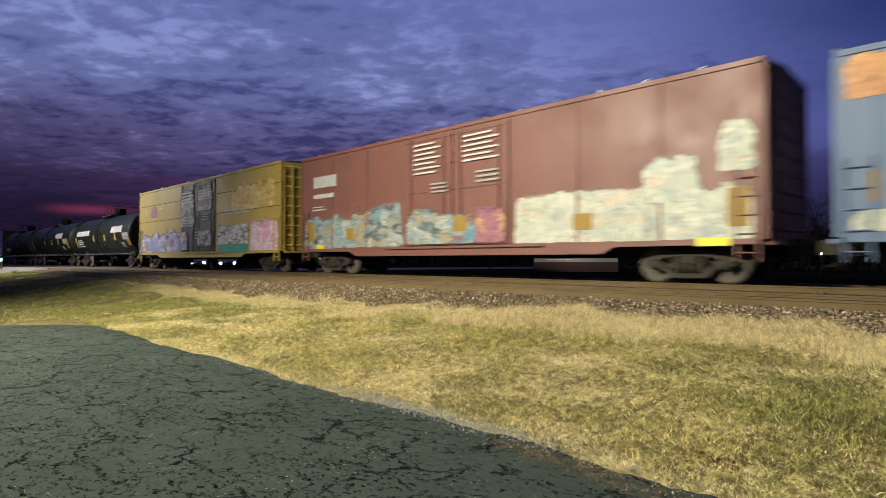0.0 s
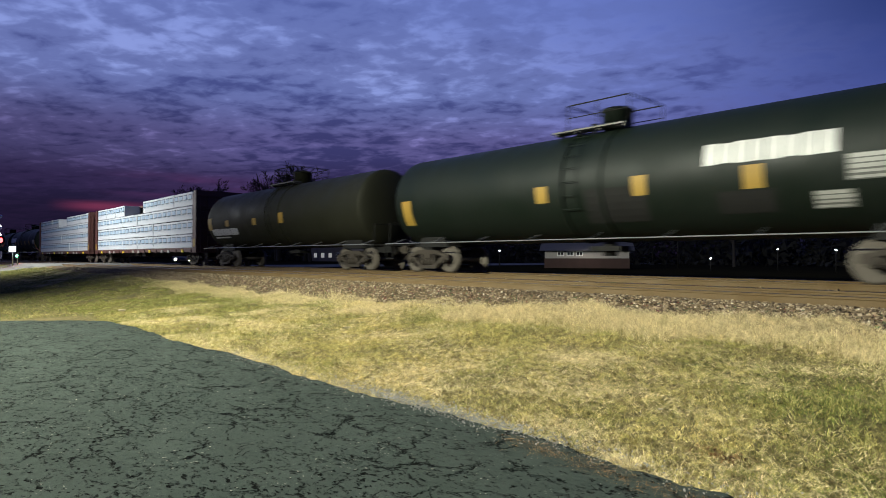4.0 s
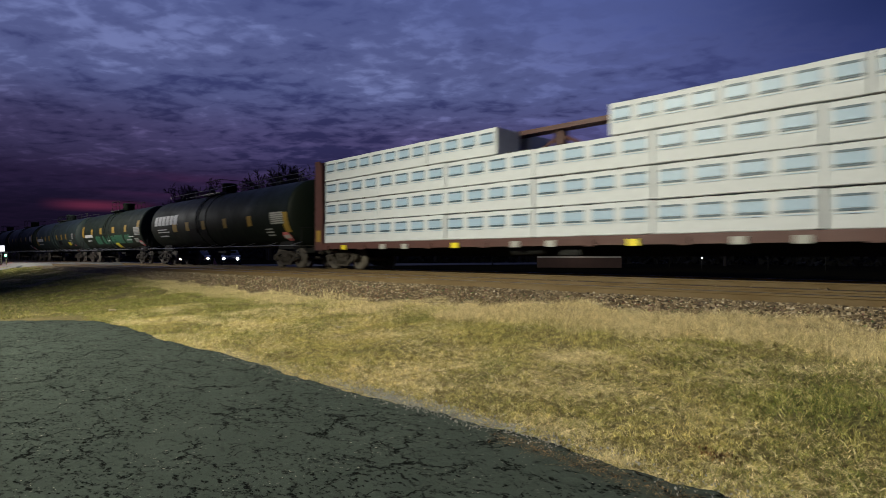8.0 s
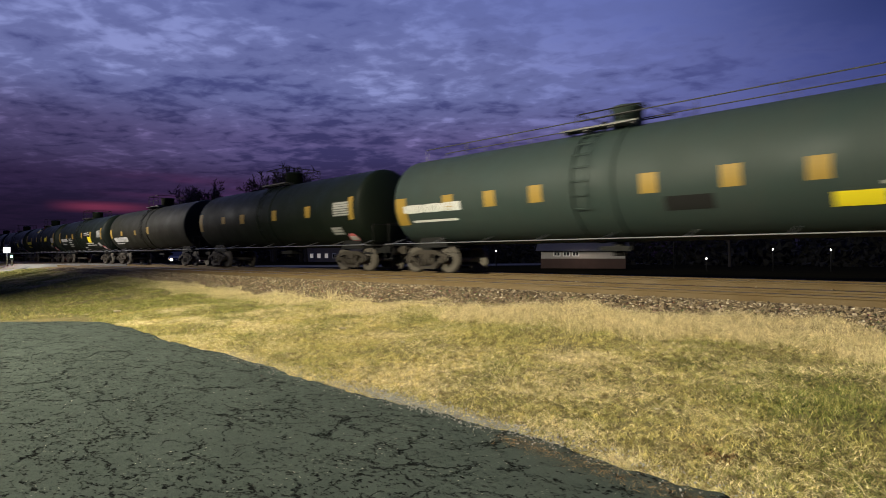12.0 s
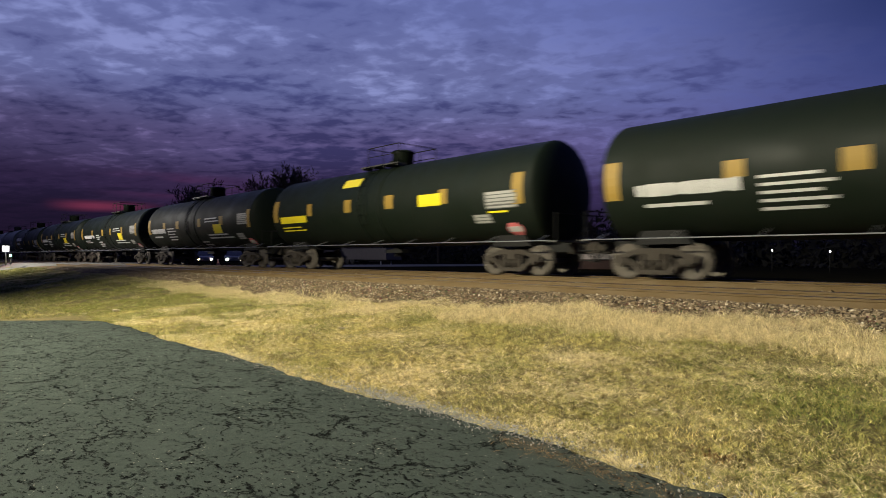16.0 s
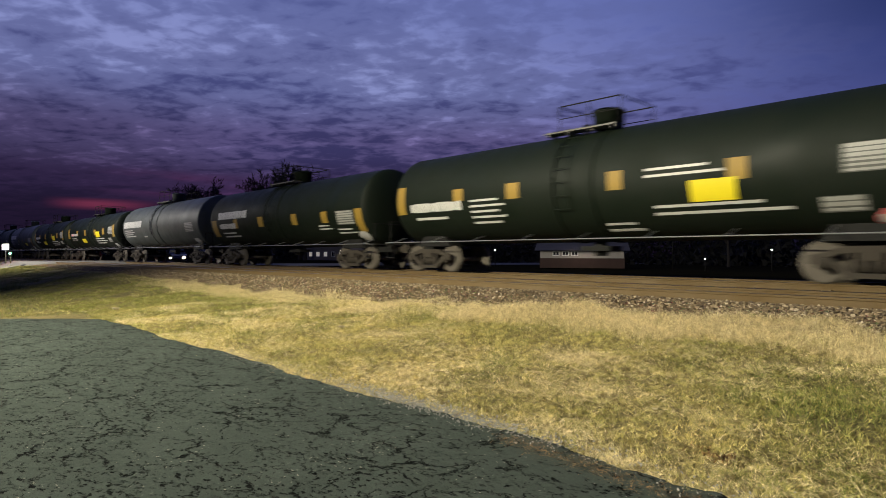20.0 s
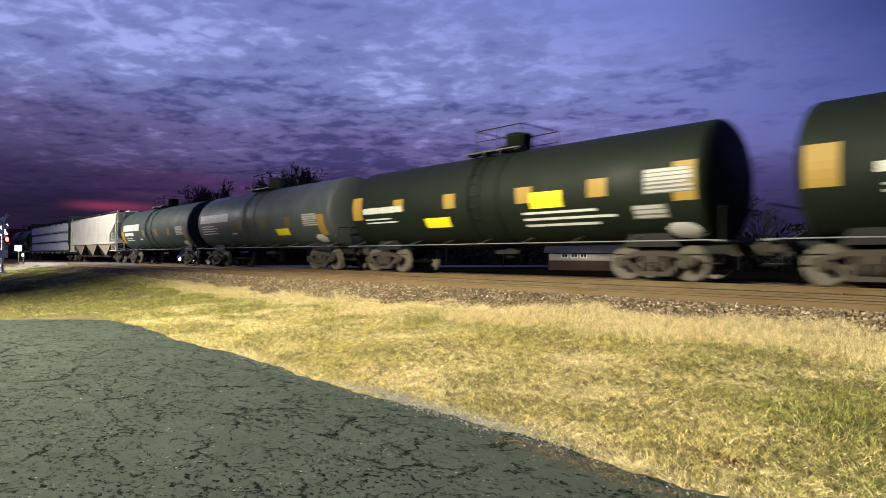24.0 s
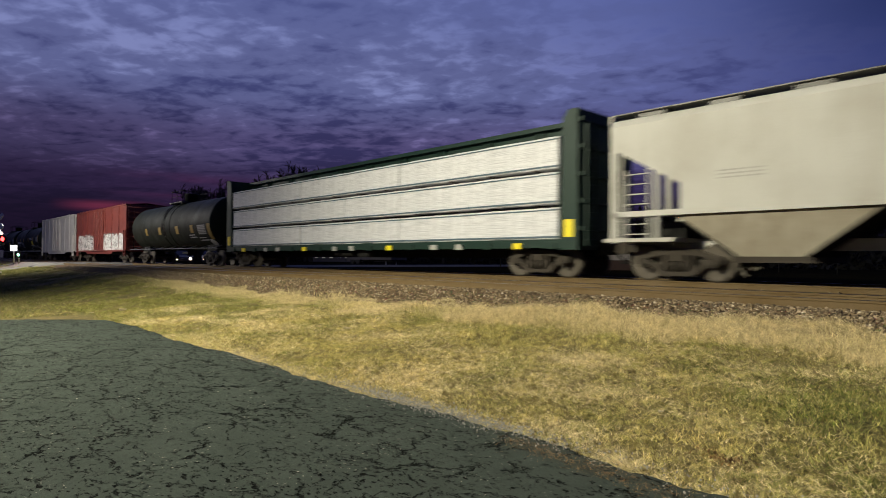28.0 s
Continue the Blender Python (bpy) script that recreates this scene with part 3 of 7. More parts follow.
def shell_patch(bm, x, z, w, h, lift=0.006, seg=5):
    """A plate that hugs the near side of the tank."""
    a0 = math.asin(max(-1, min(1, (z - h / 2 - TANK_Z) / TANK_R)))
    a1 = math.asin(max(-1, min(1, (z + h / 2 - TANK_Z) / TANK_R)))
    rows = []
    for r in (TANK_R + lift, TANK_R + 0.001):
        for k in range(seg + 1):
            a = a0 + (a1 - a0) * k / seg
            y, zz = -r * math.cos(a), TANK_Z + r * math.sin(a)
            rows.append((bm.verts.new((x - w / 2, y, zz)), bm.verts.new((x + w / 2, y, zz))))
    n = seg + 1
    for k in range(seg):
        bm.faces.new((rows[k][0], rows[k][1], rows[k + 1][1], rows[k + 1][0]))
        bm.faces.new((rows[k][0], rows[k + 1][0], rows[n + k + 1][0], rows[n + k][0]))
        bm.faces.new((rows[k][1], rows[n + k][1], rows[n + k + 1][1], rows[k + 1][1]))
    bm.faces.new((rows[0][0], rows[n][0], rows[n][1], rows[0][1]))
    bm.faces.new((rows[seg][0], rows[seg][1], rows[n + seg][1], rows[n + seg][0]))


def mark(car, kind, x, z, w, h, patch):
    """One marking on a car's near side; patch() puts a plate on its skin."""

    def put(name, mat, label, *plates, parent=None):
        bm = bmesh.new()
        for pl in plates:
            patch(bm, *pl)
        return part(name, bm, mat, parent or car, label)

    if kind == "Y":
        put("reflective_strip", M["reflective"], "yellow reflective strip", (x, z, w, h))
    elif kind == "y":
        put("reflective_strip", M["faded_strip"], "faded tan reflective strip", (x, z, w, h))
    elif kind == "S":
        put("sticker", M["sign_yellow"], "bright yellow panel", (x, z, w, h, 0.009))
    elif kind == "W":
        n = max(4, int(w / 0.24))
        for k in range(n):
            put("letter", M["white"], "", (x - w / 2 + w * (k + 0.5) / n, z, w / n * (0.93 if k % 3 else 0.82), h * (0.9 if k % 4 else 0.78)))
    elif kind == "L":
        n = 6
        for k in range(n):
            xc, s = x - w / 2 + w * (k + 0.5) / n, w / n * 0.9
            put("letter", M["white"], "", (xc, z, s * (0.96 if k % 2 else 0.86), h * 0.92))
    elif kind == "M":
        # a close-set name: short bars of uneven width
        n = max(6, int(w / 0.30))
        for k in range(n):
            put("letter", M["white"], "", (x - w / 2 + w * (k + 0.5) / n, z, w / n * (0.93, 0.86, 0.95, 0.78, 0.90)[k % 5], h * (0.72, 0.66, 0.72, 0.70)[k % 4]))
    elif kind in "BZ":
        n = max(1, round(h / 0.16))
        for k in range(n):
            ww = w * (1 if k % 2 else 0.82)
            put("text_line", M["white"] if kind == "B" else M["sign_yellow"], "", (x - (w - ww) / 2, z + h / 2 - h * (k + 0.5) / n, ww, h / n * 0.38, 0.005, 2))
    elif kind == "T":
        panel = put("data_panel", M["panel_grey"], "grey data panel of close white text lines", (x, z, w, h, 0.005))
        n = max(3, round(h / 0.10))
        for k in range(n):
            put("text_line", M["dim_white"], "", (x - w * (0.0 if k % 3 else 0.04), z + h / 2 - h * (k + 0.5) / n, w * (0.94 if k % 3 else 0.86), h / n * (0.72 if k < n / 2 else 0.5), 0.009, 2), parent=panel)
    elif kind == "D":
        for k in range(3):
            put("text_line", M["dim_white"], "", (x, z + h / 2 - h * (k + 0.5) / 3, w, h * 0.14, 0.005, 2))
    elif kind == "K":
        put("paint_patch", M["black_iron"], "black painted-over patch", (x, z, w, h, 0.004))
    elif kind in "HP":
        pl = ((x, z, w * 0.60, h, 0.010), (x, z, w * 0.74, h * 0.78, 0.0112), (x, z, w * 0.88, h * 0.54, 0.0125), (x, z, w, h * 0.30, 0.0138))
        if kind == "H":
            put("placard_band", M["white"], "", (x, z, w * 0.8, h * 0.42, 0.016), parent=put("placard", M["pink"], "red and white hazard placard", *pl))
        else:
            put("placard", M["white"], "white hazard placard", *pl)
    elif kind == "R":
        put("stripe", M["pink"], "red stripe", (x, z, w, h))


TANK_PARTS = {}


def tank_meshes(half, mat):
    """Shell and fittings for one length; shared between equal cars."""
    key = (round(half, 1), mat.name)
    if key in TANK_PARTS:
        return TANK_PARTS[key]
    L = half - (0.58 if half < 8.4 else 0.85)
    bm = bmesh.new()
    head = [(L - 0.48, TANK_R)] + [(L - 0.42 + 0.42 * math.sin(a), TANK_R * math.cos(a)) for a in [math.radians(d) for d in (0, 6, 13, 22, 32, 45, 60, 72, 82)]]
    prof = [(-x, r) for x, r in head[::-1]] + head
    # weld bands
    bands = []
    for k in range(1, 6):
        c = -L + 0.62 + (2 * L - 1.24) * k / 6
        bands += [(c - 0.05, TANK_R), (c - 0.03, TANK_R), (c - 0.02, TANK_R + 0.004), (c + 0.02, TANK_R + 0.004), (c + 0.03, TANK_R), (c + 0.05, TANK_R)]
    prof = prof[:len(head)] + bands + prof[len(head):]
    lathe(bm, prof, "x", 48)
    shell = mesh_of("shell", bm, mat)
    bm = bmesh.new()
    for s in (-1, 1):
        lathe(bm, ((0.0, TANK_R + 0.002), (0.0, TANK_R + 0.03), (0.09, TANK_R + 0.03), (0.09, TANK_R + 0.002)), "x", 48)
        bmesh.ops.translate(bm, verts=bm.verts[-192:], vec=(s * 0.62, 0, 0))
    band = mesh_of("band", bm, mat)
    TANK_PARTS[key] = (shell, band, L)
    return TANK_PARTS[key]


def tank_car(ta, tb, mat, marks, label, dome=0.0, tall_rail=True, long_rail=False, low=1.0):
    car, half = new_car("tank_car", label, "tank car", ta, tb)
    car.scale = (1.0, 1.0, low)
    shell, band, L = tank_meshes(half, mat)
    part("shell", shell, None, car, "", pose(0, 0, TANK_Z))
    part("band", band, None, car, "", pose(dome, 0, TANK_Z))
    # stub sills and saddles
    for s in (-1, 1):
        bm = bmesh.new()
        box(bm, s * (half - 2.7), s * (half - 0.42), -0.25, 0.25, 0.72, 1.02)
        prism(bm, ((s * (half - 3.3), 0.9), (s * (half - 1.7), 0.9), (s * (half - 2.0), 1.35), (s * (half - 3.0), 1.35)), -0.9, 0.9)
        part("saddle", bm, M["black_iron"], car)
        bm = bmesh.new()
        box(bm, min(s * (half - 0.75), s * (half - 0.40)), max(s * (half - 0.75), s * (half - 0.40)), -1.48, 1.48, 1.0, 1.05)
        part("end_platform", bm, M["grey_iron"], car)
        bm = bmesh.new()
        for y in (-1.45, 1.45):
            rod(bm, (s * (half - 0.45), y, 1.0), (s * (half - 0.45), y, 0.48), 0.02, 5)
            rod(bm, (s * (half - 0.85), y, 1.0), (s * (half - 0.85), y, 0.48), 0.02, 5)
            for z in (0.48, 0.74):
                rod(bm, (s * (half - 0.45), y, z), (s * (half - 0.85), y, z), 0.02, 5)
        rod(bm, (s * (half - 0.5), -1.3, 1.85), (s * (half - 0.5), 1.3, 1.85), 0.02, 5)
        for y in (-1.3, 1.3):
            rod(bm, (s * (half - 0.5), y, 1.03), (s * (half - 0.5), y, 1.85), 0.02, 5)
        part("end_rail", bm, M["black_iron"], car)
    # side handrails
    for y in (-1.56, 1.56):
        bm = bmesh.new()
        rod(bm, (-half + 0.6, y, 1.04), (half - 0.6, y, 1.04), 0.016, 6)
        for k in range(9):
            xx = -half + 1.0 + (2 * half - 2.0) * k / 8
            rod(bm, (xx, y, 1.04), (xx, y * 0.62, 1.22), 0.016, 5)
        part("side_rail", bm, M["galvanised"], car, "pale side handrail")
    # underside: outlet and skid
    bm = bmesh.new()
    rod(bm, (dome, 0, 0.58), (dome, 0, 1.0), 0.2, 12)
    box(bm, dome - 0.5, dome + 0.5, -0.3, 0.3, 0.72, 0.86)
    part("bottom_outlet", bm, M["black_iron"], car)
    # top: manway, platform, railing
    top = TANK_Z + TANK_R
    bm = bmesh.new()
    lathe(bm, ((top - 0.1, 0.43), (top + 0.50, 0.43), (top + 0.52, 0.47), (top + 0.58, 0.47), (top + 0.62, 0.40), (top + 0.64, 0.1)), "z", 24)
    bmesh.ops.translate(bm, verts=bm.verts, vec=(dome + 0.25, 0, 0))
    part("manway", bm, mat, car)
    for s in (-1, 1):
        bm = bmesh.new()
        box(bm, dome - 1.35, dome + 1.0, min(s * 0.95, s * 0.5), max(s * 0.95, s * 0.5), top - 0.03, top + 0.02)
        part("platform", bm, M["grey_iron"], car)
    for k in range(4):
        xx = dome - 1.25 + k * 0.72
        bm = bmesh.new()
        box(bm, xx - 0.03, xx + 0.03, -0.9, 0.9, top - 0.09, top - 0.03)
        part("platform_beam", bm, M["grey_iron"], car)
    bm = bmesh.new()
    hi = top + (0.72 if tall_rail else 0.4)
    for y in (-0.95, 0.95):
        rod(bm, (dome - 0.80, y, hi), (dome + 1.15, y, hi), 0.020, 5)
        rod(bm, (dome - 0.80, y, (hi + top) / 2), (dome + 1.15, y, (hi + top) / 2), 0.013, 5)
        for k in range(3):
            xx = dome - 0.80 + k * 0.975
            rod(bm, (xx, y, top), (xx, y, hi), 0.016, 5)
    for xx in (dome - 0.80, dome + 1.15):
        rod(bm, (xx, -0.95, hi), (xx, 0.95, hi), 0.018, 5)
    part("railing", bm, M["black_iron"], car)
    if long_rail:
        # a safety rail runs the whole length of the tank's top
        bm = bmesh.new()
        for y in (-0.5, 0.5):
            rod(bm, (-L + 0.9, y, top + 0.34), (L - 0.9, y, top + 0.34), 0.018, 5)
            for k in range(9):
                xx = -L + 0.95 + (2 * L - 1.9) * k / 8
                rod(bm, (xx, y, top - 0.10), (xx, y, top + 0.34), 0.014, 5)
        part("top_rail", bm, M["grey_iron"], car)
    for vx, vy, vh, vr in ((-0.55, 0.1, 0.32, 0.12), (-1.0, -0.15, 0.22, 0.09)):
        bm = bmesh.new()
        rod(bm, (dome + vx, vy, top - 0.05), (dome + vx, vy, top + vh), vr, 10)
        part("valve", bm, M["black_iron"], car)
    # ladder bent over the near side
    bm = bmesh.new()
    steps = [(-(TANK_R + 0.09) * math.cos(math.radians(-25 + k * 13)), TANK_Z + (TANK_R + 0.09) * math.sin(math.radians(-25 + k * 13))) for k in range(8)]
    for xx in (dome - 0.55, dome - 0.05):
        rings = [[bm.verts.new((xx + 0.014 * math.cos(t), y * (1 + 0.009 * math.sin(t)), TANK_Z + (z - TANK_Z) * (1 + 0.009 * math.sin(t)))) for t in (0, 1.57, 3.14, 4.71)] for y, z in steps]
        for p, q in zip(rings, rings[1:]):
            for i in range(4):
                bm.faces.new((p[i], p[(i + 1) % 4], q[(i + 1) % 4], q[i]))
    rails = part("ladder", bm, mat, car)
    for yy, zz in steps:
        part("rung", rung_mesh(0.5, "x", mat, 0.012), None, rails, "", pose(dome - 0.3, yy, zz))
    for s in (-1, 1):
        bogie(car, s * (half - 2.35))
    lim = L - 0.42
    for kind, mx, mz, mw, mh in marks:
        # nothing is painted past the barrel's end
        mark(car, kind, max(mw / 2 - lim, min(lim - mw / 2, mx)), mz, mw, mh, shell_patch)
    return car


# ---- box cars ----
def flat_patch(y):
    def put(bm, x, z, w, h, lift=0.006, seg=1):
        box(bm, x - w / 2, x + w / 2, y - lift, y - 0.0005, z - h / 2, z + h / 2)
    return put


def graffiti_material(name, *colours, scale=1.5):
    """Sprayed shapes in several colours with dark and pale strokes over them."""
    m, nt, b = material(name, 0.55)
    v = coords(nt, "Object", (1.2, 1.2, 2.2))
    warp = nt.nodes.new("ShaderNodeTexNoise")
    warp.inputs["Scale"].default_value, warp.inputs["Detail"].default_value = 1.6, 4
    nt.links.new(v, warp.inputs["Vector"])
    vv = mix(nt, 1.0, v, mix(nt, 1.0, warp.outputs["Color"], (1.7,) * 3, "MULTIPLY"), "ADD")
    vo = nt.nodes.new("ShaderNodeTexVoronoi")
    vo.feature = "SMOOTH_F1"
    vo.inputs["Scale"].default_value, vo.inputs["Smoothness"].default_value = scale * 1.0, 0.35
    nt.links.new(vv, vo.inputs["Vector"])
    sep = nt.nodes.new("ShaderNodeSeparateColor")
    nt.links.new(vo.outputs["Color"], sep.inputs[0])
    n = len(colours)
    r = nt.nodes.new("ShaderNodeValToRGB")
    r.color_ramp.interpolation = "CONSTANT"
    while len(r.color_ramp.elements) < n:
        r.color_ramp.elements.new(0.5)
    for k, c in enumerate(colours):
        r.color_ramp.elements[k].position, r.color_ramp.elements[k].color = k / n, (*c, 1)
    nt.links.new(sep.outputs[0], r.inputs["Fac"])
    ve = nt.nodes.new("ShaderNodeTexVoronoi")
    ve.feature = "DISTANCE_TO_EDGE"
    ve.inputs["Scale"].default_value = scale * 1.0
    nt.links.new(vv, ve.inputs["Vector"])
    edge = ramp(nt, ve.outputs["Distance"], ((0.02, (0.6,) * 3), (0.08, (0, 0, 0))))
    c = mix(nt, edge, r.outputs["Color"], colours[-1])
    haze = noise_tex(nt, v, 2.4, 7, 0.7)
    c = mix(nt, ramp(nt, haze, ((0.42, (0, 0, 0)), (0.64, (0.7,) * 3))), c, colours[0])
    # strokes of the can: pale and dark lines that wander
    for k, (sc, tone) in enumerate(((1.1, 1.35), (1.7, 0.35))):
        line = noise_tex(nt, coords(nt, "Object", (1.6 + k, 1.0, 0.9)), sc, 3, 0.5, 1.6)
        band = ramp(nt, line, ((0.475, (0, 0, 0)), (0.492, (0.75,) * 3), (0.508, (0.75,) * 3), (0.525, (0, 0, 0))))
        c = mix(nt, band, c, mix(nt, 1.0, c, (tone,) * 3, "MULTIPLY"))
    nt.links.new(c, b.inputs["Base Color"])
    return m


M["graffiti_pale"] = graffiti_material("graffiti_pale", (0.47, 0.48, 0.39), (0.48, 0.46, 0.38), (0.41, 0.44, 0.34), (0.46, 0.38, 0.27), (0.32, 0.36, 0.32))
M["graffiti_mixed"] = graffiti_material("graffiti_mixed", (0.27, 0.33, 0.33), (0.14, 0.26, 0.31), (0.33, 0.28, 0.18), (0.40, 0.40, 0.34), (0.34, 0.24, 0.10), (0.04, 0.07, 0.08), scale=1.6)
M["graffiti_teal"] = graffiti_material("graffiti_teal", (0.10, 0.26, 0.32), (0.22, 0.06, 0.06), (0.08, 0.20, 0.26), (0.30, 0.30, 0.28))
M["graffiti_blue"] = graffiti_material("graffiti_blue", (0.20, 0.24, 0.50), (0.24, 0.46, 0.70), (0.10, 0.10, 0.28), (0.60, 0.62, 0.66), (0.46, 0.26, 0.14))
M["graffiti_letters"] = graffiti_material("graffiti_letters", (0.62, 0.62, 0.58), (0.05, 0.05, 0.05), (0.60, 0.62, 0.58), (0.12, 0.12, 0.12), (0.64, 0.64, 0.60), scale=2.5)
M["smear_and_glare"] = graffiti_material("smear_and_glare", (0.05, 0.054, 0.055), (0.34, 0.34, 0.33), (0.10, 0.105, 0.105), (0.46, 0.46, 0.44))
M["graffiti_cream"] = graffiti_material("graffiti_cream", (0.53, 0.35, 0.055), (0.60, 0.44, 0.14), (0.50, 0.31, 0.04), (0.66, 0.54, 0.26))
M["graffiti_violet"] = graffiti_material("graffiti_violet", (0.30, 0.12, 0.14), (0.46, 0.28, 0.12), (0.26, 0.10, 0.16))
M["graffiti_pink"] = graffiti_material("graffiti_pink", (0.70, 0.42, 0.48), (0.72, 0.56, 0.60), (0.66, 0.30, 0.38), (0.74, 0.64, 0.66))
M["graffiti_green"] = graffiti_material("graffiti_green", (0.018, 0.105, 0.052), (0.014, 0.085, 0.040), (0.024, 0.135, 0.07), (0.016, 0.07, 0.036))
M["graffiti_jade"] = graffiti_material("graffiti_jade", (0.03, 0.34, 0.22), (0.02, 0.28, 0.18), (0.04, 0.38, 0.26))
M["graffiti_orange"] = graffiti_material("graffiti_orange", (0.50, 0.24, 0.08), (0.56, 0.32, 0.14), (0.42, 0.18, 0.07))


def graffiti(car, y, x0, x1, z0, z1, mat, seed, label, rough=0.25, film=None):
    """A sprayed piece: a thin paint film whose outline is feathered and torn; film() lays it on another skin."""
    m = mat.copy()
    nt = m.node_tree
    tc = nt.nodes.new("ShaderNodeTexCoord")
    sep = nt.nodes.new("ShaderNodeSeparateXYZ")
    nt.links.new(tc.outputs["Object"], sep.inputs[0])

    def edge(axis, a, b):
        n = nt.nodes.new("ShaderNodeMapRange")
        n.inputs["From Min"].default_value, n.inputs["From Max"].default_value = a, b
        nt.links.new(sep.outputs[axis], n.inputs["Value"])
        return n.outputs["Result"]

    top = z1 - z0
    soft_x = 0.30
    body = mix(nt, 1.0, mix(nt, 1.0, edge("X", x0, x0 + soft_x), edge("X", x1, x1 - soft_x), "MULTIPLY"), edge("Z", z1 + top * 0.15, z1 - top * (0.25 + rough)), "MULTIPLY")
    body = mix(nt, 1.0, body, edge("Z", z0, z0 + top * 0.10), "MULTIPLY")
    shift = nt.nodes.new("ShaderNodeMapping")
    shift.inputs["Location"].default_value = (seed * 3.7, 0, seed * 1.3)
    shift.inputs["Scale"].default_value = (0.9, 1, 1.1)
    nt.links.new(tc.outputs["Object"], shift.inputs["Vector"])
    torn = noise_tex(nt, shift.outputs["Vector"], 1.7, 4, 0.55, 0.6)
    sprayed = ramp(nt, mix(nt, 1.0, body, mix(nt, 1.0, torn, (0.62,) * 3, "SUBTRACT"), "ADD"), ((0.24, (0, 0, 0)), (0.36, (1, 1, 1))))
    nt.links.new(sprayed, nt.nodes["Principled BSDF"].inputs["Alpha"])
    bm = bmesh.new()
    if film:
        film(bm, (x0 + x1) / 2, (z0 + z1 + 0.1 * top) / 2, x1 - x0, 1.1 * top, 0.0045)
    else:
        box(bm, x0, x1, y - 0.004, y, z0, z1 + 0.15 * top)
    part("graffiti", bm, m, car, label)


def box_car(name, ta, tb, x0, x1, height, mat, label, door=(-2.4, 2.4), door_mat=None, ribs=0, panels=8, floor=1.02, roof_mat=None, sill=0.72, leaves=2):
    """A steel box car: body, door leaves, ribs, roof, ends, ladders, sills. x0, x1: the body's ends about the middle."""
    car, half = new_car(name, label, "boxcar", ta, tb)
    W = 1.5
    bm = bmesh.new()
    box(bm, x0, x1, -W, W, floor, height - 0.12)
    soften(bm, 0.03, 1)
    part("body", bm, mat, car)
    # roof: low gable of seamed sheets
    bm = bmesh.new()
    n = 14
    for k in range(n):
        a, b = x0 + (x1 - x0) * k / n, x0 + (x1 - x0) * (k + 1) / n
        for s in (-1, 1):
            v = [bm.verts.new(p) for p in ((a + 0.01, s * (W + 0.02), height - 0.12), (b - 0.01, s * (W + 0.02), height - 0.12), (b - 0.01, 0, height + 0.02), (a + 0.01, 0, height + 0.02))]
            bm.faces.new(v)
        for yy in (-1, 1):
            box(bm, a - 0.03, a + 0.03, min(0, yy * W), max(0, yy * W), height - 0.10, height - 0.03)
    part("roof", bm, roof_mat or mat, car)
    bm = bmesh.new()
    for s in (-1, 1):
        box(bm, x0, x1, s * (W + 0.005) - 0.035, s * (W + 0.005) + 0.035, height - 0.22, height - 0.10)
    soften(bm, 0.01, 1)
    part("eave", bm, mat, car)
    # side panels between posts
    for s in (-1, 1):
        for k in range(panels + 1):
            xx = x0 + (x1 - x0) * k / panels
            if door[0] - 0.1 < xx < door[1] + 0.1:
                continue
            bm = bmesh.new()
            box(bm, xx - 0.045, xx + 0.045, s * (W + 0.012) - 0.014, s * (W + 0.012) + 0.014, floor, height - 0.2)
            part("side_post", bm, mat, car)
        for k in range(ribs):
            z = floor + (height - floor) * (k + 1) / (ribs + 1)
            for a, b in ((x0 + 0.1, door[0] - 0.05), (door[1] + 0.05, x1 - 0.1)):
                # thin black strip directly below each rib
                bm = bmesh.new()
                box(bm, a, b, s * (W + 0.004) - 0.006, s * (W + 0.004) + 0.006, z - 0.052, z - 0.03)
                part("rib_strip", bm, M["black_iron"], car)
                bm = bmesh.new()
                box(bm, a, b, s * (W + 0.010) - 0.012, s * (W + 0.010) + 0.012, z - 0.03, z + 0.03)
                part("side_rib", bm, mat, car)
        # side sill
        bm = bmesh.new()
        prism(bm, ((x0 + 0.1, floor + 0.02), (x1 - 0.1, floor + 0.02), (x1 - 0.1, floor - 0.1), (x1 - 3.6, floor - 0.12), (x1 - 4.0, sill), (x0 + 4.0, sill), (x0 + 3.6, floor - 0.12), (x0 + 0.1, floor - 0.1)), s * W - 0.03, s * W + 0.012)
        part("side_sill", bm, mat, car)
        # door leaves
        for k in range(leaves):
            a = door[0] + (door[1] - door[0]) * k / leaves + 0.03
            b = door[0] + (door[1] - door[0]) * (k + 1) / leaves - 0.03
            bm = bmesh.new()
            box(bm, a, b, s * (W + 0.03) - 0.03, s * (W + 0.03) + 0.03, floor + 0.05, height - 0.28)
            soften(bm, 0.012, 1)
            leaf = part("door", bm, door_mat or mat, car)
            for z in range(5):
                bm = bmesh.new()
                zz = floor + 0.1 + (height - floor - 0.5) * z / 4
                box(bm, a + 0.02, b - 0.02, s * (W + 0.072) - 0.012, s * (W + 0.072) + 0.012, zz - 0.025, zz + 0.025)
                part("door_rib", bm, door_mat or mat, leaf)
            for xx in (a + 0.35, b - 0.35):
                bm = bmesh.new()
                rod(bm, (xx, s * (W + 0.10), floor + 0.08), (xx, s * (W + 0.10), height - 0.32), 0.022, 6)
                part("lock_rod", bm, M["grey_iron"] if door_mat else mat, leaf)
        bm = bmesh.new()
        box(bm, door[0] - 1.2, door[1] + 1.2, s * (W + 0.06) - 0.05, s * (W + 0.06) + 0.05, floor - 0.06, floor + 0.0)
        part("door_track", bm, mat, car)
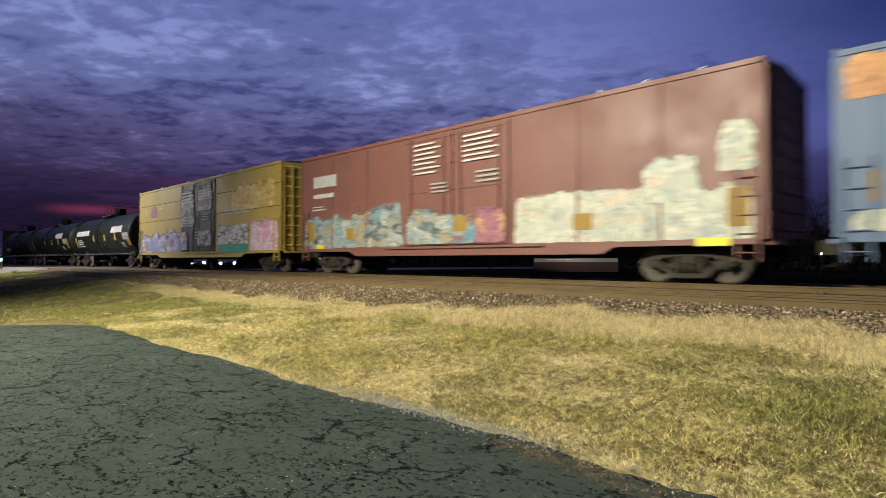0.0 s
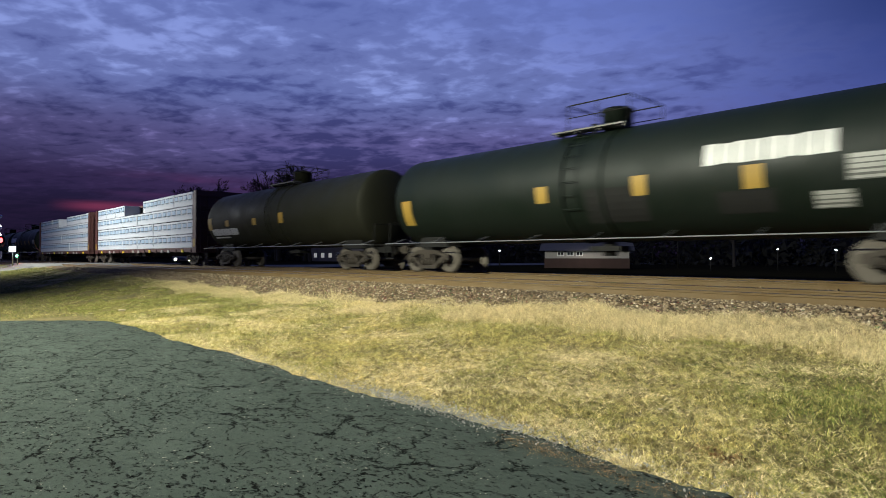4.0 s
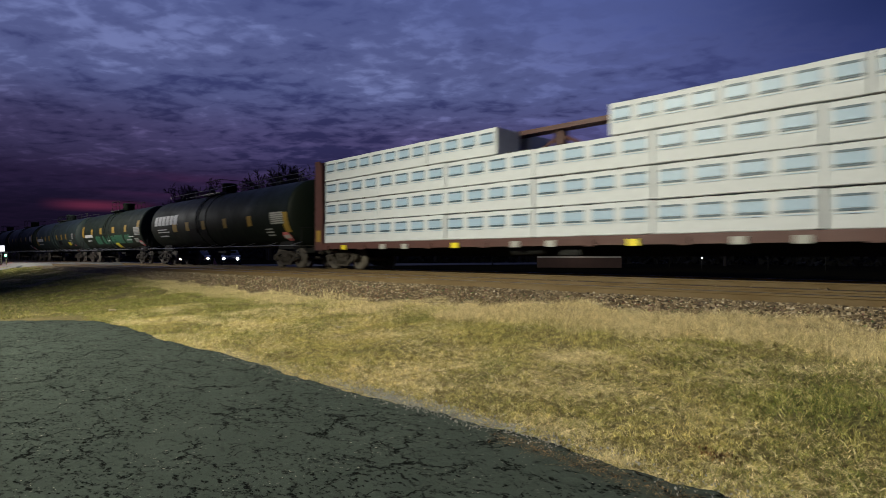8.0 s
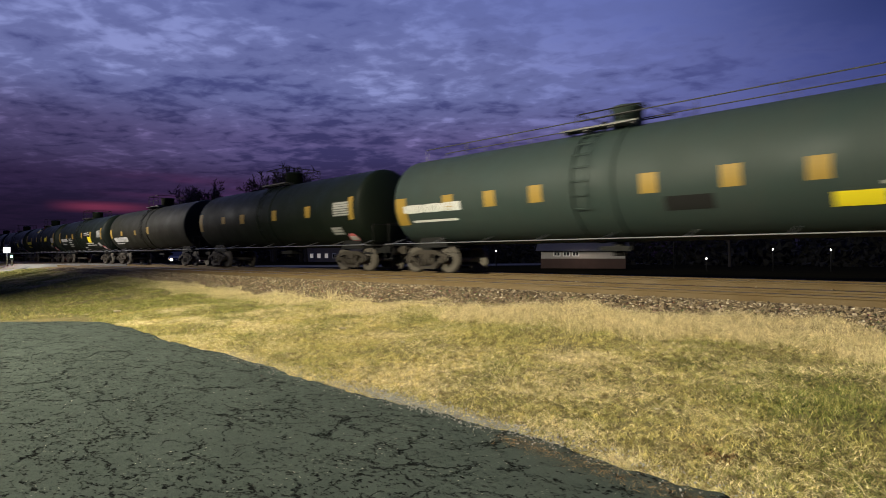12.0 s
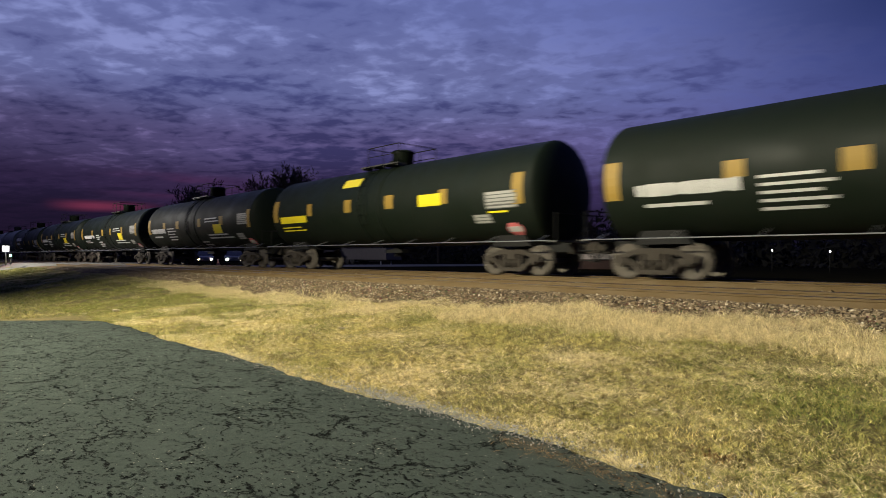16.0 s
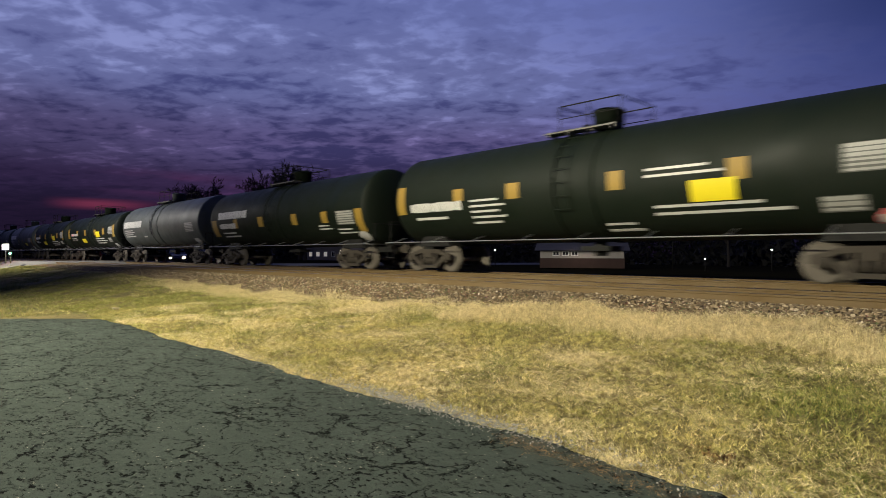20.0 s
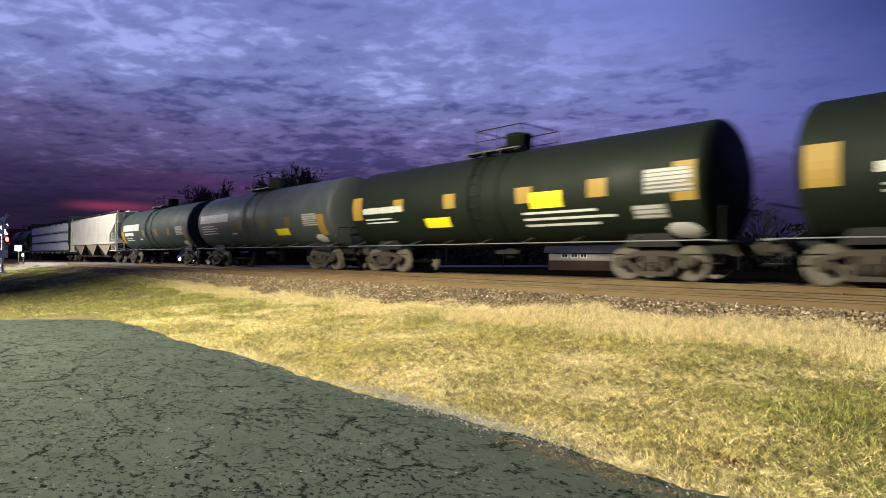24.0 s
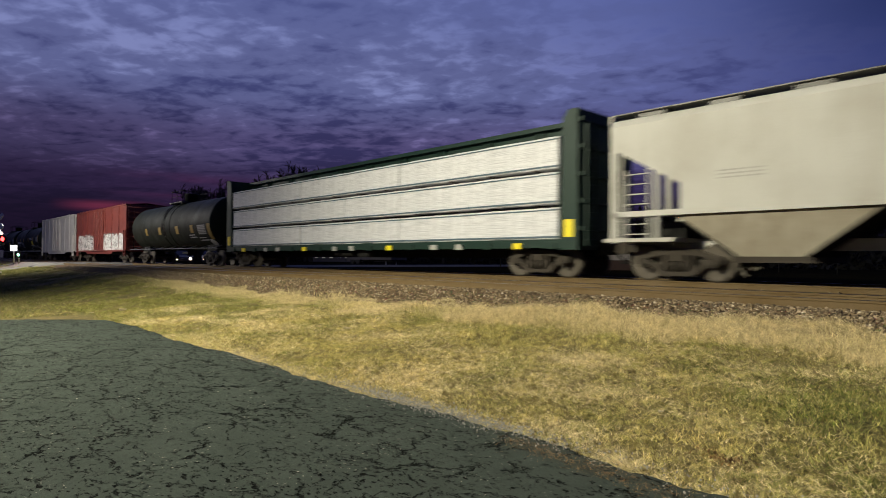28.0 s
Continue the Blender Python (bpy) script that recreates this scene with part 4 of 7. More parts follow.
    # corrugated ends
    for s, xe in ((-1, x0), (1, x1)):
        for k in range(9):
            bm = bmesh.new()
            z = floor + 0.25 + (height - floor - 0.6) * k / 8
            rod(bm, (xe, -W + 0.12, z), (xe, W - 0.12, z), 0.045, 8)
            part("end_rib", bm, mat, car)
        box_w = bmesh.new()
        box(box_w, min(xe, xe + s * 0.16), max(xe, xe + s * 0.16), -1.35, 1.35, floor - 0.12, floor - 0.02)
        part("end_sill", box_w, mat, car)
    ladder(car, x1 - 0.35, -W - 0.05, sill - 0.2, 2.6, 0.45, 5, mat)
    ladder(car, x0 + 0.35, -W - 0.05, sill - 0.2, 2.6, 0.45, 5, mat)
    ladder(car, x1 + 0.08, -W + 0.35, 0.9, height - 0.3, 0.45, 9, mat, "y")
    ladder(car, x0 - 0.08, W - 0.35, 0.9, height - 0.3, 0.45, 9, mat, "y")
    bm = bmesh.new()
    box(bm, -half + 0.7, half - 0.7, -0.18, 0.18, 0.62, 1.0)
    for k in range(7):
        xx = x0 + 2.4 + (x1 - x0 - 4.8) * k / 6
        box(bm, xx - 0.05, xx + 0.05, -1.4, 1.4, 0.85, 1.02)
    part("centre_sill", bm, M["black_iron"], car)
    for s in (-1, 1):
        bogie(car, s * (half - 2.75))
    return car


# ---- markings: kind, along, height, width, height of the patch ----
MARKS = {}
MARKS["A"] = (("L", -6.39, 2.8, 4, 0.64), ("Y", -4.87, 2.3, 0.74, 0.51), ("B", -6.86, 2.16, 1.95, 0.31), ("B", -6.82, 1.83, 1.75, 0.2), ("Y", -2.85, 2.32, 0.49, 0.51), ("Y", -0.52, 2.32, 0.45, 0.49), ("Y", 2.33, 2.31, 0.45, 0.51), ("Y", 5.19, 2.31, 0.46, 0.51), ("T", 7.97, 2.35, 1.28, 0.57), ("D", 6.98, 1.71, 0.7, 0.43), ("Y", 8.88, 2.13, 0.5, 0.93), ("H", 8.33, 1.48, 0.67, 0.39), ("K", -1.66, 1.74, 2.73, 0.85))
MARKS["B"] = (("Y", -7.86, 2.61, 0.63, 0.93), ("Y", -4.53, 2.57, 0.59, 0.45), ("Y", -1.91, 2.57, 0.61, 0.49), ("Y", 1.49, 2.57, 0.65, 0.49), ("Y", 4.49, 2.58, 0.56, 0.5), ("Y", 7.8, 2.59, 0.57, 0.95), ("T", 7.07, 2.34, 1.29, 0.58), ("W", -5.65, 2.23, 2.46, 0.28), ("B", -5.56, 1.85, 1.59, 0.21), ("B", -0.23, 1.77, 0.81, 0.2), ("S", 1.35, 1.38, 0.9, 0.40), ("B", 5.68, 1.98, 1.26, 0.16), ("B", 4.94, 1.75, 1.28, 0.21), ("T", 6.47, 1.7, 0.87, 0.31), ("H", 7.03, 1.49, 0.69, 0.36))
MARKS["C"] = (("Y", -8.9, 2.19, 0.58, 0.95), ("Y", -5.87, 2.39, 0.5, 0.49), ("Y", -4.01, 2.38, 0.46, 0.49), ("Y", -2.22, 2.39, 0.47, 0.5), ("Y", 1.28, 2.39, 0.46, 0.5), ("Y", 3.25, 2.39, 0.45, 0.5), ("Y", 4.98, 2.38, 0.44, 0.49), ("W", -6.74, 2.25, 2.89, 0.32), ("B", -6.42, 1.82, 2.71, 0.19), ("K", 2.24, 1.86, 1.18, 0.34), ("S", 5.65, 1.73, 0.91, 0.29), ("T", 7.39, 2.39, 0.56, 0.52), ("D", 6.44, 1.85, 0.78, 0.44), ("R", 7.33, 1.57, 0.4, 0.1))
MARKS["E"] = (("Y", -7.56, 2.4, 0.49, 0.68), ("Y", -4.87, 2.37, 0.42, 0.33), ("Y", -1.63, 2.34, 0.4, 0.34), ("Y", 1.15, 2.41, 0.43, 0.49), ("W", -5.36, 1.92, 3.29, 0.4), ("B", -5.77, 1.63, 2.3, 0.18))
MARKS["F"] = (("Y", -8, 2.52, 0.41, 0.98), ("Y", -4.55, 2.55, 0.43, 0.39), ("Y", -2.26, 2.52, 0.48, 0.47), ("Y", 1.16, 2.53, 0.41, 0.49), ("Y", 4.19, 2.54, 0.43, 0.49), ("S", 3.63, 2.11, 1.04, 0.5), ("B", 2.94, 2.63, 1.89, 0.33), ("B", 3.69, 1.71, 3.07, 0.34), ("W", -5.69, 2.22, 2.53, 0.34), ("B", -5.8, 1.85, 1.89, 0.22), ("B", -3.33, 1.98, 1.43, 0.86), ("B", 1.19, 1.35, 1.03, 0.31), ("T", 6.77, 2.53, 1.16, 0.58), ("Y", 7.46, 2.53, 0.33, 0.92), ("T", 6.16, 1.65, 0.79, 0.32), ("H", 6.97, 1.35, 0.6, 0.35))
MARKS["G"] = (("Y", -7.72, 2.67, 0.43, 0.98), ("Y", -4.43, 2.6, 0.38, 0.52), ("Y", -1.53, 2.6, 0.45, 0.5), ("Y", 1.13, 2.6, 0.5, 0.5), ("Y", 4.04, 2.6, 0.39, 0.49), ("S", 3.36, 2.52, 1.14, 0.41), ("S", -5.87, 2.24, 2.25, 0.3), ("Z", -5.97, 1.83, 1.93, 0.27), ("S", -1.58, 3.55, 1.19, 0.35), ("T", 6.57, 2.33, 1.29, 0.53), ("Y", 7.24, 2.63, 0.42, 0.94), ("Z", 6.46, 1.97, 0.94, 0.15), ("T", 5.69, 1.78, 0.74, 0.28), ("H", 6.82, 1.44, 0.61, 0.36))
MARKS["I"] = (("Y", -7.66, 2.54, 0.5, 0.91), ("Y", -4.16, 2.53, 0.43, 0.48), ("Y", -1.03, 2.51, 0.46, 0.51), ("W", -5.6, 2.22, 2.42, 0.33), ("B", -5.75, 1.83, 1.91, 0.32), ("W", -3.89, 2.21, 0.62, 0.25), ("B", -2.44, 2.17, 1.26, 0.48), ("B", -2.21, 1.59, 1.3, 0.5))
MARKS["K"] = (("M", -4.48, 2.73, 3.4, 0.55), ("W", -5.09, 2.15, 1.93, 0.3), ("B", -4.94, 1.69, 1.84, 0.36), ("Y", -6.72, 2.07, 0.57, 0.89), ("Y", -4.07, 2.25, 0.41, 0.48), ("Y", -1.31, 2.26, 0.49, 0.5), ("Y", 1.93, 2.24, 0.47, 0.5), ("Y", 4.43, 2.23, 0.45, 0.49), ("Y", 7.05, 2.02, 0.46, 0.93), ("T", 5.95, 2.16, 1.2, 0.57), ("B", 4.3, 1.8, 0.98, 0.27), ("B", 5.78, 1.61, 1.21, 0.29), ("P", 6.74, 1.39, 0.69, 0.35))
MARKS["N"] = (("Y", -7.26, 2.55, 0.64, 0.91), ("Y", -4.08, 2.55, 0.55, 0.45), ("Y", -1.36, 2.53, 0.54, 0.5), ("S", -2.09, 1.83, 1.24, 0.34), ("W", -5.12, 2.42, 2.43, 0.27), ("B", -5.23, 2.02, 1.91, 0.27), ("Y", 1.87, 2.5, 0.6, 0.49), ("S", 2.66, 2.31, 1.15, 0.48), ("Y", 4.38, 2.52, 0.58, 0.5), ("T", 6.36, 2.55, 1.26, 0.63), ("Y", 7.16, 2.51, 0.56, 0.97), ("T", 5.81, 1.8, 0.91, 0.35), ("P", 6.53, 1.32, 0.81, 0.37), ("B", 3.29, 1.76, 3.09, 0.54))
MARKS["O"] = (("M", -4.93, 2.73, 3.93, 0.65), ("B", -5.64, 2.1, 2.19, 0.56), ("Y", -1.58, 2.23, 0.73, 0.53), ("Y", 1.14, 2.25, 0.52, 0.48), ("Y", 3.68, 2.22, 0.54, 0.48), ("S", 2.99, 1.78, 1.24, 0.31), ("T", 5.72, 2.25, 1.3, 0.56), ("Y", 6.62, 2, 0.56, 0.9), ("B", -2.33, 1.83, 0.76, 0.2), ("P", 6.13, 1.42, 0.78, 0.33))
MARKS["P"] = (("M", -4.56, 2.73, 3.95, 0.7), ("W", -5.09, 2.24, 2.24, 0.28), ("B", -5.03, 1.86, 1.87, 0.28), ("Y", -6.77, 2.04, 0.63, 0.9), ("Y", -3.78, 2.23, 0.46, 0.45), ("Y", -1.23, 2.22, 0.54, 0.48), ("B", -1.21, 1.77, 0.85, 0.19))
MARKS["T1"] = (("M", -4.8, 2.83, 3.86, 0.59), ("B", -5.71, 2.01, 1.75, 0.67), ("Y", -7.63, 2.12, 0.49, 0.86), ("Y", -1.59, 2.33, 0.41, 0.47), ("Y", 1.47, 2.35, 0.39, 0.5), ("Y", 4.17, 2.32, 0.43, 0.52), ("M", 4.43, 2.9, 2.67, 0.69), ("T", 6.58, 2.34, 1.31, 0.52), ("Y", 7.52, 2.14, 0.57, 0.91), ("T", 5.67, 1.74, 0.71, 0.36), ("K", 0.73, 1.92, 1.76, 0.89), ("K", 3.97, 1.79, 1.2, 0.49))

MARKS["I"] = MARKS["I"] + MARKS["F"][3:8] + MARKS["F"][12:]


# ---- centre-beam flat cars with wrapped lumber ----
def bundle_mesh(name, length, h, w, mat):
    bm = bmesh.new()
    box(bm, -length / 2, length / 2, 0, w, 0, h)
    bmesh.ops.subdivide_edges(bm, edges=[e for e in bm.edges if abs(e.verts[0].co.x - e.verts[1].co.x) > 0.1], cuts=7)
    rnd = random.Random(int(length * 100 + h * 10))
    for v in bm.verts:
        v.co += Vector((0, rnd.uniform(-0.006, 0.006), rnd.uniform(-0.012, 0.006)))
    soften(bm, 0.018, 1)
    return mesh_of(name, bm, mat)


def print_mesh(w, h):
    """A printed panel on a wrapper: pale block between two dark bars."""
    bm = bmesh.new()
    for a, b, idx in ((0.78, 0.84, 1), (0.50, 0.77, 0), (0.43, 0.49, 1), (0.36, 0.385, 0)):
        v0 = len(bm.faces)
        box(bm, -w / 2, w / 2, -0.0235, -0.0005, h * a, h * b)
        bm.faces.ensure_lookup_table()
        for f in bm.faces[v0:]:
            f.material_index = idx
    return mesh_of("printed_panel", bm, M["print_blue"], M["print_dark"])


def centre_beam(ta, tb, x0, x1, frame_mat, label, tiers, tier_h, bundles, hole, wrap, printed, deck=1.10, height=4.62, gap_top=0.0):
    car, half = new_car("centre_beam_car", label, "flatcar", ta, tb)
    W = 1.42
    # deck with stake pockets
    bm = bmesh.new()
    box(bm, x0, x1, -W, W, deck - 0.10, deck)
    part("deck", bm, frame_mat, car)
    for s in (-1, 1):
        bm = bmesh.new()
        box(bm, x0, x1, s * W - 0.03, s * W + 0.03, deck - 0.25, deck - 0.02)
        soften(bm, 0.012, 1)
        part("side_sill", bm, frame_mat, car)
        for k in range(18):
            xx = x0 + 0.9 + (x1 - x0 - 1.8) * k / 17
            bm = bmesh.new()
            box(bm, xx - 0.16, xx + 0.16, s * (W + 0.05) - 0.03, s * (W + 0.05) + 0.03, deck - 0.28, deck - 0.10)
            soften(bm, 0.012, 1)
            part("winch", bm, M["sign_yellow"] if k % 5 == 1 else M["dim_white"] if k % 5 in (3, 4) else frame_mat, car, "yellow reflective strip" if k % 5 == 1 else "")
    # bulkheads
    for s, xe in ((-1, x0), (1, x1)):
        bm = bmesh.new()
        a, b = (xe, xe + 0.62) if s < 0 else (xe - 0.62, xe)
        box(bm, min(xe, xe - s * 0.10), max(xe, xe - s * 0.10), -W, W, deck - 0.3, height)
        for yy in (-W, W):
            v = [(xe, deck - 0.3), (xe - s * 0.62, deck - 0.3), (xe - s * 0.50, height - 0.25), (xe - s * 0.30, height), (xe, height)]
            prism(bm, v if s > 0 else v[::-1], yy - 0.04, yy + 0.04)
        part("bulkhead", bm, frame_mat, car)
        bm = bmesh.new()
        for k in range(5):
            z = deck + 0.3 + (height - deck - 0.6) * k / 4
            box(bm, min(xe, xe + s * 0.10), max(xe, xe + s * 0.10), -W + 0.05, W - 0.05, z - 0.06, z + 0.06)
        part("bulkhead_rib", bm, frame_mat, car)
        bm = bmesh.new()
        box(bm, min(xe - s * 0.14, xe - s * 0.44), max(xe - s * 0.14, xe - s * 0.44), -W - 0.052, -W - 0.04, deck + 0.06, deck + 0.55)
        part("reflector_plate", bm, M["reflective"] if printed else M["sign_yellow"], car, "yellow reflector plate")
        ladder(car, xe + s * 0.14, s * -0.0 - 1.0, 0.9, height - 0.4, 0.45, 9, frame_mat, "y")
    # centre beam truss
    bm = bmesh.new()
    box(bm, x0 + 0.1, x1 - 0.1, -0.24, 0.24, height - 0.16, height - 0.02)
    soften(bm, 0.02, 1)
    part("top_chord", bm, frame_mat, car)
    if gap_top:
        bm = bmesh.new()
        box(bm, x0 + 0.1, x1 - 0.1, -0.03, 0.03, height - gap_top - 0.16, height - 0.16)
        part("beam_web", bm, frame_mat, car)
    n = 10
    for k in range(1, n):
        xx = x0 + (x1 - x0) * k / n
        bm = bmesh.new()
        box(bm, xx - 0.14, xx + 0.14, -0.06, 0.06, deck, height - 0.16)
        box(bm, xx - 0.16, xx - 0.12, -0.14, 0.14, deck, height - 0.16)
        box(bm, xx + 0.12, xx + 0.16, -0.14, 0.14, deck, height - 0.16)
        part("post", bm, frame_mat, car)
    bm = bmesh.new()
    for k in range(n):
        a, b = x0 + (x1 - x0) * k / n, x0 + (x1 - x0) * (k + 1) / n
        rod(bm, (a, 0, height - 0.3) if k % 2 else (a, 0, height - 1.5), (b, 0, height - 1.5) if k % 2 else (b, 0, height - 0.3), 0.06, 6)
    part("brace", bm, frame_mat, car)
    # load
    inner0, inner1 = x0 + 0.66, x1 - 0.66
    length = (inner1 - inner0) / bundles
    rows = [[(inner0 + length * k, inner0 + length * (k + 1)) for k in range(bundles)] for t in range(tiers)]
    if hole:
        # the top tier is short of a pack
        rows[-1] = [(inner0 + (hole[0] - inner0) * k / 3, inner0 + (hole[0] - inner0) * (k + 1) / 3) for k in range(3)] + [(hole[1] + (inner1 - hole[1]) * k / 3, hole[1] + (inner1 - hole[1]) * (k + 1) / 3) for k in range(3)]
    packs = {}

    def pack(size):
        key = round(size, 2)
        if key not in packs:
            packs[key] = (bundle_mesh("lumber_pack", size - 0.03, tier_h - (0.035 if printed else 0.11), 1.16, wrap), print_mesh((size - 0.06) / printed * 0.70, tier_h - 0.035) if printed else None)
        return packs[key]

    strap = None
    if not printed:
        bm = bmesh.new()
        box(bm, -length / 2, length / 2, -0.0225, -0.0005, 0.035, 0.085)
        box(bm, -length / 2, length / 2, -0.0225, -0.0005, tier_h - 0.20, tier_h - 0.165)
        strap = mesh_of("wrapper_band", bm, M["print_dark"])
    rnd = random.Random(int(ta * 100))
    for s in (-1, 1):
        for t in range(tiers):
            for a, c in rows[t]:
                me, pm = pack(c - a)
                off = rnd.uniform(-0.03, 0.03)
                m = pose((a + c) / 2 + rnd.uniform(-0.02, 0.02), s * (W - 0.02) + off, deck + 0.01 + t * tier_h, 0, rnd.uniform(-0.15, 0.15), 0 if s < 0 else 180)
                b = part("lumber_pack", me, None, car, "lumber pack in white printed wrapping" if printed else "lumber pack in pale wrapping", m)
                if strap and s < 0:
                    part("wrapper_band", strap, None, b)
                if pm and s < 0:
                    for i in range(printed):
                        part("printed_panel", pm, None, b, "", pose((c - a - 0.06) * ((i + 0.5) / printed - 0.5), 0, 0))
        for t in range(1, tiers):
            for k in range(bundles * 2):
                x = inner0 + (inner1 - inner0) * (k + 0.5) / (bundles * 2)
                bm = bmesh.new()
                box(bm, x - 0.045, x + 0.045, min(s * (W - 0.01), s * (W - 1.1)), max(s * (W - 0.01), s * (W - 1.1)), deck + t * tier_h - 0.03, deck + t * tier_h + 0.012)
                part("lath", bm, M["tie"], car)
    bm = bmesh.new()
    box(bm, -half + 0.7, half - 0.7, -0.2, 0.2, 0.55, deck - 0.1)
    part("centre_sill", bm, M["black_iron"], car)
    bm = bmesh.new()
    rod(bm, (-1.0, -1.0, 0.75), (0.2, -1.0, 0.75), 0.17, 12)
    part("brake_reservoir", bm, M["black_iron"], car)
    bm = bmesh.new()
    box(bm, 0.8, 1.5, -1.2, -0.7, 0.58, 0.95)
    part("brake_valve", bm, M["black_iron"], car)
    for s in (-1, 1):
        bogie(car, s * (half - 2.3))
    return car, half


# ---- covered hopper ----
def hopper_car(ta, tb, x0, x1, mat, label, height=4.32, low=1.66):
    car, half = new_car("hopper_car", label, "hopper car", ta, tb)
    W = 1.55
    L, R = x0, x1
    sl = 1.85
    bm = bmesh.new()
    prism(bm, ((L, height - 0.35), (L, height - 0.9), (L + sl, low + 0.72), (L + sl, low), (R - sl, low), (R - sl, low + 0.72), (R, height - 0.9), (R, height - 0.35)), -W, W)
    soften(bm, 0.06, 2)
    part("body", bm, mat, car)
    # roof with rounded shoulders
    bm = bmesh.new()
    prof = [(-W, height - 0.36), (-W + 0.05, height - 0.2), (-1.1, height - 0.08), (0, height), (1.1, height - 0.08), (W - 0.05, height - 0.2), (W, height - 0.36)]
    a = [bm.verts.new((L, y, z)) for y, z in prof]
    b = [bm.verts.new((R, y, z)) for y, z in prof]
    for k in range(len(prof) - 1):
        bm.faces.new((a[k], a[k + 1], b[k + 1], b[k])).smooth = True
    bm.faces.new(a[::-1]), bm.faces.new(b)
    part("roof", bm, mat, car)
    # running boards with supports
    bm = bmesh.new()
    for y in (-0.98, 0.98):
        box(bm, L - 0.15, R + 0.15, y - 0.28, y + 0.28, height + 0.02, height + 0.05)
        for k in range(9):
            xx = L + (R - L) * (k + 0.5) / 9
            box(bm, xx - 0.35, xx + 0.35, y - 0.2, y + 0.2, height - 0.10, height + 0.02)
    part("running_board", bm, M["grey_iron"], car)
    bm = bmesh.new()
    for k in range(5):
        xx = L + (R - L) * (k + 0.5) / 5
        box(bm, xx - 1.1, xx + 1.1, -0.35, 0.35, height, height + 0.12)
    soften(bm, 0.03, 1)
    part("hatch", bm, mat, car)
    # side sill beam along the foot
    for s in (-1, 1):
        bm = bmesh.new()
        box(bm, L + 0.2, R - 0.2, s * W - 0.04, s * W + 0.02, low - 0.04, low + 0.10)
        part("side_sill", bm, mat, car)
    # three discharge bays
    inner0, inner1 = L + sl - 0.3, R - sl + 0.3
    n = 3
    for k in range(n):
        a, b = inner0 + (inner1 - inner0) * k / n, inner0 + (inner1 - inner0) * (k + 1) / n
        c = (a + b) / 2
        for side in (-1, 1):
            bm = bmesh.new()
            rings = []
            for t in (0.0, 0.04):
                yt, yb = side * (W - 0.05 - t), side * (W - 0.35 - t)
                rings.append([bm.verts.new(p) for p in ((a + 0.1, yt, low), (b - 0.1, yt, low), (c + 0.75, yb, 0.62), (c - 0.75, yb, 0.62))])
            for i in range(4):
                bm.faces.new((rings[0][i], rings[0][(i + 1) % 4], rings[1][(i + 1) % 4], rings[1][i]))
            bm.faces.new(rings[0][::-1]), bm.faces.new(rings[1])
            bmesh.ops.recalc_face_normals(bm, faces=bm.faces)
            plate = part("discharge_bay", bm, M["hopper_grime"], car, "grimy discharge bay")
            bay = plate if side < 0 else bay
        for s in (-1, 1):
            # slope sheets are black: the bays' shaded sides are put into the colour
            bm = bmesh.new()
            xt, xb = c + s * ((b - a) / 2 - 0.1), c + s * 0.75
            prism(bm, ((xt, low), (xt - s * 0.03, low), (xb - s * 0.03, 0.62), (xb, 0.62)), -W + 0.08, W - 0.08)
            part("slope_sheet", bm, M["black_iron"], bay, "slope sheet coloured black for its shade")
        bm = bmesh.new()
        box(bm, c - 0.85, c + 0.85, -W + 0.3, W - 0.3, 0.48, 0.62)
        part("gate", bm, M["bogie"], bay)
    # end cages: posts, slope-sheet braces, platforms
    for s, xe in ((-1, L), (1, R)):
        for y in (-W + 0.06, W - 0.06):
            for name, p in (("end_post", (xe - s * 0.10 - 0.07, xe - s * 0.10 + 0.07, 0.95, height - 0.5)), ("end_beam", (min(xe, xe - s * (sl + 0.1)), max(xe, xe - s * (sl + 0.1)), 1.60, 1.74)), ("end_post", (xe - s * 1.25 - 0.05, xe - s * 1.25 + 0.05, 1.0, 3.2))):
                bm = bmesh.new()
                box(bm, p[0], p[1], y - 0.05, y + 0.05, p[2], p[3])
                part(name, bm, mat, car)
        bm = bmesh.new()
        box(bm, min(xe + s * 0.2, xe - s * 1.7), max(xe + s * 0.2, xe - s * 1.7), -W, W, 0.98, 1.08)
        part("end_platform", bm, mat, car)
        ladder(car, xe - s * 0.75, -W - 0.02, 1.05, height - 1.5, 0.6, 7, mat)
        ladder(car, xe + s * 0.06, -W + 0.4, 1.0, height, 0.5, 9, mat, "y")
        bm = bmesh.new()
        box(bm, xe - s * 1.1 - 0.55, xe - s * 1.1 + 0.55, -0.9, 0.9, 1.08, 1.5)
        rod(bm, (xe - s * 0.6, -0.6, 1.7), (xe - s * 0.6, 0.6, 1.7), 0.2, 12)
        part("brake_gear", bm, M["black_iron"], car)
    bm = bmesh.new()
    box(bm, -half + 0.7, half - 0.7, -0.2, 0.2, 0.75, 1.02)
    part("centre_sill", bm, mat, car)
    for s in (-1, 1):
        bogie(car, s * (half - 2.0))
    p = flat_patch(-W)
    mark(car, "D", 3.2, 2.35, 1.6, 0.3, p), mark(car, "D", 0.8, 2.5, 1.2, 0.22, p), mark(car, "D", -5.2, 2.5, 1.0, 0.25, p)
    mark(car, "Y", x1 - 2.6, 2.2, 0.12, 0.5, p)
    return car


# ---- the train ----
p = flat_patch(-1.5)
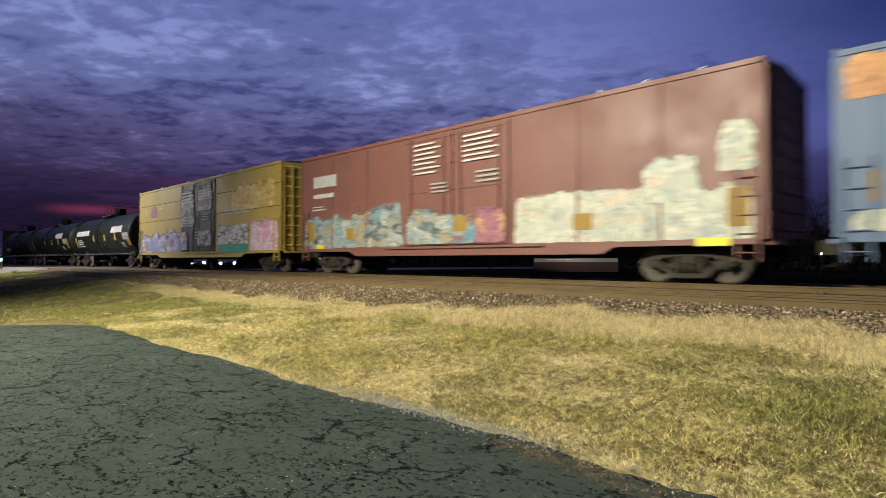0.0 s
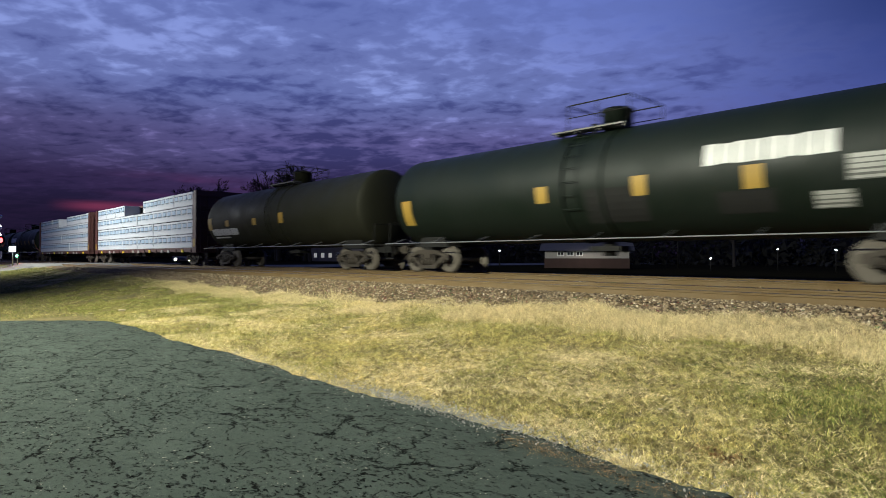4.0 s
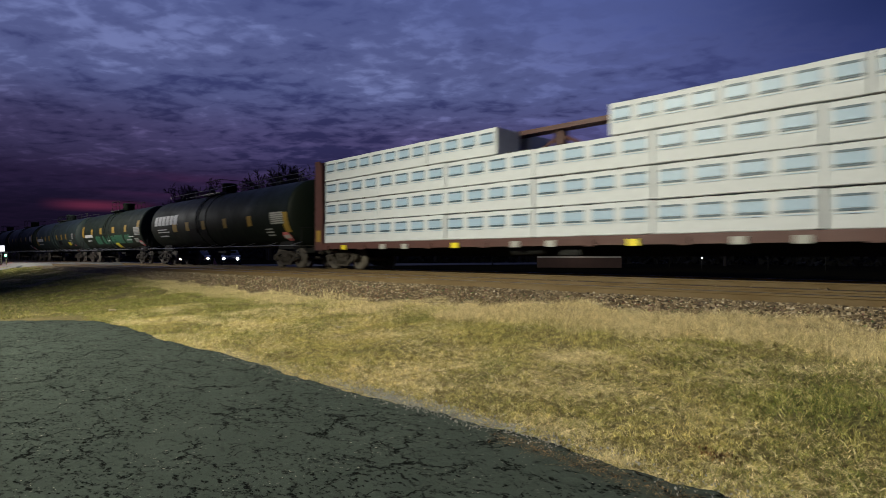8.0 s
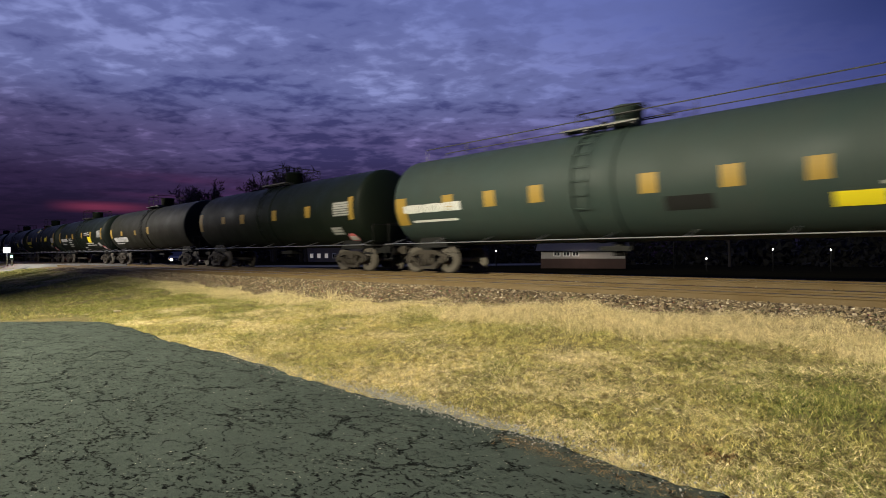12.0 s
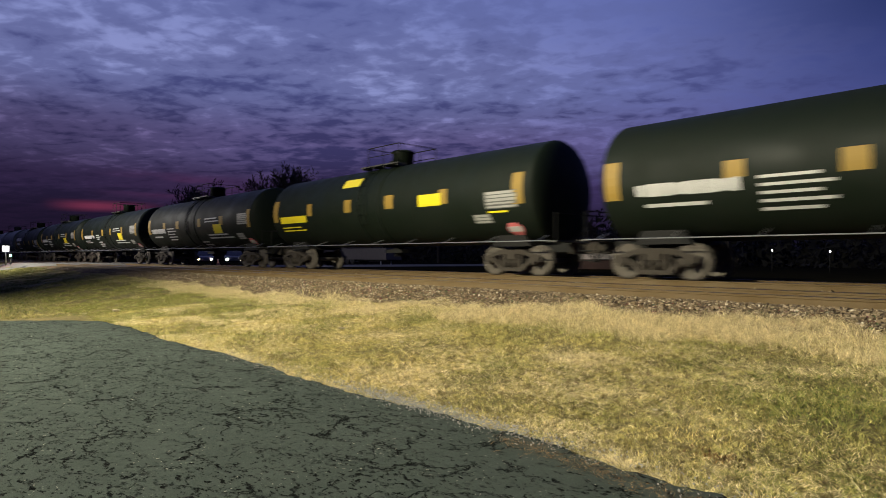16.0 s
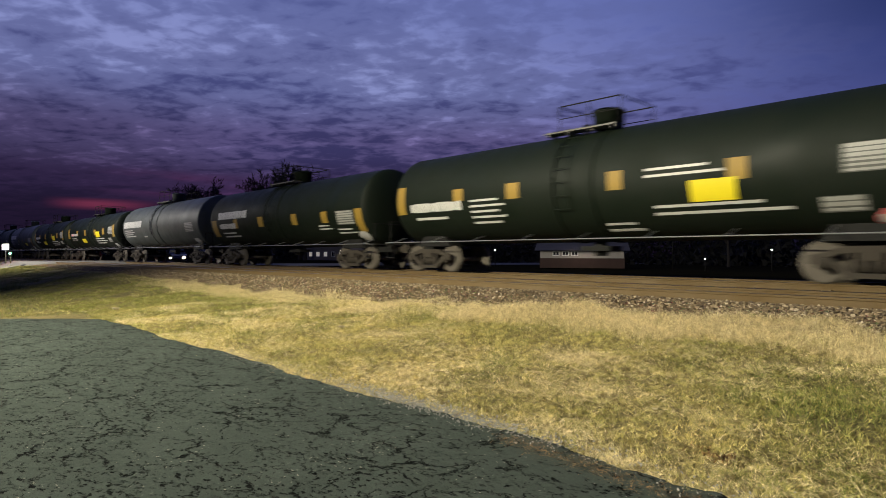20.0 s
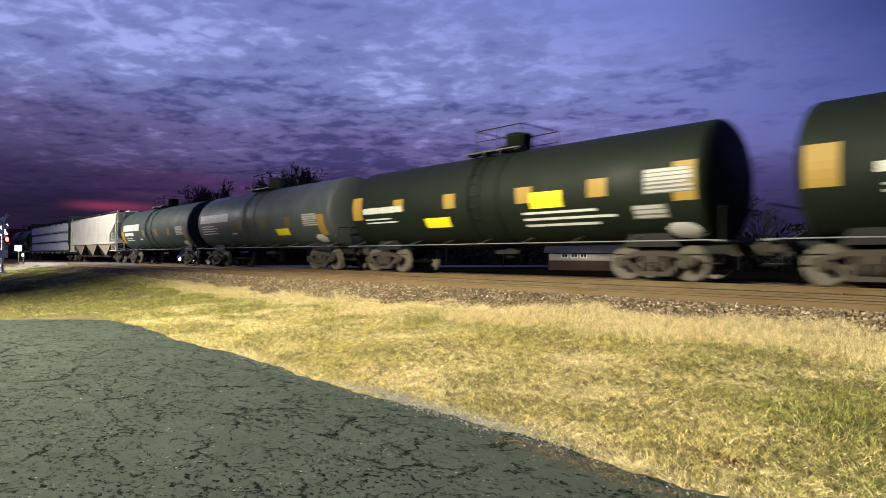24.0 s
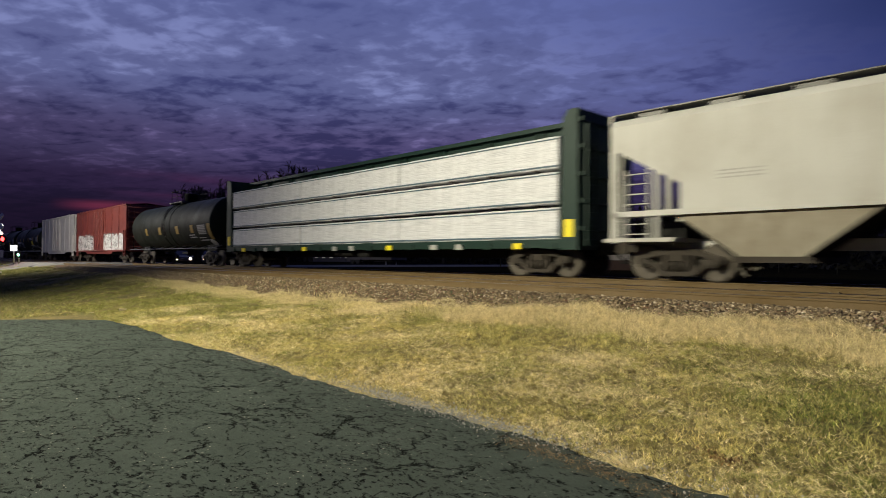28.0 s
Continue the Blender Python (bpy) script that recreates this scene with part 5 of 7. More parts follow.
# a blue-grey car, sprayed, leads
c = box_car("boxcar", -0.12, 1.08, -9.0, 8.9, 4.85, M["box_blue"], "blue-grey boxcar with orange and white graffiti", door=(-1.8, 1.8), roof_mat=M["box_blue"])
graffiti(c, -1.512, -9.0, -4.0, 3.7, 4.6, M["graffiti_orange"], 3, "orange sprayed graffiti", 0.1)
graffiti(c, -1.512, -8.9, -3.0, 1.1, 1.6, M["graffiti_pale"], 4, "white sprayed graffiti")
mark(c, "Y", -8.4, 2.0, 0.2, 0.6, p)

BROWN = box_car("boxcar", 1.08, 2.387, -9.40, 9.45, 5.10, M["box_brown"], "rust-brown boxcar with pale graffiti along its foot", door=(-2.4, 2.4), roof_mat=M["roof_zinc"])
for k in (("L", -7.6, 3.86, 1.7, 0.52), ("W", -7.7, 3.26, 1.5, 0.2), ("B", -8.0, 2.75, 1.0, 0.24), ("B", -1.2, 4.05, 1.3, 1.15), ("B", 1.26, 4.15, 1.5, 0.95), ("D", 1.55, 3.2, 0.9, 0.45), ("D", -0.6, 3.0, 0.8, 0.4), ("Y", 8.9, 1.75, 0.47, 0.87), ("S", 8.35, 0.98, 0.75, 0.19), ("Y", 0.4, 1.74, 0.6, 0.5), ("Y", 4.9, 1.6, 0.6, 0.45), ("Y", -5.8, 1.6, 0.5, 0.45), ("Y", -8.62, 1.78, 0.42, 0.85), ("S", -7.9, 1.12, 0.55, 0.16)):
    mark(BROWN, *k, flat_patch(-1.523 if abs(k[1]) > 2.4 else -1.625))
graffiti(BROWN, -1.516, -9.25, -5.3, 0.98, 2.55, M["graffiti_mixed"], 11, "multicoloured sprayed graffiti", 0.3)
graffiti(BROWN, -1.520, -5.8, -2.45, 0.98, 2.75, M["graffiti_mixed"], 12, "multicoloured sprayed graffiti", 0.3)
graffiti(BROWN, -1.618, -2.38, 0.3, 1.06, 2.35, M["graffiti_mixed"], 13, "multicoloured sprayed graffiti", 0.3)
graffiti(BROWN, -1.622, -0.1, 1.2, 1.06, 2.1, M["graffiti_teal"], 14, "teal and red sprayed graffiti")
graffiti(BROWN, -1.618, 0.9, 2.38, 1.06, 2.35, M["graffiti_violet"], 17, "dull red sprayed graffiti", 0.3)
graffiti(BROWN, -1.516, 2.45, 7.2, 0.98, 2.5, M["graffiti_pale"], 15, "pale sprayed graffiti", 0.05)
graffiti(BROWN, -1.520, 6.7, 9.35, 0.98, 2.3, M["graffiti_pale"], 16, "pale sprayed graffiti", 0.2)
graffiti(BROWN, -1.524, 6.5, 8.2, 1.9, 3.3, M["graffiti_pale"], 18, "pale sprayed graffiti", 0.5)
graffiti(BROWN, -1.524, 8.35, 9.4, 2.5, 3.85, M["graffiti_pale"], 19, "pale sprayed graffiti", 0.1)

YELLOW = box_car("boxcar", 2.387, 3.74, -9.75, 9.72, 5.30, M["box_yellow"], "yellow boxcar with black double doors and graffiti", door=(-2.2, 2.6), door_mat=M["black_door"], ribs=3, panels=2, roof_mat=M["roof_zinc"])
for k in (("B", 5.16, 3.1, 3.0, 0.3), ("B", -0.95, 4.24, 1.7, 0.72), ("B", 1.6, 4.26, 1.8, 0.65), ("D", -1.0, 2.9, 1.6, 0.5), ("D", 1.5, 3.0, 1.0, 0.4), ("D", 0.9, 2.0, 1.4, 0.5), ("S", -8.6, 1.3, 0.4, 0.2), ("B", -8.3, 3.75, 0.5, 0.3), ("B", -5.6, 3.9, 0.5, 0.2)):
    mark(YELLOW, *k, flat_patch(-1.532 if not -2.2 < k[1] < 2.6 else -1.634))
graffiti(YELLOW, -1.524, -9.6, -2.3, 1.0, 2.6, M["graffiti_blue"], 21, "blue sprayed graffiti", 0.5)
graffiti(YELLOW, -1.628, -2.15, -0.9, 1.1, 2.4, M["graffiti_blue"], 22, "blue sprayed graffiti")
graffiti(YELLOW, -1.524, 2.75, 6.6, 1.35, 2.5, M["graffiti_letters"], 23, "white and black sprayed letters", 0.12)
graffiti(YELLOW, -1.530, 2.9, 6.5, 0.95, 1.45, M["graffiti_jade"], 24, "green sprayed underline", 0.3)
graffiti(YELLOW, -1.520, 4.4, 9.4, 3.05, 4.75, M["graffiti_cream"], 27, "pale sprayed lettering", 0.5)
graffiti(YELLOW, -1.520, -7.6, -6.3, 3.35, 4.15, M["graffiti_violet"], 28, "violet sprayed cross", 0.4)
# pale films on the doors: smears, with lamp glare put into their colour
graffiti(YELLOW, -1.618, 0.3, 2.5, 3.3, 4.9, M["smear_and_glare"], 29, "white smears and painted lamp glare on the black door", 0.5)
graffiti(YELLOW, -1.618, -2.1, 0.1, 2.4, 4.9, M["smear_and_glare"], 31, "white smears and painted lamp glare on the black door", 0.5)
graffiti(YELLOW, -1.618, 0.35, 2.5, 1.3, 2.5, M["smear_and_glare"], 32, "white smears and painted lamp glare on the black door", 0.6)
graffiti(YELLOW, -1.524, 6.6, 9.65, 0.95, 2.6, M["graffiti_pink"], 25, "pink sprayed graffiti", 0.12)

BLACK, OLIVE, GREEN, GREY = M["tank_black"], M["tank_olive"], M["tank_green"], M["tank_grey"]
BT = "black tank car with white lettering and yellow strips"
tank_car(3.74, 4.83, M["tank_gloss"], MARKS["T1"], BT, -0.3)
tank_car(4.83, 6.03, M["tank_gloss"], MARKS["T1"][2:], BT, -0.3)
tank_car(6.03, 7.13, OLIVE, MARKS["E"], "olive-black tank car with yellow strips", 0.2)

centre_beam(7.13, 8.745, -11.4, 11.8, M["frame_brown"], "brown centre-beam flatcar stacked with white wrapped lumber", 4, 0.875, 6, (-3.05, 1.5), M["wrap"], 4)
centre_beam(8.745, 10.34, -11.7, 11.8, M["frame_brown"], "brown centre-beam flatcar stacked with white wrapped lumber", 4, 0.875, 6, (-1.35, 2.5), M["wrap"], 4)

tank_car(10.34, 11.64, BLACK, MARKS["A"], "dark green tank car with large white lettering", -0.8, True, True)
SPRAYED = tank_car(11.64, 12.77, GREEN, MARKS["B"], "dark green tank car with green graffiti", -0.3)
for k, (a, b) in enumerate(((-3.9, -2.2), (-1.9, -0.3), (-0.2, 1.5), (1.2, 3.6), (3.7, 5.4))):
    graffiti(SPRAYED, 0, a, b, 1.50, 2.20, M["graffiti_green"], 41 + k, "green sprayed letter", 0.1, shell_patch)
tank_car(12.77, 14.02, M["tank_sage"], MARKS["C"], "grey-green tank car with yellow strips", -0.4, False, True)
tank_car(14.02, 15.17, BLACK, MARKS["F"][:5] + MARKS["F"][12:], BT, 0)
tank_car(15.17, 16.32, OLIVE, MARKS["E"], "olive-black tank car with yellow strips", 0.2)
tank_car(16.32, 17.47, BLACK, MARKS["F"], "black tank car with a bright yellow panel", -0.2)
tank_car(17.47, 18.60, BLACK, MARKS["G"], "black tank car with yellow panels and strips", -0.2)
tank_car(18.60, 19.73, BLACK, MARKS["F"], "black tank car with a bright yellow panel", -0.2)
tank_car(19.73, 20.88, BLACK, MARKS["I"], BT, 0.3)
tank_car(20.88, 22.01, BLACK, MARKS["F"], "black tank car with a bright yellow panel", -0.2)
tank_car(22.01, 23.04, BLACK, MARKS["K"], BT, -0.2, low=0.978)
tank_car(23.04, 24.07, GREY, tuple(k for k in MARKS["O"] if k[0] not in "YS"), "grey tank car with white lettering", -0.4)
FADED = tuple(("y", *k[1:]) if k[0] == "Y" and k[1] < 6 else k for k in MARKS["O"])
tank_car(24.07, 25.19, BLACK, MARKS["N"], "black tank car with bright yellow panels", 0.1, low=0.978)
tank_car(25.19, 26.21, BLACK, MARKS["N"], "black tank car with bright yellow panels", 0.1, low=0.978)
tank_car(26.21, 27.25, GREY, FADED, "grey tank car with white lettering", -0.4)
tank_car(27.25, 28.29, M["tank_sage"], MARKS["P"][:4] + tuple(("y", *k[1:]) if k[0] == "Y" else k for k in MARKS["O"][2:] if k[0] != "S"), "dark green tank car with large white lettering", -0.4)
hopper_car(28.29, 29.42, -8.45, 8.1, M["hopper_cream"], "cream covered hopper car with three discharge bays")
centre_beam(29.42, 30.97, -11.4, 11.6, M["frame_green"], "dark green centre-beam flatcar with pale wrapped lumber", 3, 1.02, 6, None, M["wrap_grey"], 0, height=4.75, gap_top=0.6)
tank_car(30.97, 32.05, BLACK, MARKS["K"][4:], BT, 0)
RED = box_car("boxcar", 32.05, 33.15, -8.0, 8.0, 4.75, M["box_red"], "red boxcar with white graffiti", door=(-1.6, 1.6), ribs=0)
graffiti(RED, -1.516, -7.5, 7.5, 0.95, 2.6, M["graffiti_letters"], 31, "white sprayed letters", 0.3)
box_car("boxcar", 33.15, 34.25, -8.0, 8.0, 4.75, M["box_white"], "white boxcar with plain steel sides", door=(-1.6, 1.6))
tank_car(34.25, 35.4, BLACK, MARKS["F"], BT, 0)
tank_car(35.4, 36.5, BLACK, MARKS["F"], BT, 0)


# ---- ballast, ties ----
def gravel_material(name, dusty):
    m, nt, b = material(name, 0.9, spec=0.25)
    v = world_coords(nt)
    g = nt.nodes.new("ShaderNodeNewGeometry")
    c = ramp(nt, g.outputs["Random Per Island"], ((0.0, (0.035, 0.024, 0.012)), (0.4, (0.115, 0.082, 0.045)), (0.72, (0.21, 0.155, 0.085)), (0.93, (0.38, 0.30, 0.19)), (1.0, (0.62, 0.55, 0.42))))
    if dusty:
        vo = nt.nodes.new("ShaderNodeTexVoronoi")
        vo.inputs["Scale"].default_value = 22
        nt.links.new(v, vo.inputs["Vector"])
        c = mix(nt, 0.7, (0.085, 0.058, 0.024), mix(nt, 1.0, (0.21, 0.145, 0.066), vo.outputs["Color"], "MULTIPLY"))
        bump(nt, b, vo.outputs["Distance"], 0.9, 0.04)
    else:
        c = mix(nt, 0.2, c, ramp(nt, noise_tex(nt, v, 45, 4), ((0.3, (0.04, 0.03, 0.018)), (0.7, (0.35, 0.28, 0.19)))))
    nt.links.new(c, b.inputs["Base Color"])
    return m


M["gravel_bed"], M["stone"] = gravel_material("gravel_bed", True), gravel_material("ballast_stone", False)
bxs = np.concatenate([np.linspace(-420, -60, 40), np.linspace(-58, 14, 145), np.linspace(16, 160, 30)])
bys = np.concatenate([np.linspace(8.35, 9.6, 10), np.linspace(9.8, 18.0, 20), np.linspace(18.2, 20, 6)])
tagged(new("ballast", grid_mesh("ballast", bxs, bys, lambda X, Y: ground_height(X, Y) + 0.004 - np.clip((8.7 - Y) / 0.35, 0, 1) * 0.06, (M["gravel_bed"],))), "brown crushed-stone ballast bed under both tracks", "ballast", "", "structure")


def pebble_shape():
    rnd = np.random.RandomState(5)
    v = np.array([(x, y, z) for z in (-1, 1) for y in (-1, 1) for x in (-1, 1)], float)
    f = np.array([(0, 2, 3), (0, 3, 1), (4, 5, 7), (4, 7, 6), (0, 1, 5), (0, 5, 4), (2, 6, 7), (2, 7, 3), (0, 4, 6), (0, 6, 2), (1, 3, 7), (1, 7, 5)])
    return v, f


def scatter_stones(n, x_of, y_of, size, seed, lift=0.0):
    rnd = np.random.RandomState(seed)
    base, f = pebble_shape()
    x, y = x_of(rnd, n), y_of(rnd, n)
    z = ground_height(x, y) + lift
    s = size * (0.55 + 0.9 * rnd.rand(n) ** 1.5)
    ang, tilt = rnd.rand(n) * 6.283, rnd.uniform(-0.6, 0.6, n)
    v = base[None] * s[:, None, None] * np.stack([np.ones(n), 0.6 + 0.4 * rnd.rand(n), 0.45 + 0.4 * rnd.rand(n)], -1)[:, None]
    v = v * (0.72 + 0.5 * rnd.rand(n, 8, 1))
    c, q = np.cos(ang)[:, None], np.sin(ang)[:, None]
    v = np.stack([v[..., 0] * c - v[..., 1] * q, v[..., 0] * q + v[..., 1] * c, v[..., 2] + v[..., 0] * tilt[:, None]], -1)
    v = v + np.stack([x, y, z + s * 0.2], -1)[:, None]
    return v.reshape(-1, 3), (f[None] + (np.arange(n) * 8)[:, None, None]).reshape(-1, 3)


v1, f1 = scatter_stones(85000, lambda r, n: 13 - 60 * r.rand(n) ** 1.7, lambda r, n: 8.42 + 1.5 * r.rand(n), 0.019, 1)
v2, f2 = scatter_stones(7000, lambda r, n: 13 - 60 * r.rand(n) ** 1.3, lambda r, n: 10.1 + 1.2 * r.rand(n), 0.022, 2, -0.02)
v3, f3 = scatter_stones(5000, lambda r, n: 13 - 50 * r.rand(n), lambda r, n: 11.7 + 2.9 * r.rand(n), 0.026, 3, -0.01)
f2, f3 = f2 + len(v1), f3 + len(v1) + len(v2)
tagged(new("ballast_stones", np_mesh("ballast_stones", np.concatenate([v1, v2, v3]), np.concatenate([f1, f2, f3]), (M["stone"],))), "loose grey and tan crushed ballast stones", "ballast", "", "stuff")


def tie_mesh():
    bm = bmesh.new()
    box(bm, -0.115, 0.115, -1.3, 1.3, -0.17, 0.0)
    soften(bm, 0.012, 1)
    return mesh_of("tie", bm, M["tie"])


def plate_mesh():
    bm = bmesh.new()
    for y in (-0.7525, 0.7525):
        box(bm, -0.09, 0.09, y - 0.17, y + 0.17, 0.0, 0.018)
        for s in (-1, 1):
            box(bm, -0.02, 0.02, y + s * 0.10 - 0.02, y + s * 0.10 + 0.02, 0.018, 0.045)
    return mesh_of("tie_plate", bm, M["rail_side"])


TIE, PLATE = tie_mesh(), plate_mesh()
rnd = random.Random(8)
for k in range(112):
    t = thing("tie", TIE, None, "dark creosoted timber railway tie", "railway tie", "ties of the near track", "structure", pose(12 - 0.52 * k, NEAR_TRACK + rnd.uniform(-0.03, 0.03), RAIL - 0.19, 0, 0, rnd.uniform(-0.6, 0.6)))
    part("tie_plate", PLATE, None, t)


# ---- grass ----
def blade_material(name, dry, green, mixpos):
    m, nt, b = material(name, 0.75, spec=0.25)
    g = nt.nodes.new("ShaderNodeNewGeometry")
    v = world_coords(nt)
    a = ramp(nt, g.outputs["Random Per Island"], tuple((k / (len(dry) - 1), c) for k, c in enumerate(dry)))
    h = ramp(nt, g.outputs["Random Per Island"], tuple((k / (len(green) - 1), c) for k, c in enumerate(green)))
    sx = nt.nodes.new("ShaderNodeSeparateXYZ")
    nt.links.new(v, sx.inputs[0])
    # greener turf at both ends of the bank
    lush = ramp(nt, mix(nt, 1.0, mix(nt, 1.0, sx.outputs["X"], (30.0,) * 3, "ADD"), (0.033,) * 3, "MULTIPLY"), ((0.0, (0.26,) * 3), (0.35, (0.17,) * 3), (0.60, (0.06,) * 3), (0.74, (0.0,) * 3), (0.90, (0.05,) * 3), (0.98, (0.14,) * 3)))
    f = ramp(nt, mix(nt, 1.0, noise_tex(nt, v, 0.75, 6, 0.72), lush, "SUBTRACT"), ((mixpos - 0.18, (0, 0, 0)), (mixpos + 0.12, (1, 1, 1))))
    c = mix(nt, f, h, a)
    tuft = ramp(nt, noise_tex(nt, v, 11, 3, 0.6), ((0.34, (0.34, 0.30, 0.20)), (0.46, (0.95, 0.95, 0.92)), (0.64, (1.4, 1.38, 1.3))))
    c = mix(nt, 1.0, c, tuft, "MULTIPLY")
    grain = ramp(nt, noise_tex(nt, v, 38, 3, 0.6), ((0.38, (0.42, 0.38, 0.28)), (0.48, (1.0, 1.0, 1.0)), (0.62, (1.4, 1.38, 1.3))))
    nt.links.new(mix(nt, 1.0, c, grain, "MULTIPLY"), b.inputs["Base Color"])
    return m


DRY = ((0.46, 0.355, 0.115), (0.66, 0.535, 0.21), (0.80, 0.665, 0.30), (0.35, 0.305, 0.085), (0.90, 0.79, 0.42))
LUSH = ((0.07, 0.105, 0.018), (0.16, 0.19, 0.038), (0.42, 0.37, 0.13), (0.10, 0.14, 0.024), (0.50, 0.45, 0.19))
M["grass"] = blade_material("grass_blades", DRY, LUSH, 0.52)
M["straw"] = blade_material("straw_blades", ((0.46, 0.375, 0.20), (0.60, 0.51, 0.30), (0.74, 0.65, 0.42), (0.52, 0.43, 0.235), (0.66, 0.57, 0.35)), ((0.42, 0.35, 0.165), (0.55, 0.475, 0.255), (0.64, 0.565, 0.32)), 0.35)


def blades(x, y, height, width, rnd, lean=0.6):
    """Bent, tapered blades, three triangles each."""
    n = len(x)
    z = ground_height(x, y) - 0.035
    a = rnd.rand(n) * 6.283
    dx, dy = np.cos(a), np.sin(a)
    b = a + rnd.uniform(-1.2, 1.2, n)
    ln = lean * (0.25 + rnd.rand(n)) * height
    mx, my = x + np.cos(b) * ln * 0.35, y + np.sin(b) * ln * 0.35
    tx, ty = x + np.cos(b) * ln * 1.2, y + np.sin(b) * ln * 1.2
    w = width * (0.6 + 0.8 * rnd.rand(n))
    v = np.stack([np.stack([x - dx * w, y - dy * w, z], -1), np.stack([x + dx * w, y + dy * w, z], -1),
                  np.stack([mx - dx * w * 0.7, my - dy * w * 0.7, z + height * 0.6], -1), np.stack([mx + dx * w * 0.7, my + dy * w * 0.7, z + height * 0.6], -1),
                  np.stack([tx, ty, z + height * (0.85 + 0.25 * rnd.rand(n))], -1)], 1)
    f = np.array([(0, 1, 3), (0, 3, 2), (2, 3, 4)])
    return v.reshape(-1, 3), (f[None] + (np.arange(n) * 5)[:, None, None]).reshape(-1, 3)


def joined(sets):
    vs, fs, k = [], [], 0
    for v, f in sets:
        vs.append(v), fs.append(f + k)
        k += len(v)
    return np.concatenate(vs), np.concatenate(fs)


rs = np.random.RandomState(11)


def clumpy(x, y):
    """How thick the turf stands, by place."""
    return 0.55 + 0.45 * np.sin(2.1 * x + 1.3 * np.sin(1.7 * y)) * np.sin(2.6 * y + 1.1 * np.sin(1.3 * x))


def lot_edge(x):
    return LOT_EDGE + 0.06 * np.sin(1.3 * x) + 0.03 * np.sin(4.1 * x + 1) + 0.015 * np.sin(15 * x)


sets = []
for tufts, per, xa, xb, hh, ww, spread in ((27000, 15, -9.0, 3.5, 0.046, 0.0021, 0.030), (11000, 12, -20.0, -9.0, 0.050, 0.0040, 0.050), (6500, 11, -45.0, -20.0, 0.055, 0.008, 0.10), (5000, 11, -76.0, -45.0, 0.07, 0.016, 0.16)):
    tx = rs.uniform(xa, xb, tufts)
    ty = 3.80 + (8.75 - 3.80) * rs.rand(tufts)
    keep = (ty > lot_edge(tx) + 0.05 * rs.randn(tufts)) & (rs.rand(tufts) < 0.35 + 0.75 * clumpy(tx, ty))
    tx, ty = tx[keep], ty[keep]
    big = rs.uniform(0.5, 1.5, len(tx)) * (0.6 + 0.6 * clumpy(tx * 0.7 + 3, ty * 0.7))
    x, y, size = np.repeat(tx, per), np.repeat(ty, per), np.repeat(big, per)
    n = len(x)
    sets.append(blades(x + spread * rs.randn(n), y + spread * rs.randn(n), hh * size * rs.uniform(0.35, 1.3, n), ww, rs, 1.35))
# past the far end of the lot
x, y = -76 + (76 + LOT_END - 0.1) * rs.rand(60000) ** 0.7, rs.uniform(-2, 3.9, 60000)
sets.append(blades(x, y, 0.05 * rs.uniform(0.5, 1.3, len(x)), 0.007, rs, 2.2))
gv, gf = joined(sets)
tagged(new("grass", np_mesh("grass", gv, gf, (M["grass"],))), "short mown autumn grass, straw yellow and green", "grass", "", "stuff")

sets = []
# dead thatch lying in mats
n = 120000
cx, cy = rs.uniform(-16, 3, 150), rs.uniform(4.1, 8.0, 150)
k = rs.randint(0, 150, n)
x, y = cx[k] + 0.32 * rs.randn(n), cy[k] + 0.16 * rs.randn(n)
keep = y > lot_edge(x) - 0.02
sets.append(blades(x[keep], y[keep], 0.036 * rs.uniform(0.5, 1.4, keep.sum()), 0.0032, rs, 3.4))
for count, xa, xb, ww in ((150000, -8.0, 6.0, 0.0013), (70000, -24.0, -8.0, 0.0024), (14000, -45.0, -24.0, 0.005)):
    x = rs.uniform(xa, xb, count)
    y = 8.5 - 1.1 * rs.rand(count) ** 2.0 + 0.18 * np.sin(1.9 * x) + 0.1 * np.sin(5.3 * x)
    keep = rs.rand(count) < 0.35 + 0.65 * clumpy(x * 0.8, y)
    x, y = x[keep], y[keep]
    sets.append(blades(x, y, (0.15 if xa > -20 else 0.085 if xa > -30 else 0.06) * rs.uniform(0.3, 1.5, len(x)), ww, rs, 0.9))
# weedy tufts at the ballast's foot, and straw on the lot's edge
x = np.repeat(rs.uniform(-17.5, -12, 9), 26) + 0.10 * rs.randn(234)
sets.append(blades(x, 8.5 + 0.1 * rs.randn(234), 0.30 * rs.uniform(0.3, 1.2, 234), 0.004, rs, 0.6))
# one splayed bleached tuft on the lot's edge
sets.append(blades(-2.3 + 0.05 * rs.randn(420), 3.98 + 0.035 * rs.randn(420), 0.075 * rs.uniform(0.4, 1.3, 420), 0.0016, rs, 3.6))
x = rs.uniform(-12, 3, 26000)
sets.append(blades(x, lot_edge(x) + 0.13 * rs.randn(26000) + 0.09, 0.04 * rs.uniform(0.4, 1.3, 26000), 0.0026, rs, 2.2))
sv, sf = joined(sets)
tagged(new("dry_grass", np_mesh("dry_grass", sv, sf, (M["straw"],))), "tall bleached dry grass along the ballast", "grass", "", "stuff")
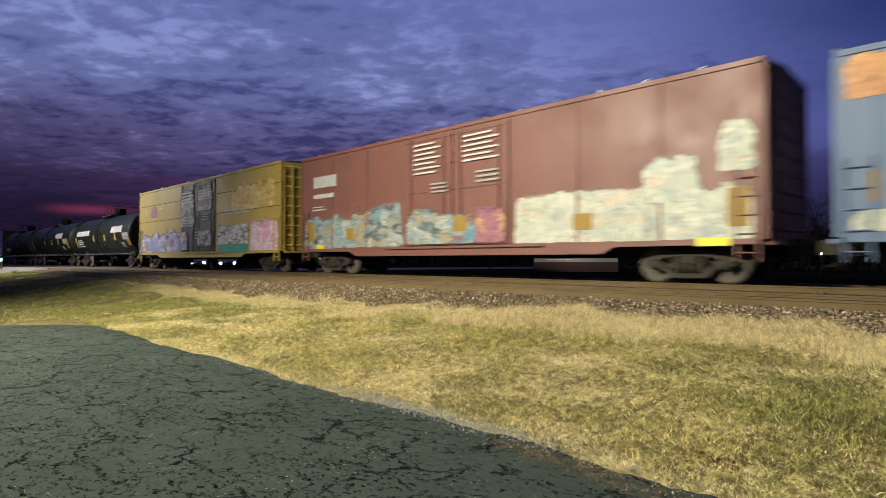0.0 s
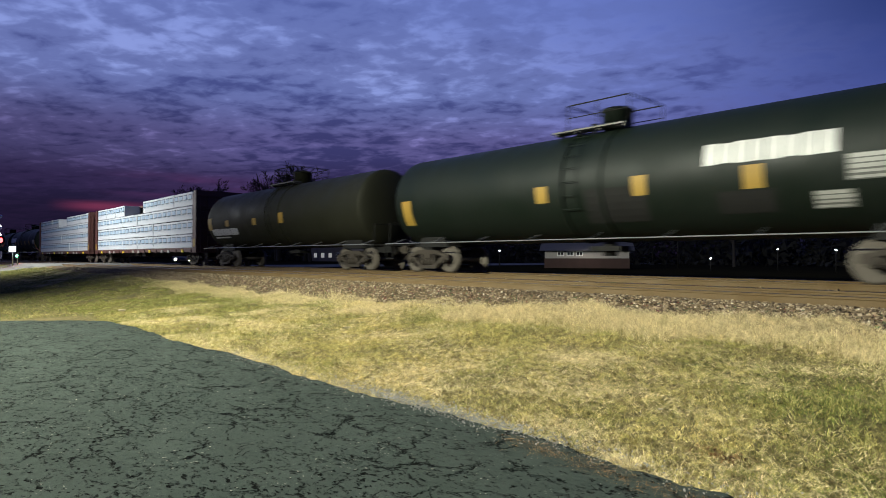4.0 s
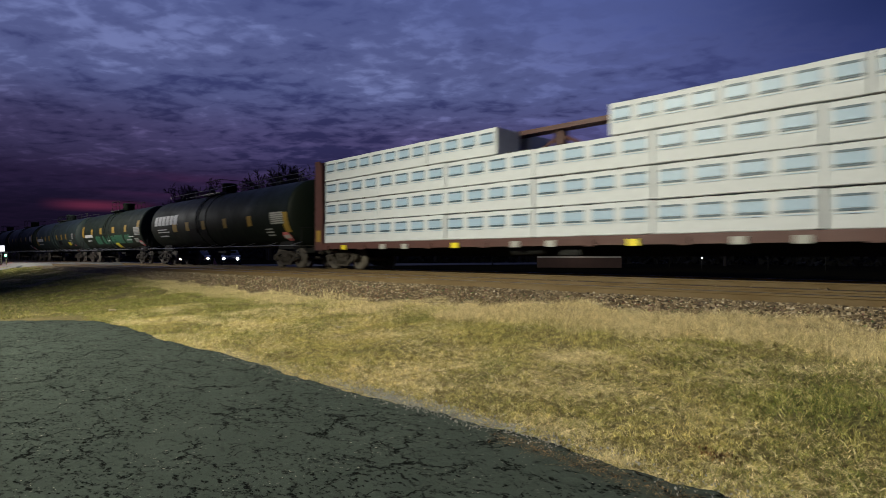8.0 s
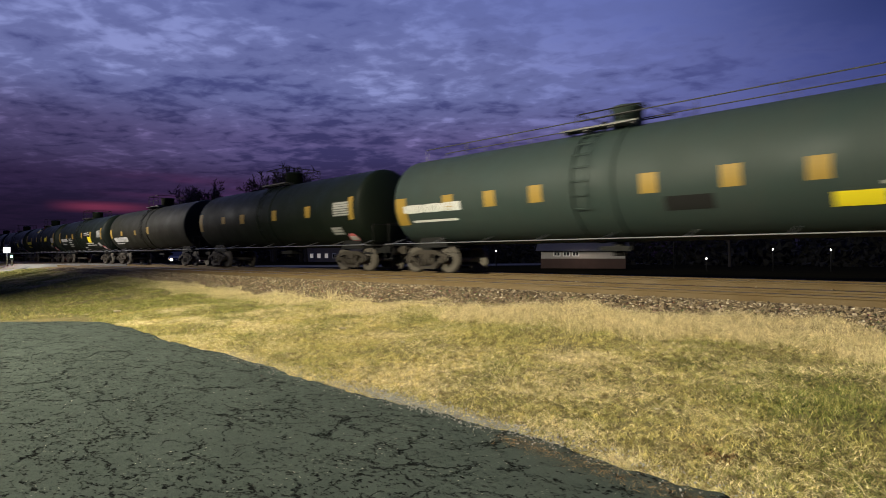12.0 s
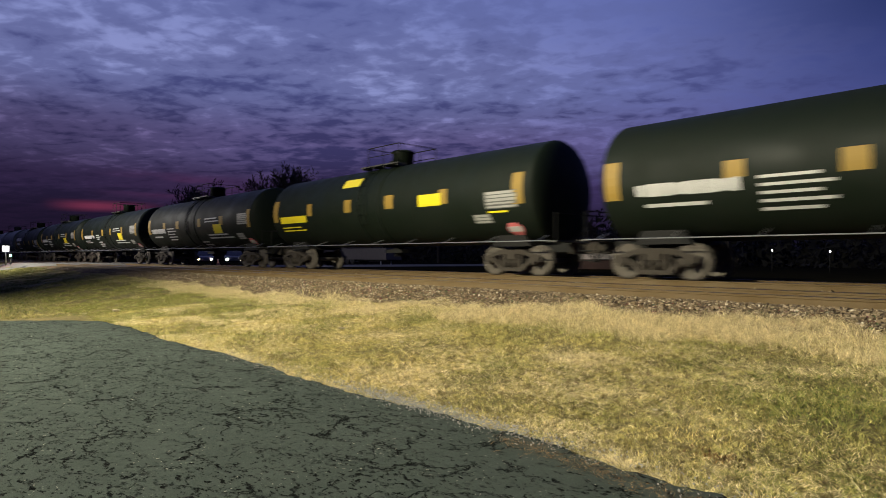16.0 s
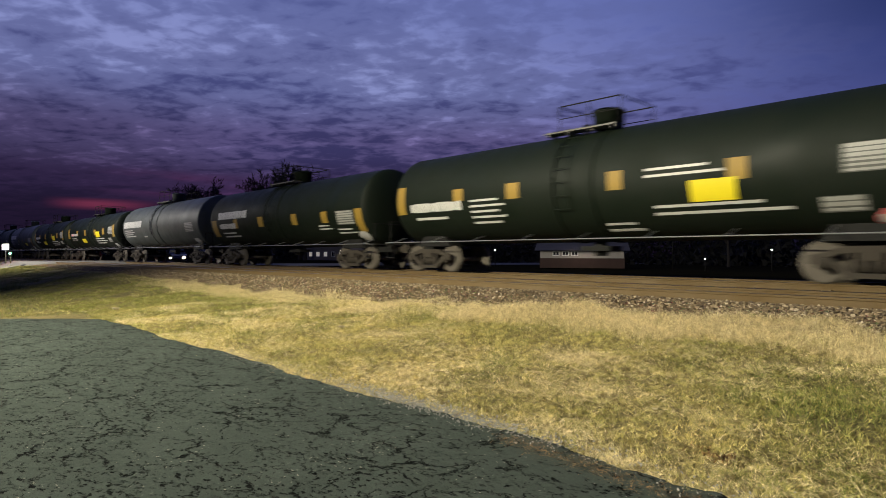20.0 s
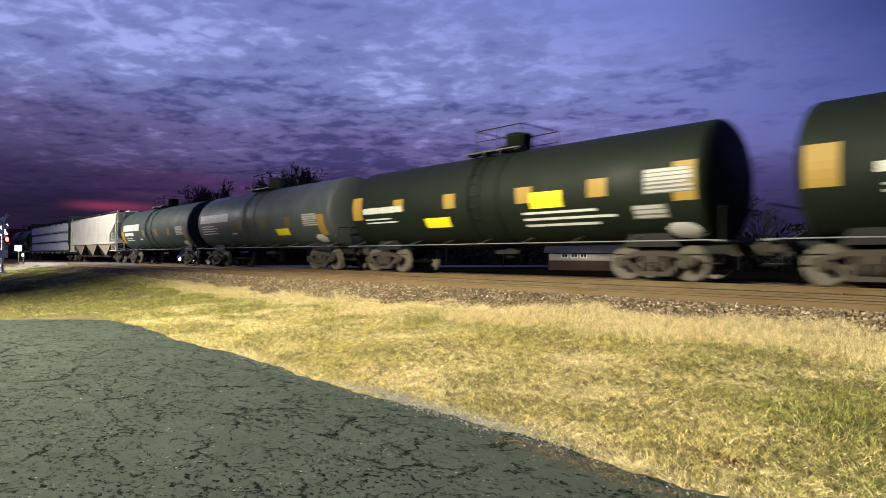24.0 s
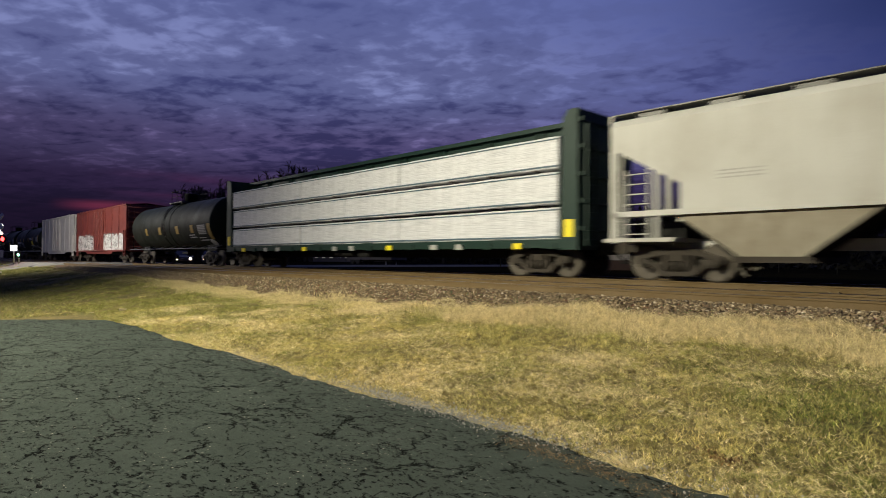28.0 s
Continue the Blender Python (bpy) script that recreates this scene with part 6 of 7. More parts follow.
# rusty needles and straw drifted on the asphalt
n = 1500
x = np.concatenate([-2.9 + 0.22 * rs.randn(n // 3), -2.3 + 0.25 * rs.randn(n // 3), -1.6 + 0.3 * rs.randn(n // 3)])
y = 3.66 + 0.07 * rs.randn(n) - 0.10 * (x + 2.3)
nv, nf = blades(x, y, 0.010 * rs.uniform(0.5, 1.6, n), 0.0012, rs, 6.0)
nv[:, 2] += 0.055
M["needles"] = blade_material("rusty_needles", ((0.13, 0.075, 0.035), (0.24, 0.14, 0.06), (0.36, 0.24, 0.11)), ((0.12, 0.07, 0.03), (0.22, 0.13, 0.055), (0.34, 0.22, 0.10)), 0.5)
tagged(new("needle_litter", np_mesh("needle_litter", nv, nf, (M["needles"],))), "rusty dead needles drifted along the asphalt edge", "litter", "", "stuff")
# a brown drift in the turf
lv, lf = blades(-1.8 + 0.10 * rs.randn(120), 4.5 + 0.05 * rs.randn(120), 0.03 * rs.uniform(0.4, 1.4, 120), 0.006, rs, 1.6)
lv[:, 2] += 0.02
tagged(new("leaf_litter", np_mesh("leaf_litter", lv, lf, (M["needles"],))), "brown dead leaves caught in the turf", "litter", "", "stuff")
M["pale_leaf"] = plain("bleached_leaf", (0.62, 0.55, 0.36), 0.8, grain=0.4)
for lx, ly, turn, size in ((-9.05, 6.15, 20, 0.12), (-6.9, 5.75, 70, 0.07), (-5.25, 4.85, 130, 0.06), (-2.6, 5.15, 10, 0.05), (-17.2, 4.65, 40, 0.20), (-17.5, 4.0, 95, 0.10), (-12.1, 4.65, 160, 0.08)):
    bm = bmesh.new()
    for k in range(4):
        t0, t1 = k / 4, (k + 1) / 4
        row = [bm.verts.new((size * (t - 0.5), w * size * 0.32 * math.sin(math.pi * (0.08 + 0.86 * t)), size * (0.25 * abs(w) + 0.3 * (t - 0.5) ** 2))) for t in (t0, t1) for w in (-1, 0, 1)]
        for a in (0, 1):
            bm.faces.new((row[a], row[a + 1], row[a + 4], row[a + 3]))
    bmesh.ops.remove_doubles(bm, verts=bm.verts, dist=0.0005)
    bmesh.ops.solidify(bm, geom=bm.faces[:], thickness=0.001)
    thing("fallen_leaf", bm, M["pale_leaf"], "bleached curled leaf lying on the turf", "leaf", "fallen leaves on the bank", "", pose(lx, ly, float(ground_height(lx, ly)) + 0.012, 0, 0, turn))
# grit washed along the lot's edge
M["grit"] = plain("pale_grit", (0.36, 0.35, 0.31), 0.9, grain=0.6, scale=40, spec=0.2)
v1, f1 = scatter_stones(1500, lambda r, n: -9 + 11.5 * r.rand(n), lambda r, n: LOT_EDGE + 0.02 + 0.13 * r.randn(n), 0.0045, 7, 0.014)
v2, f2 = scatter_stones(1900, lambda r, n: np.where(r.rand(n) < 0.55, -4.9, -3.7) + 0.55 * r.randn(n), lambda r, n: LOT_EDGE + 0.08 + 0.08 * r.randn(n), 0.0052, 9, 0.02)
v1, f1 = joined(((v1, f1), (v2, f2)))
tagged(new("edge_grit", np_mesh("edge_grit", v1, f1, (M["grit"],))), "pale grit along the asphalt's edge", "gravel", "", "stuff")

# ---- level crossing ----
M["old_road"] = plain("worn_road", (0.17, 0.165, 0.15), 0.95, grain=0.4, scale=6, spec=0.1)
ROAD_X = (-63.0, -52.0)
rxs, rys = np.concatenate([[ROAD_X[0] - 0.5], np.linspace(*ROAD_X, 12), [ROAD_X[1] + 0.5]]), np.concatenate([np.linspace(-80, 3, 12), np.linspace(4, 21, 40), np.linspace(22, 110, 12)])
ROAD_MESH = grid_mesh("road", rxs, rys, lambda X, Y: np.where(np.abs(X - sum(ROAD_X) / 2) > 5.6, ground_height(X, Y) - 0.05, np.maximum(ground_height(X, Y) + 0.03, (RAIL - 0.01) * np.clip((Y - 6.6) / 2.2, 0, 1) * np.clip((21.5 - Y) / 3, 0, 1))), (M["old_road"],))
for v in ROAD_MESH.vertices:
    # the near arm slants away from the lot
    v.co.x += 0.25 * max(0.0, v.co.y - 19.0) - 1.6 * max(0.0, 9.6 - v.co.y)
tagged(new("road", ROAD_MESH), "pale worn asphalt road over the level crossing", "road", "", "structure")

M["sign_white"] = plain("sign_white", (0.75, 0.75, 0.73), 0.4, grain=0.08)
M["red_light"] = glow("red_signal", (1.0, 0.03, 0.03), 14)
M["green_light"] = glow("green_signal", (0.2, 1.0, 0.45), 10)
M["head_light"] = glow("head_light", (1.0, 0.95, 0.85), 90)
M["warm_head_light"] = glow("warm_head_light", (1.0, 0.72, 0.45), 120)
M["tail_light"] = glow("tail_light", (1.0, 0.05, 0.05), 10)
M["window_light"] = glow("window_light", (1.0, 0.92, 0.75), 0.22)
M["lamp_glass"] = glow("lamp_glass", (1.0, 0.92, 0.8), 14)
M["sign_lit"] = glow("sign_lit", (0.95, 0.97, 1.0), 0.9)
M["siding"] = plain("white_siding", (0.30, 0.28, 0.26), 0.6, grain=0.15)
M["dark_siding"] = plain("dark_siding", (0.10, 0.09, 0.085), 0.7, grain=0.3)
M["brick"] = plain("brown_brick", (0.045, 0.022, 0.016), 0.8, grain=0.4)
M["shingle"] = plain("dark_shingle", (0.05, 0.048, 0.05), 0.85, grain=0.4)
M["glass"] = plain("dark_glass", (0.02, 0.022, 0.026), 0.08, grain=0.02)
M["rubber"] = plain("tyre_rubber", (0.02, 0.02, 0.02), 0.8)
M["car_grey"] = plain("car_paint_grey", (0.10, 0.10, 0.11), 0.3, 0.3, 0.05)
M["car_dark"] = plain("car_paint_dark", (0.03, 0.032, 0.04), 0.3, 0.3, 0.05)
M["cabinet"] = plain("shadow_block_paint", (0.03, 0.035, 0.03), 0.5, grain=0.2)
M["bark"] = plain("bare_bark", (0.020, 0.016, 0.013), 0.9, grain=0.5, scale=4)
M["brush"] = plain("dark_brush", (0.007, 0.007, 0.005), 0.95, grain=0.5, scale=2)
M["pink_sign"] = plain("faded_red_sign", (0.62, 0.30, 0.27), 0.5)


def crossing_signal(x, y, z, turn):
    s = empty("crossing_signal", "white crossbuck signal with flashing red lamps beside the road", "crossing signal", "", pose(x, y, z, 0, 0, turn))
    bm = bmesh.new()
    rod(bm, (0, 0, 0), (0, 0, 3.35), 0.06, 12)
    lathe(bm, ((0.0, 0.2), (0.06, 0.2), (0.12, 0.09)), "z", 12)
    part("post", bm, M["sign_white"], s)
    for a in (-45, 45):
        bm = bmesh.new()
        box(bm, -0.6, 0.6, -0.015, 0.015, -0.115, 0.115)
        soften(bm, 0.004, 1)
        part("crossbuck_board", bm, M["sign_white"], s, "", pose(0, -0.09 - (0.02 if a > 0 else 0), 3.05, 0, a, 0))
    bm = bmesh.new()
    box(bm, -0.2, 0.2, -0.10, -0.08, 2.3, 2.55)
    part("track_plate", bm, M["sign_white"], s)
    bm = bmesh.new()
    box(bm, -0.45, 0.45, -0.05, 0.05, 1.97, 2.03)
    part("lamp_arm", bm, M["black_iron"], s)
    for k in (-1, 1):
        bm = bmesh.new()
        lathe(bm, ((-0.10, 0.26), (-0.08, 0.27), (-0.06, 0.26), (0.0, 0.12), (0.1, 0.1)), "y", 18)
        bmesh.ops.translate(bm, verts=bm.verts, vec=(k * 0.42, 0, 2.0))
        h = part("lamp_hood", bm, M["black_iron"], s)
        bm = bmesh.new()
        lathe(bm, ((-0.125, 0.05), (-0.12, 0.12), (-0.10, 0.14)), "y", 16)
        bmesh.ops.translate(bm, verts=bm.verts, vec=(k * 0.42, 0, 2.0))
        part("lens", bm, M["red_light"], h, "glowing red lens")
    bm = bmesh.new()
    box(bm, -0.22, 0.22, -0.16, 0.16, 0.9, 1.35)
    soften(bm, 0.02, 1)
    part("control_box", bm, M["sign_white"], s)
    return s


crossing_signal(-43.9, 5.08, 0.45, 35)
crossing_signal(-61.0, 7.0, 0.55, 215)


def sign_post(name, label, x, y, z0, z1, w, h, mat, turn, category="sign"):
    s = empty(name, label, category, "", pose(x, y, z0, 0, 0, turn))
    bm = bmesh.new()
    rod(bm, (0, 0.03, 0), (0, 0.03, z1 - z0), 0.035, 8)
    part("post", bm, M["galvanised"], s)
    bm = bmesh.new()
    box(bm, -w / 2, w / 2, -0.02, 0.02, z1 - z0 - h, z1 - z0)
    soften(bm, 0.01, 1)
    part("panel", bm, mat, s)
    return s


sign_post("lit_sign", "small lit white sign on a post by the crossing", -54.05, 7.2, 0.8, 2.25, 0.55, 0.42, M["sign_lit"], 40)
g = sign_post("track_signal", "green signal lamp on a short post", -53.5, 7.42, 0.85, 1.75, 0.3, 0.45, M["black_iron"], 40, "signal")
bm = bmesh.new()
lathe(bm, ((-0.06, 0.05), (-0.05, 0.09), (-0.021, 0.10)), "y", 14)
part("lens", bm, M["green_light"], g, "glowing green lens", pose(0, 0, 0.68))
# a small faded triangular marker beyond the train
g = empty("track_marker", "small faded red triangular marker on a stake", "marker", "", pose(-43.5, 18.6, 0.70, 0, 0, 40))
bm = bmesh.new()
rod(bm, (0, 0.02, 0), (0, 0.02, 0.62), 0.02, 6)
part("stake", bm, M["galvanised"], g)
bm = bmesh.new()
prism(bm, ((-0.14, 0.12), (0.2, 0.12), (-0.06, 0.62)), -0.012, 0.012)
part("panel", bm, M["pink_sign"], g)


# ---- waiting cars ----
def road_car(x, y, z, turn, mat, light, label):
    """A sedan facing +x of its own; lights on."""
    c = empty("car", label, "car", "cars waiting at the crossing", pose(x, y, z, 0, 0, turn))
    bm = bmesh.new()
    prism(bm, ((-2.2, 0.35), (-2.25, 0.75), (-2.1, 0.95), (-1.2, 1.0), (1.0, 0.98), (1.95, 0.82), (2.2, 0.6), (2.2, 0.32), (1.0, 0.25), (-1.0, 0.25)), -0.88, 0.88)
    soften(bm, 0.09, 2)
    body = part("body", bm, mat, c)
    bm = bmesh.new()
    a = [bm.verts.new(p) for p in ((-1.75, -0.8, 0.98), (1.05, -0.8, 0.98), (1.05, 0.8, 0.98), (-1.75, 0.8, 0.98))]
    b = [bm.verts.new(p) for p in ((-1.0, -0.62, 1.45), (0.25, -0.62, 1.45), (0.25, 0.62, 1.45), (-1.0, 0.62, 1.45))]
    for i in range(4):
        bm.faces.new((a[i], a[(i + 1) % 4], b[(i + 1) % 4], b[i]))
    bm.faces.new(b), bm.faces.new(a[::-1])
    soften(bm, 0.05, 2)
    part("glasshouse", bm, M["glass"], c)
    bm = bmesh.new()
    box(bm, -1.0, 0.25, -0.62, 0.62, 1.45, 1.47)
    part("roof", bm, mat, c)
    for sx in (-1.35, 1.35):
        for sy in (-0.82, 0.82):
            bm = bmesh.new()
            lathe(bm, ((sy - 0.1, 0.2), (sy - 0.1, 0.3), (sy - 0.06, 0.33), (sy + 0.06, 0.33), (sy + 0.1, 0.3), (sy + 0.1, 0.2)), "y", 20)
            w = part("tyre", bm, M["rubber"], c, "", pose(sx, 0, 0.33))
            bm = bmesh.new()
            lathe(bm, ((sy - 0.105, 0.05), (sy - 0.105, 0.2), (sy + 0.105, 0.2), (sy + 0.105, 0.05)), "y", 14)
            part("rim", bm, M["galvanised"], w)
    for sy in (-0.62, 0.62):
        bm = bmesh.new()
        lathe(bm, ((2.12, 0.12), (2.21, 0.11), (2.23, 0.03)), "x", 14)
        part("headlight", bm, light, c, "glowing headlight", pose(0, sy, 0.62))
        bm = bmesh.new()
        box(bm, -2.27, -2.2, sy - 0.15, sy + 0.15, 0.68, 0.84)
        part("taillight", bm, M["tail_light"], c, "red taillight")
    bm = bmesh.new()
    box(bm, 2.15, 2.24, -0.8, 0.8, 0.34, 0.46)
    part("bumper", bm, M["black_iron"], c)
    return c


road_car(-57.0, 26.0, 0.60, -25, M["car_dark"], M["head_light"], "dark sedan waiting with bright white headlights on")
road_car(-62.5, 22.5, 0.60, -20, M["car_dark"], M["warm_head_light"], "dark sedan stopped with its warm headlights on")
road_car(-63.5, 25.7, 0.60, -22, M["car_grey"], M["warm_head_light"], "grey sedan waiting with its warm headlights on")


# ---- houses and yards beyond the track ----
def house(x0, x1, y, wall, roof, z0, eave, ridge, depth, label, windows, foot=None, lit=(), at=None):
    h = empty("house", label, "house", "", at or pose(0, 0, 0))
    bm = bmesh.new()
    base = z0 if not foot else z0 + 0.55
    box(bm, x0, x1, y, y + depth, base, eave)
    part("wall", bm, wall, h)
    if foot:
        bm = bmesh.new()
        box(bm, x0 - 0.03, x1 + 0.03, y - 0.03, y + depth, z0 - 0.2, base)
        part("foundation", bm, foot, h)
    bm = bmesh.new()
    for k in range(int((eave - base) / 0.2)):
        box(bm, x0, x1, y - 0.014, y + 0.002, base + 0.2 * k, base + 0.2 * k + 0.17)
    part("siding", bm, wall, h)
    bm = bmesh.new()
    m = y + depth / 2
    v = [bm.verts.new(p) for p in ((x0 - 0.4, y - 0.4, eave - 0.05), (x1 + 0.4, y - 0.4, eave - 0.05), (x1 + 0.4, m, ridge), (x0 - 0.4, m, ridge), (x1 + 0.4, y + depth + 0.4, eave - 0.05), (x0 - 0.4, y + depth + 0.4, eave - 0.05))]
    for f in ((0, 1, 2, 3), (3, 2, 4, 5), (0, 3, 5), (1, 4, 2), (0, 5, 4, 1)):
        bm.faces.new([v[i] for i in f])
    part("roof", bm, roof, h)
    for k, (a, b, za, zb) in enumerate(windows):
        bm = bmesh.new()
        for p in ((a - 0.06, a, za - 0.06, zb + 0.06), (b, b + 0.06, za - 0.06, zb + 0.06), (a, b, za - 0.06, za), (a, b, zb, zb + 0.06), ((a + b) / 2 - 0.02, (a + b) / 2 + 0.02, za, zb)):
            box(bm, p[0], p[1], y - 0.05, y - 0.015, p[2], p[3])
        fr = part("window", bm, M["sign_white"], h)
        bm = bmesh.new()
        box(bm, a, b, y - 0.03, y - 0.016, za, zb)
        part("pane", bm, M["window_light"] if k in lit else M["glass"], fr)
    return h


house(-6.2, 0.0, 0.0, M["siding"], M["shingle"], 0.80, 1.98, 2.7, 5.0, "low white clapboard house on a brown brick foundation", ((-5.2, -4.8, 1.58, 1.84), (-4.5, -4.1, 1.58, 1.84), (-3.8, -3.4, 1.58, 1.84)), M["brick"], (), pose(-22.9, 40.6, 0, 0, 0, 33))
house(-104.0, -90.0, 62.0, M["dark_siding"], M["shingle"], 0.55, 3.8, 6.2, 9, "dark low house with a row of lit windows", tuple((-102.5 + 2.6 * k, -101.4 + 2.6 * k, 1.3, 2.1) for k in range(5)), None, (0, 1, 2, 4))
house(2.0, 12.0, 46.0, M["dark_siding"], M["shingle"], 0.55, 3.6, 6.4, 8, "dark frame house behind the track", ((4.0, 4.9, 1.5, 2.6), (8.0, 8.9, 1.5, 2.6)))


def box_trailer(x0, x1, y):
    c = empty("box_trailer", "grey box trailer parked beyond the track", "trailer")
    bm = bmesh.new()
    box(bm, x0, x1, y, y + 2.4, 1.15, 2.55)
    soften(bm, 0.05, 1)
    part("body", bm, M["dark_siding"], c)
    bm = bmesh.new()
    box(bm, x0 + 0.2, x1 - 0.2, y + 0.5, y + 1.9, 0.95, 1.15)
    part("chassis", bm, M["black_iron"], c)
    for xx in (x0 + 1.2, x0 + 2.4):
        for yy in (0.15, 2.25):
            bm = bmesh.new()
            lathe(bm, ((y + yy - 0.12, 0.25), (y + yy - 0.12, 0.46), (y + yy + 0.12, 0.46), (y + yy + 0.12, 0.25)), "y", 18)
            part("tyre", bm, M["rubber"], c, "", pose(xx, 0, 1.02))
    bm = bmesh.new()
    for yy in (0.4, 2.0):
        box(bm, x1 - 1.6, x1 - 1.45, y + yy - 0.06, y + yy + 0.06, 0.55, 0.95)
    part("landing_leg", bm, M["galvanised"], c)


box_trailer(-66.5, -57.0, 45.0)
# added lamp without a fixture, warms and brightens the low white house
lamp("house_fill", "POINT", pose(-25.0, 38.0, 2.3), 30, (1.0, 0.80, 0.66), 0.08)


def yard_light(x, y, z0, z1, size=0.055, label="white yard light on a thin pole"):
    c = empty("yard_light", label, "yard light", "yard lights beyond the track", pose(x, y, z0))
    bm = bmesh.new()
    rod(bm, (0, 0, 0), (0, 0, z1 - z0), 0.05, 8, 0.035)
    part("pole", bm, M["black_iron"], c)
    bm = bmesh.new()
    lathe(bm, ((-size, 0.02), (-size * 0.7, size * 0.75), (0, size), (size * 0.7, size * 0.75), (size, 0.02)), "z", 12)
    part("globe", bm, M["lamp_glass"], c, "glowing globe", pose(0, 0, z1 - z0 + size))


for x, y, z in ((-36.0, 41.0, 1.95), (-10.5, 44.0, 1.85), (-14.5, 46.0, 1.95), (-17.5, 42.0, 1.3), (-77.0, 52.0, 2.2)):
    yard_light(x, y, 0.5, z)


M["orange_glass"] = glow("orange_glass", (1.0, 0.32, 0.05), 3.5)
c = empty("yard_light", "orange yard light on a tall pole", "yard light", "yard lights beyond the track", pose(-22.2, 47.0, 0.5))
bm = bmesh.new()
rod(bm, (0, 0, 0), (0, 0, 4.0), 0.06, 8, 0.04)
part("pole", bm, M["black_iron"], c)
bm = bmesh.new()
lathe(bm, ((-0.18, 0.03), (-0.12, 0.14), (0, 0.19), (0.12, 0.14), (0.18, 0.03)), "z", 12)
part("globe", bm, M["orange_glass"], c, "glowing orange globe", pose(0, 0, 4.15))

# ---- lamp posts ----
def lamp_post(at, reach, label):
    x, y, z = at
    c = empty("street_lamp", label, "street lamp", "", pose(x, y, 0))
    bm = bmesh.new()
    lathe(bm, ((0.0, 0.22), (0.5, 0.2), (0.52, 0.10), (z - 0.1, 0.06), (z + 0.05, 0.06)), "z", 14)
    bmesh.ops.translate(bm, verts=bm.verts, vec=(reach[0], reach[1], 0))
    part("pole", bm, M["galvanised"], c)
    bm = bmesh.new()
    rod(bm, (reach[0], reach[1], z - 0.05), (0, 0, z + 0.12), 0.04, 8)
    part("arm", bm, M["galvanised"], c)
    bm = bmesh.new()
    box(bm, -0.3, 0.3, -0.17, 0.17, z + 0.02, z + 0.16)
    soften(bm, 0.04, 2)
    h = part("lamp_head", bm, M["galvanised"], c)
    bm = bmesh.new()
    box(bm, -0.22, 0.22, -0.12, 0.12, z + 0.004, z + 0.02)
    part("diffuser", bm, M["lamp_glass"], h, "glowing diffuser")


lamp_post(LOT_LAMP, (-0.6, -1.5), "grey parking-lot lamp post behind the lot")
lamp_post(CROSS_LAMP, (-1.6, -0.6), "grey street lamp post beside the crossing road")

# an unseen block beside the lot, added to cast a shadow on the grass
g = empty("shadow_block", "unseen long dark block added to shade the grass", "utility cabinet", "", pose(-31.1, 2.55, -0.02, 0, 0, 3))
bm = bmesh.new()
box(bm, -2.0, 2.0, -0.5, 0.5, 0.1, 2.6)
soften(bm, 0.03, 2)
part("body", bm, M["cabinet"], g)
bm = bmesh.new()
box(bm, -2.1, 2.1, -0.6, 0.6, -0.1, 0.1)
part("plinth", bm, M["old_road"], g)
for k in (-1, 1):
    bm = bmesh.new()
    box(bm, min(k * 0.03, k * 1.9), max(k * 0.03, k * 1.9), 0.5, 0.53, 0.16, 2.5)
    part("door", bm, M["cabinet"], g)


# ---- bare trees ----
def tree_arrays(seed, height, levels=5, twig=0.026):
    """Tapered tubes for trunk and branches: two (verts, quads) sets."""
    rnd = random.Random(seed)
    out = {0: ([], []), 1: ([], [])}

    def tube(which, p, q, r0, r1, k):
        vs, fs = out[which]
        d = (q - p).normalized()
        a = d.orthogonal().normalized()
        b = d.cross(a)
        s = len(vs)
        for c, r in ((p, r0), (q, r1)):
            for i in range(k):
                t = 6.2832 * i / k
                vs.append(tuple(c + (a * math.cos(t) + b * math.sin(t)) * r))
        for i in range(k):
            fs.append((s + i, s + (i + 1) % k, s + k + (i + 1) % k, s + k + i))

    def grow(p, d, length, r, lev):
        steps = 3 if lev < 2 else 2
        for j in range(steps):
            d2 = (d + Vector((rnd.uniform(-1, 1), rnd.uniform(-1, 1), rnd.uniform(-0.4, 0.7))) * (0.10 if lev == 0 else 0.22)).normalized()
            q = p + d2 * length / steps
            r1 = r * (0.86 if j < steps - 1 else 0.7)
            tube(0 if lev == 0 else 1, p, q, r, r1, 7 if lev == 0 else 4 if lev < 3 else 3)
            p, d, r = q, d2, r1
            if lev < levels and (lev > 0 or j > 0):
                for _ in range(2 if lev < levels - 1 else 3):
                    ang = rnd.uniform(0, 6.283)
                    side = d.orthogonal().normalized()
                    side.rotate(Matrix.Rotation(ang, 3, d))
                    nd = (d * rnd.uniform(0.5, 1.0) + side * rnd.uniform(0.5, 1.0) + Vector((0, 0, 0.25))).normalized()
                    grow(p, nd, length * rnd.uniform(0.5, 0.72), max(r * 0.55, twig), lev + 1)

    grow(Vector((0, 0, 0)), Vector((0, 0, 1)), height * 0.42, height * 0.022, 0)
    return [(np.array(v), np.array(f)) for v, f in (out[0], out[1])]


TREES = []
for seed, h in ((3, 15.0), (7, 13.0), (12, 16.0)):
    (tv, tf), (cv, cf) = tree_arrays(seed, h, 5, 0.042)
    TREES.append((np_mesh("trunk", tv, tf, (M["bark"],), True), np_mesh("crown", cv, cf, (M["bark"],)), h, *tree_arrays(seed, h, 4)))


def bare_tree(x, y, z, k, scale, turn):
    tr, cr, h, _, _ = TREES[k]
    t = empty("tree", "leafless dark tree with fine spreading branches", "tree", "bare trees beyond the track", pose(x, y, z, 0, 0, turn))
    t.scale = (scale,) * 3
    part("trunk", tr, None, t), part("crown", cr, None, t)


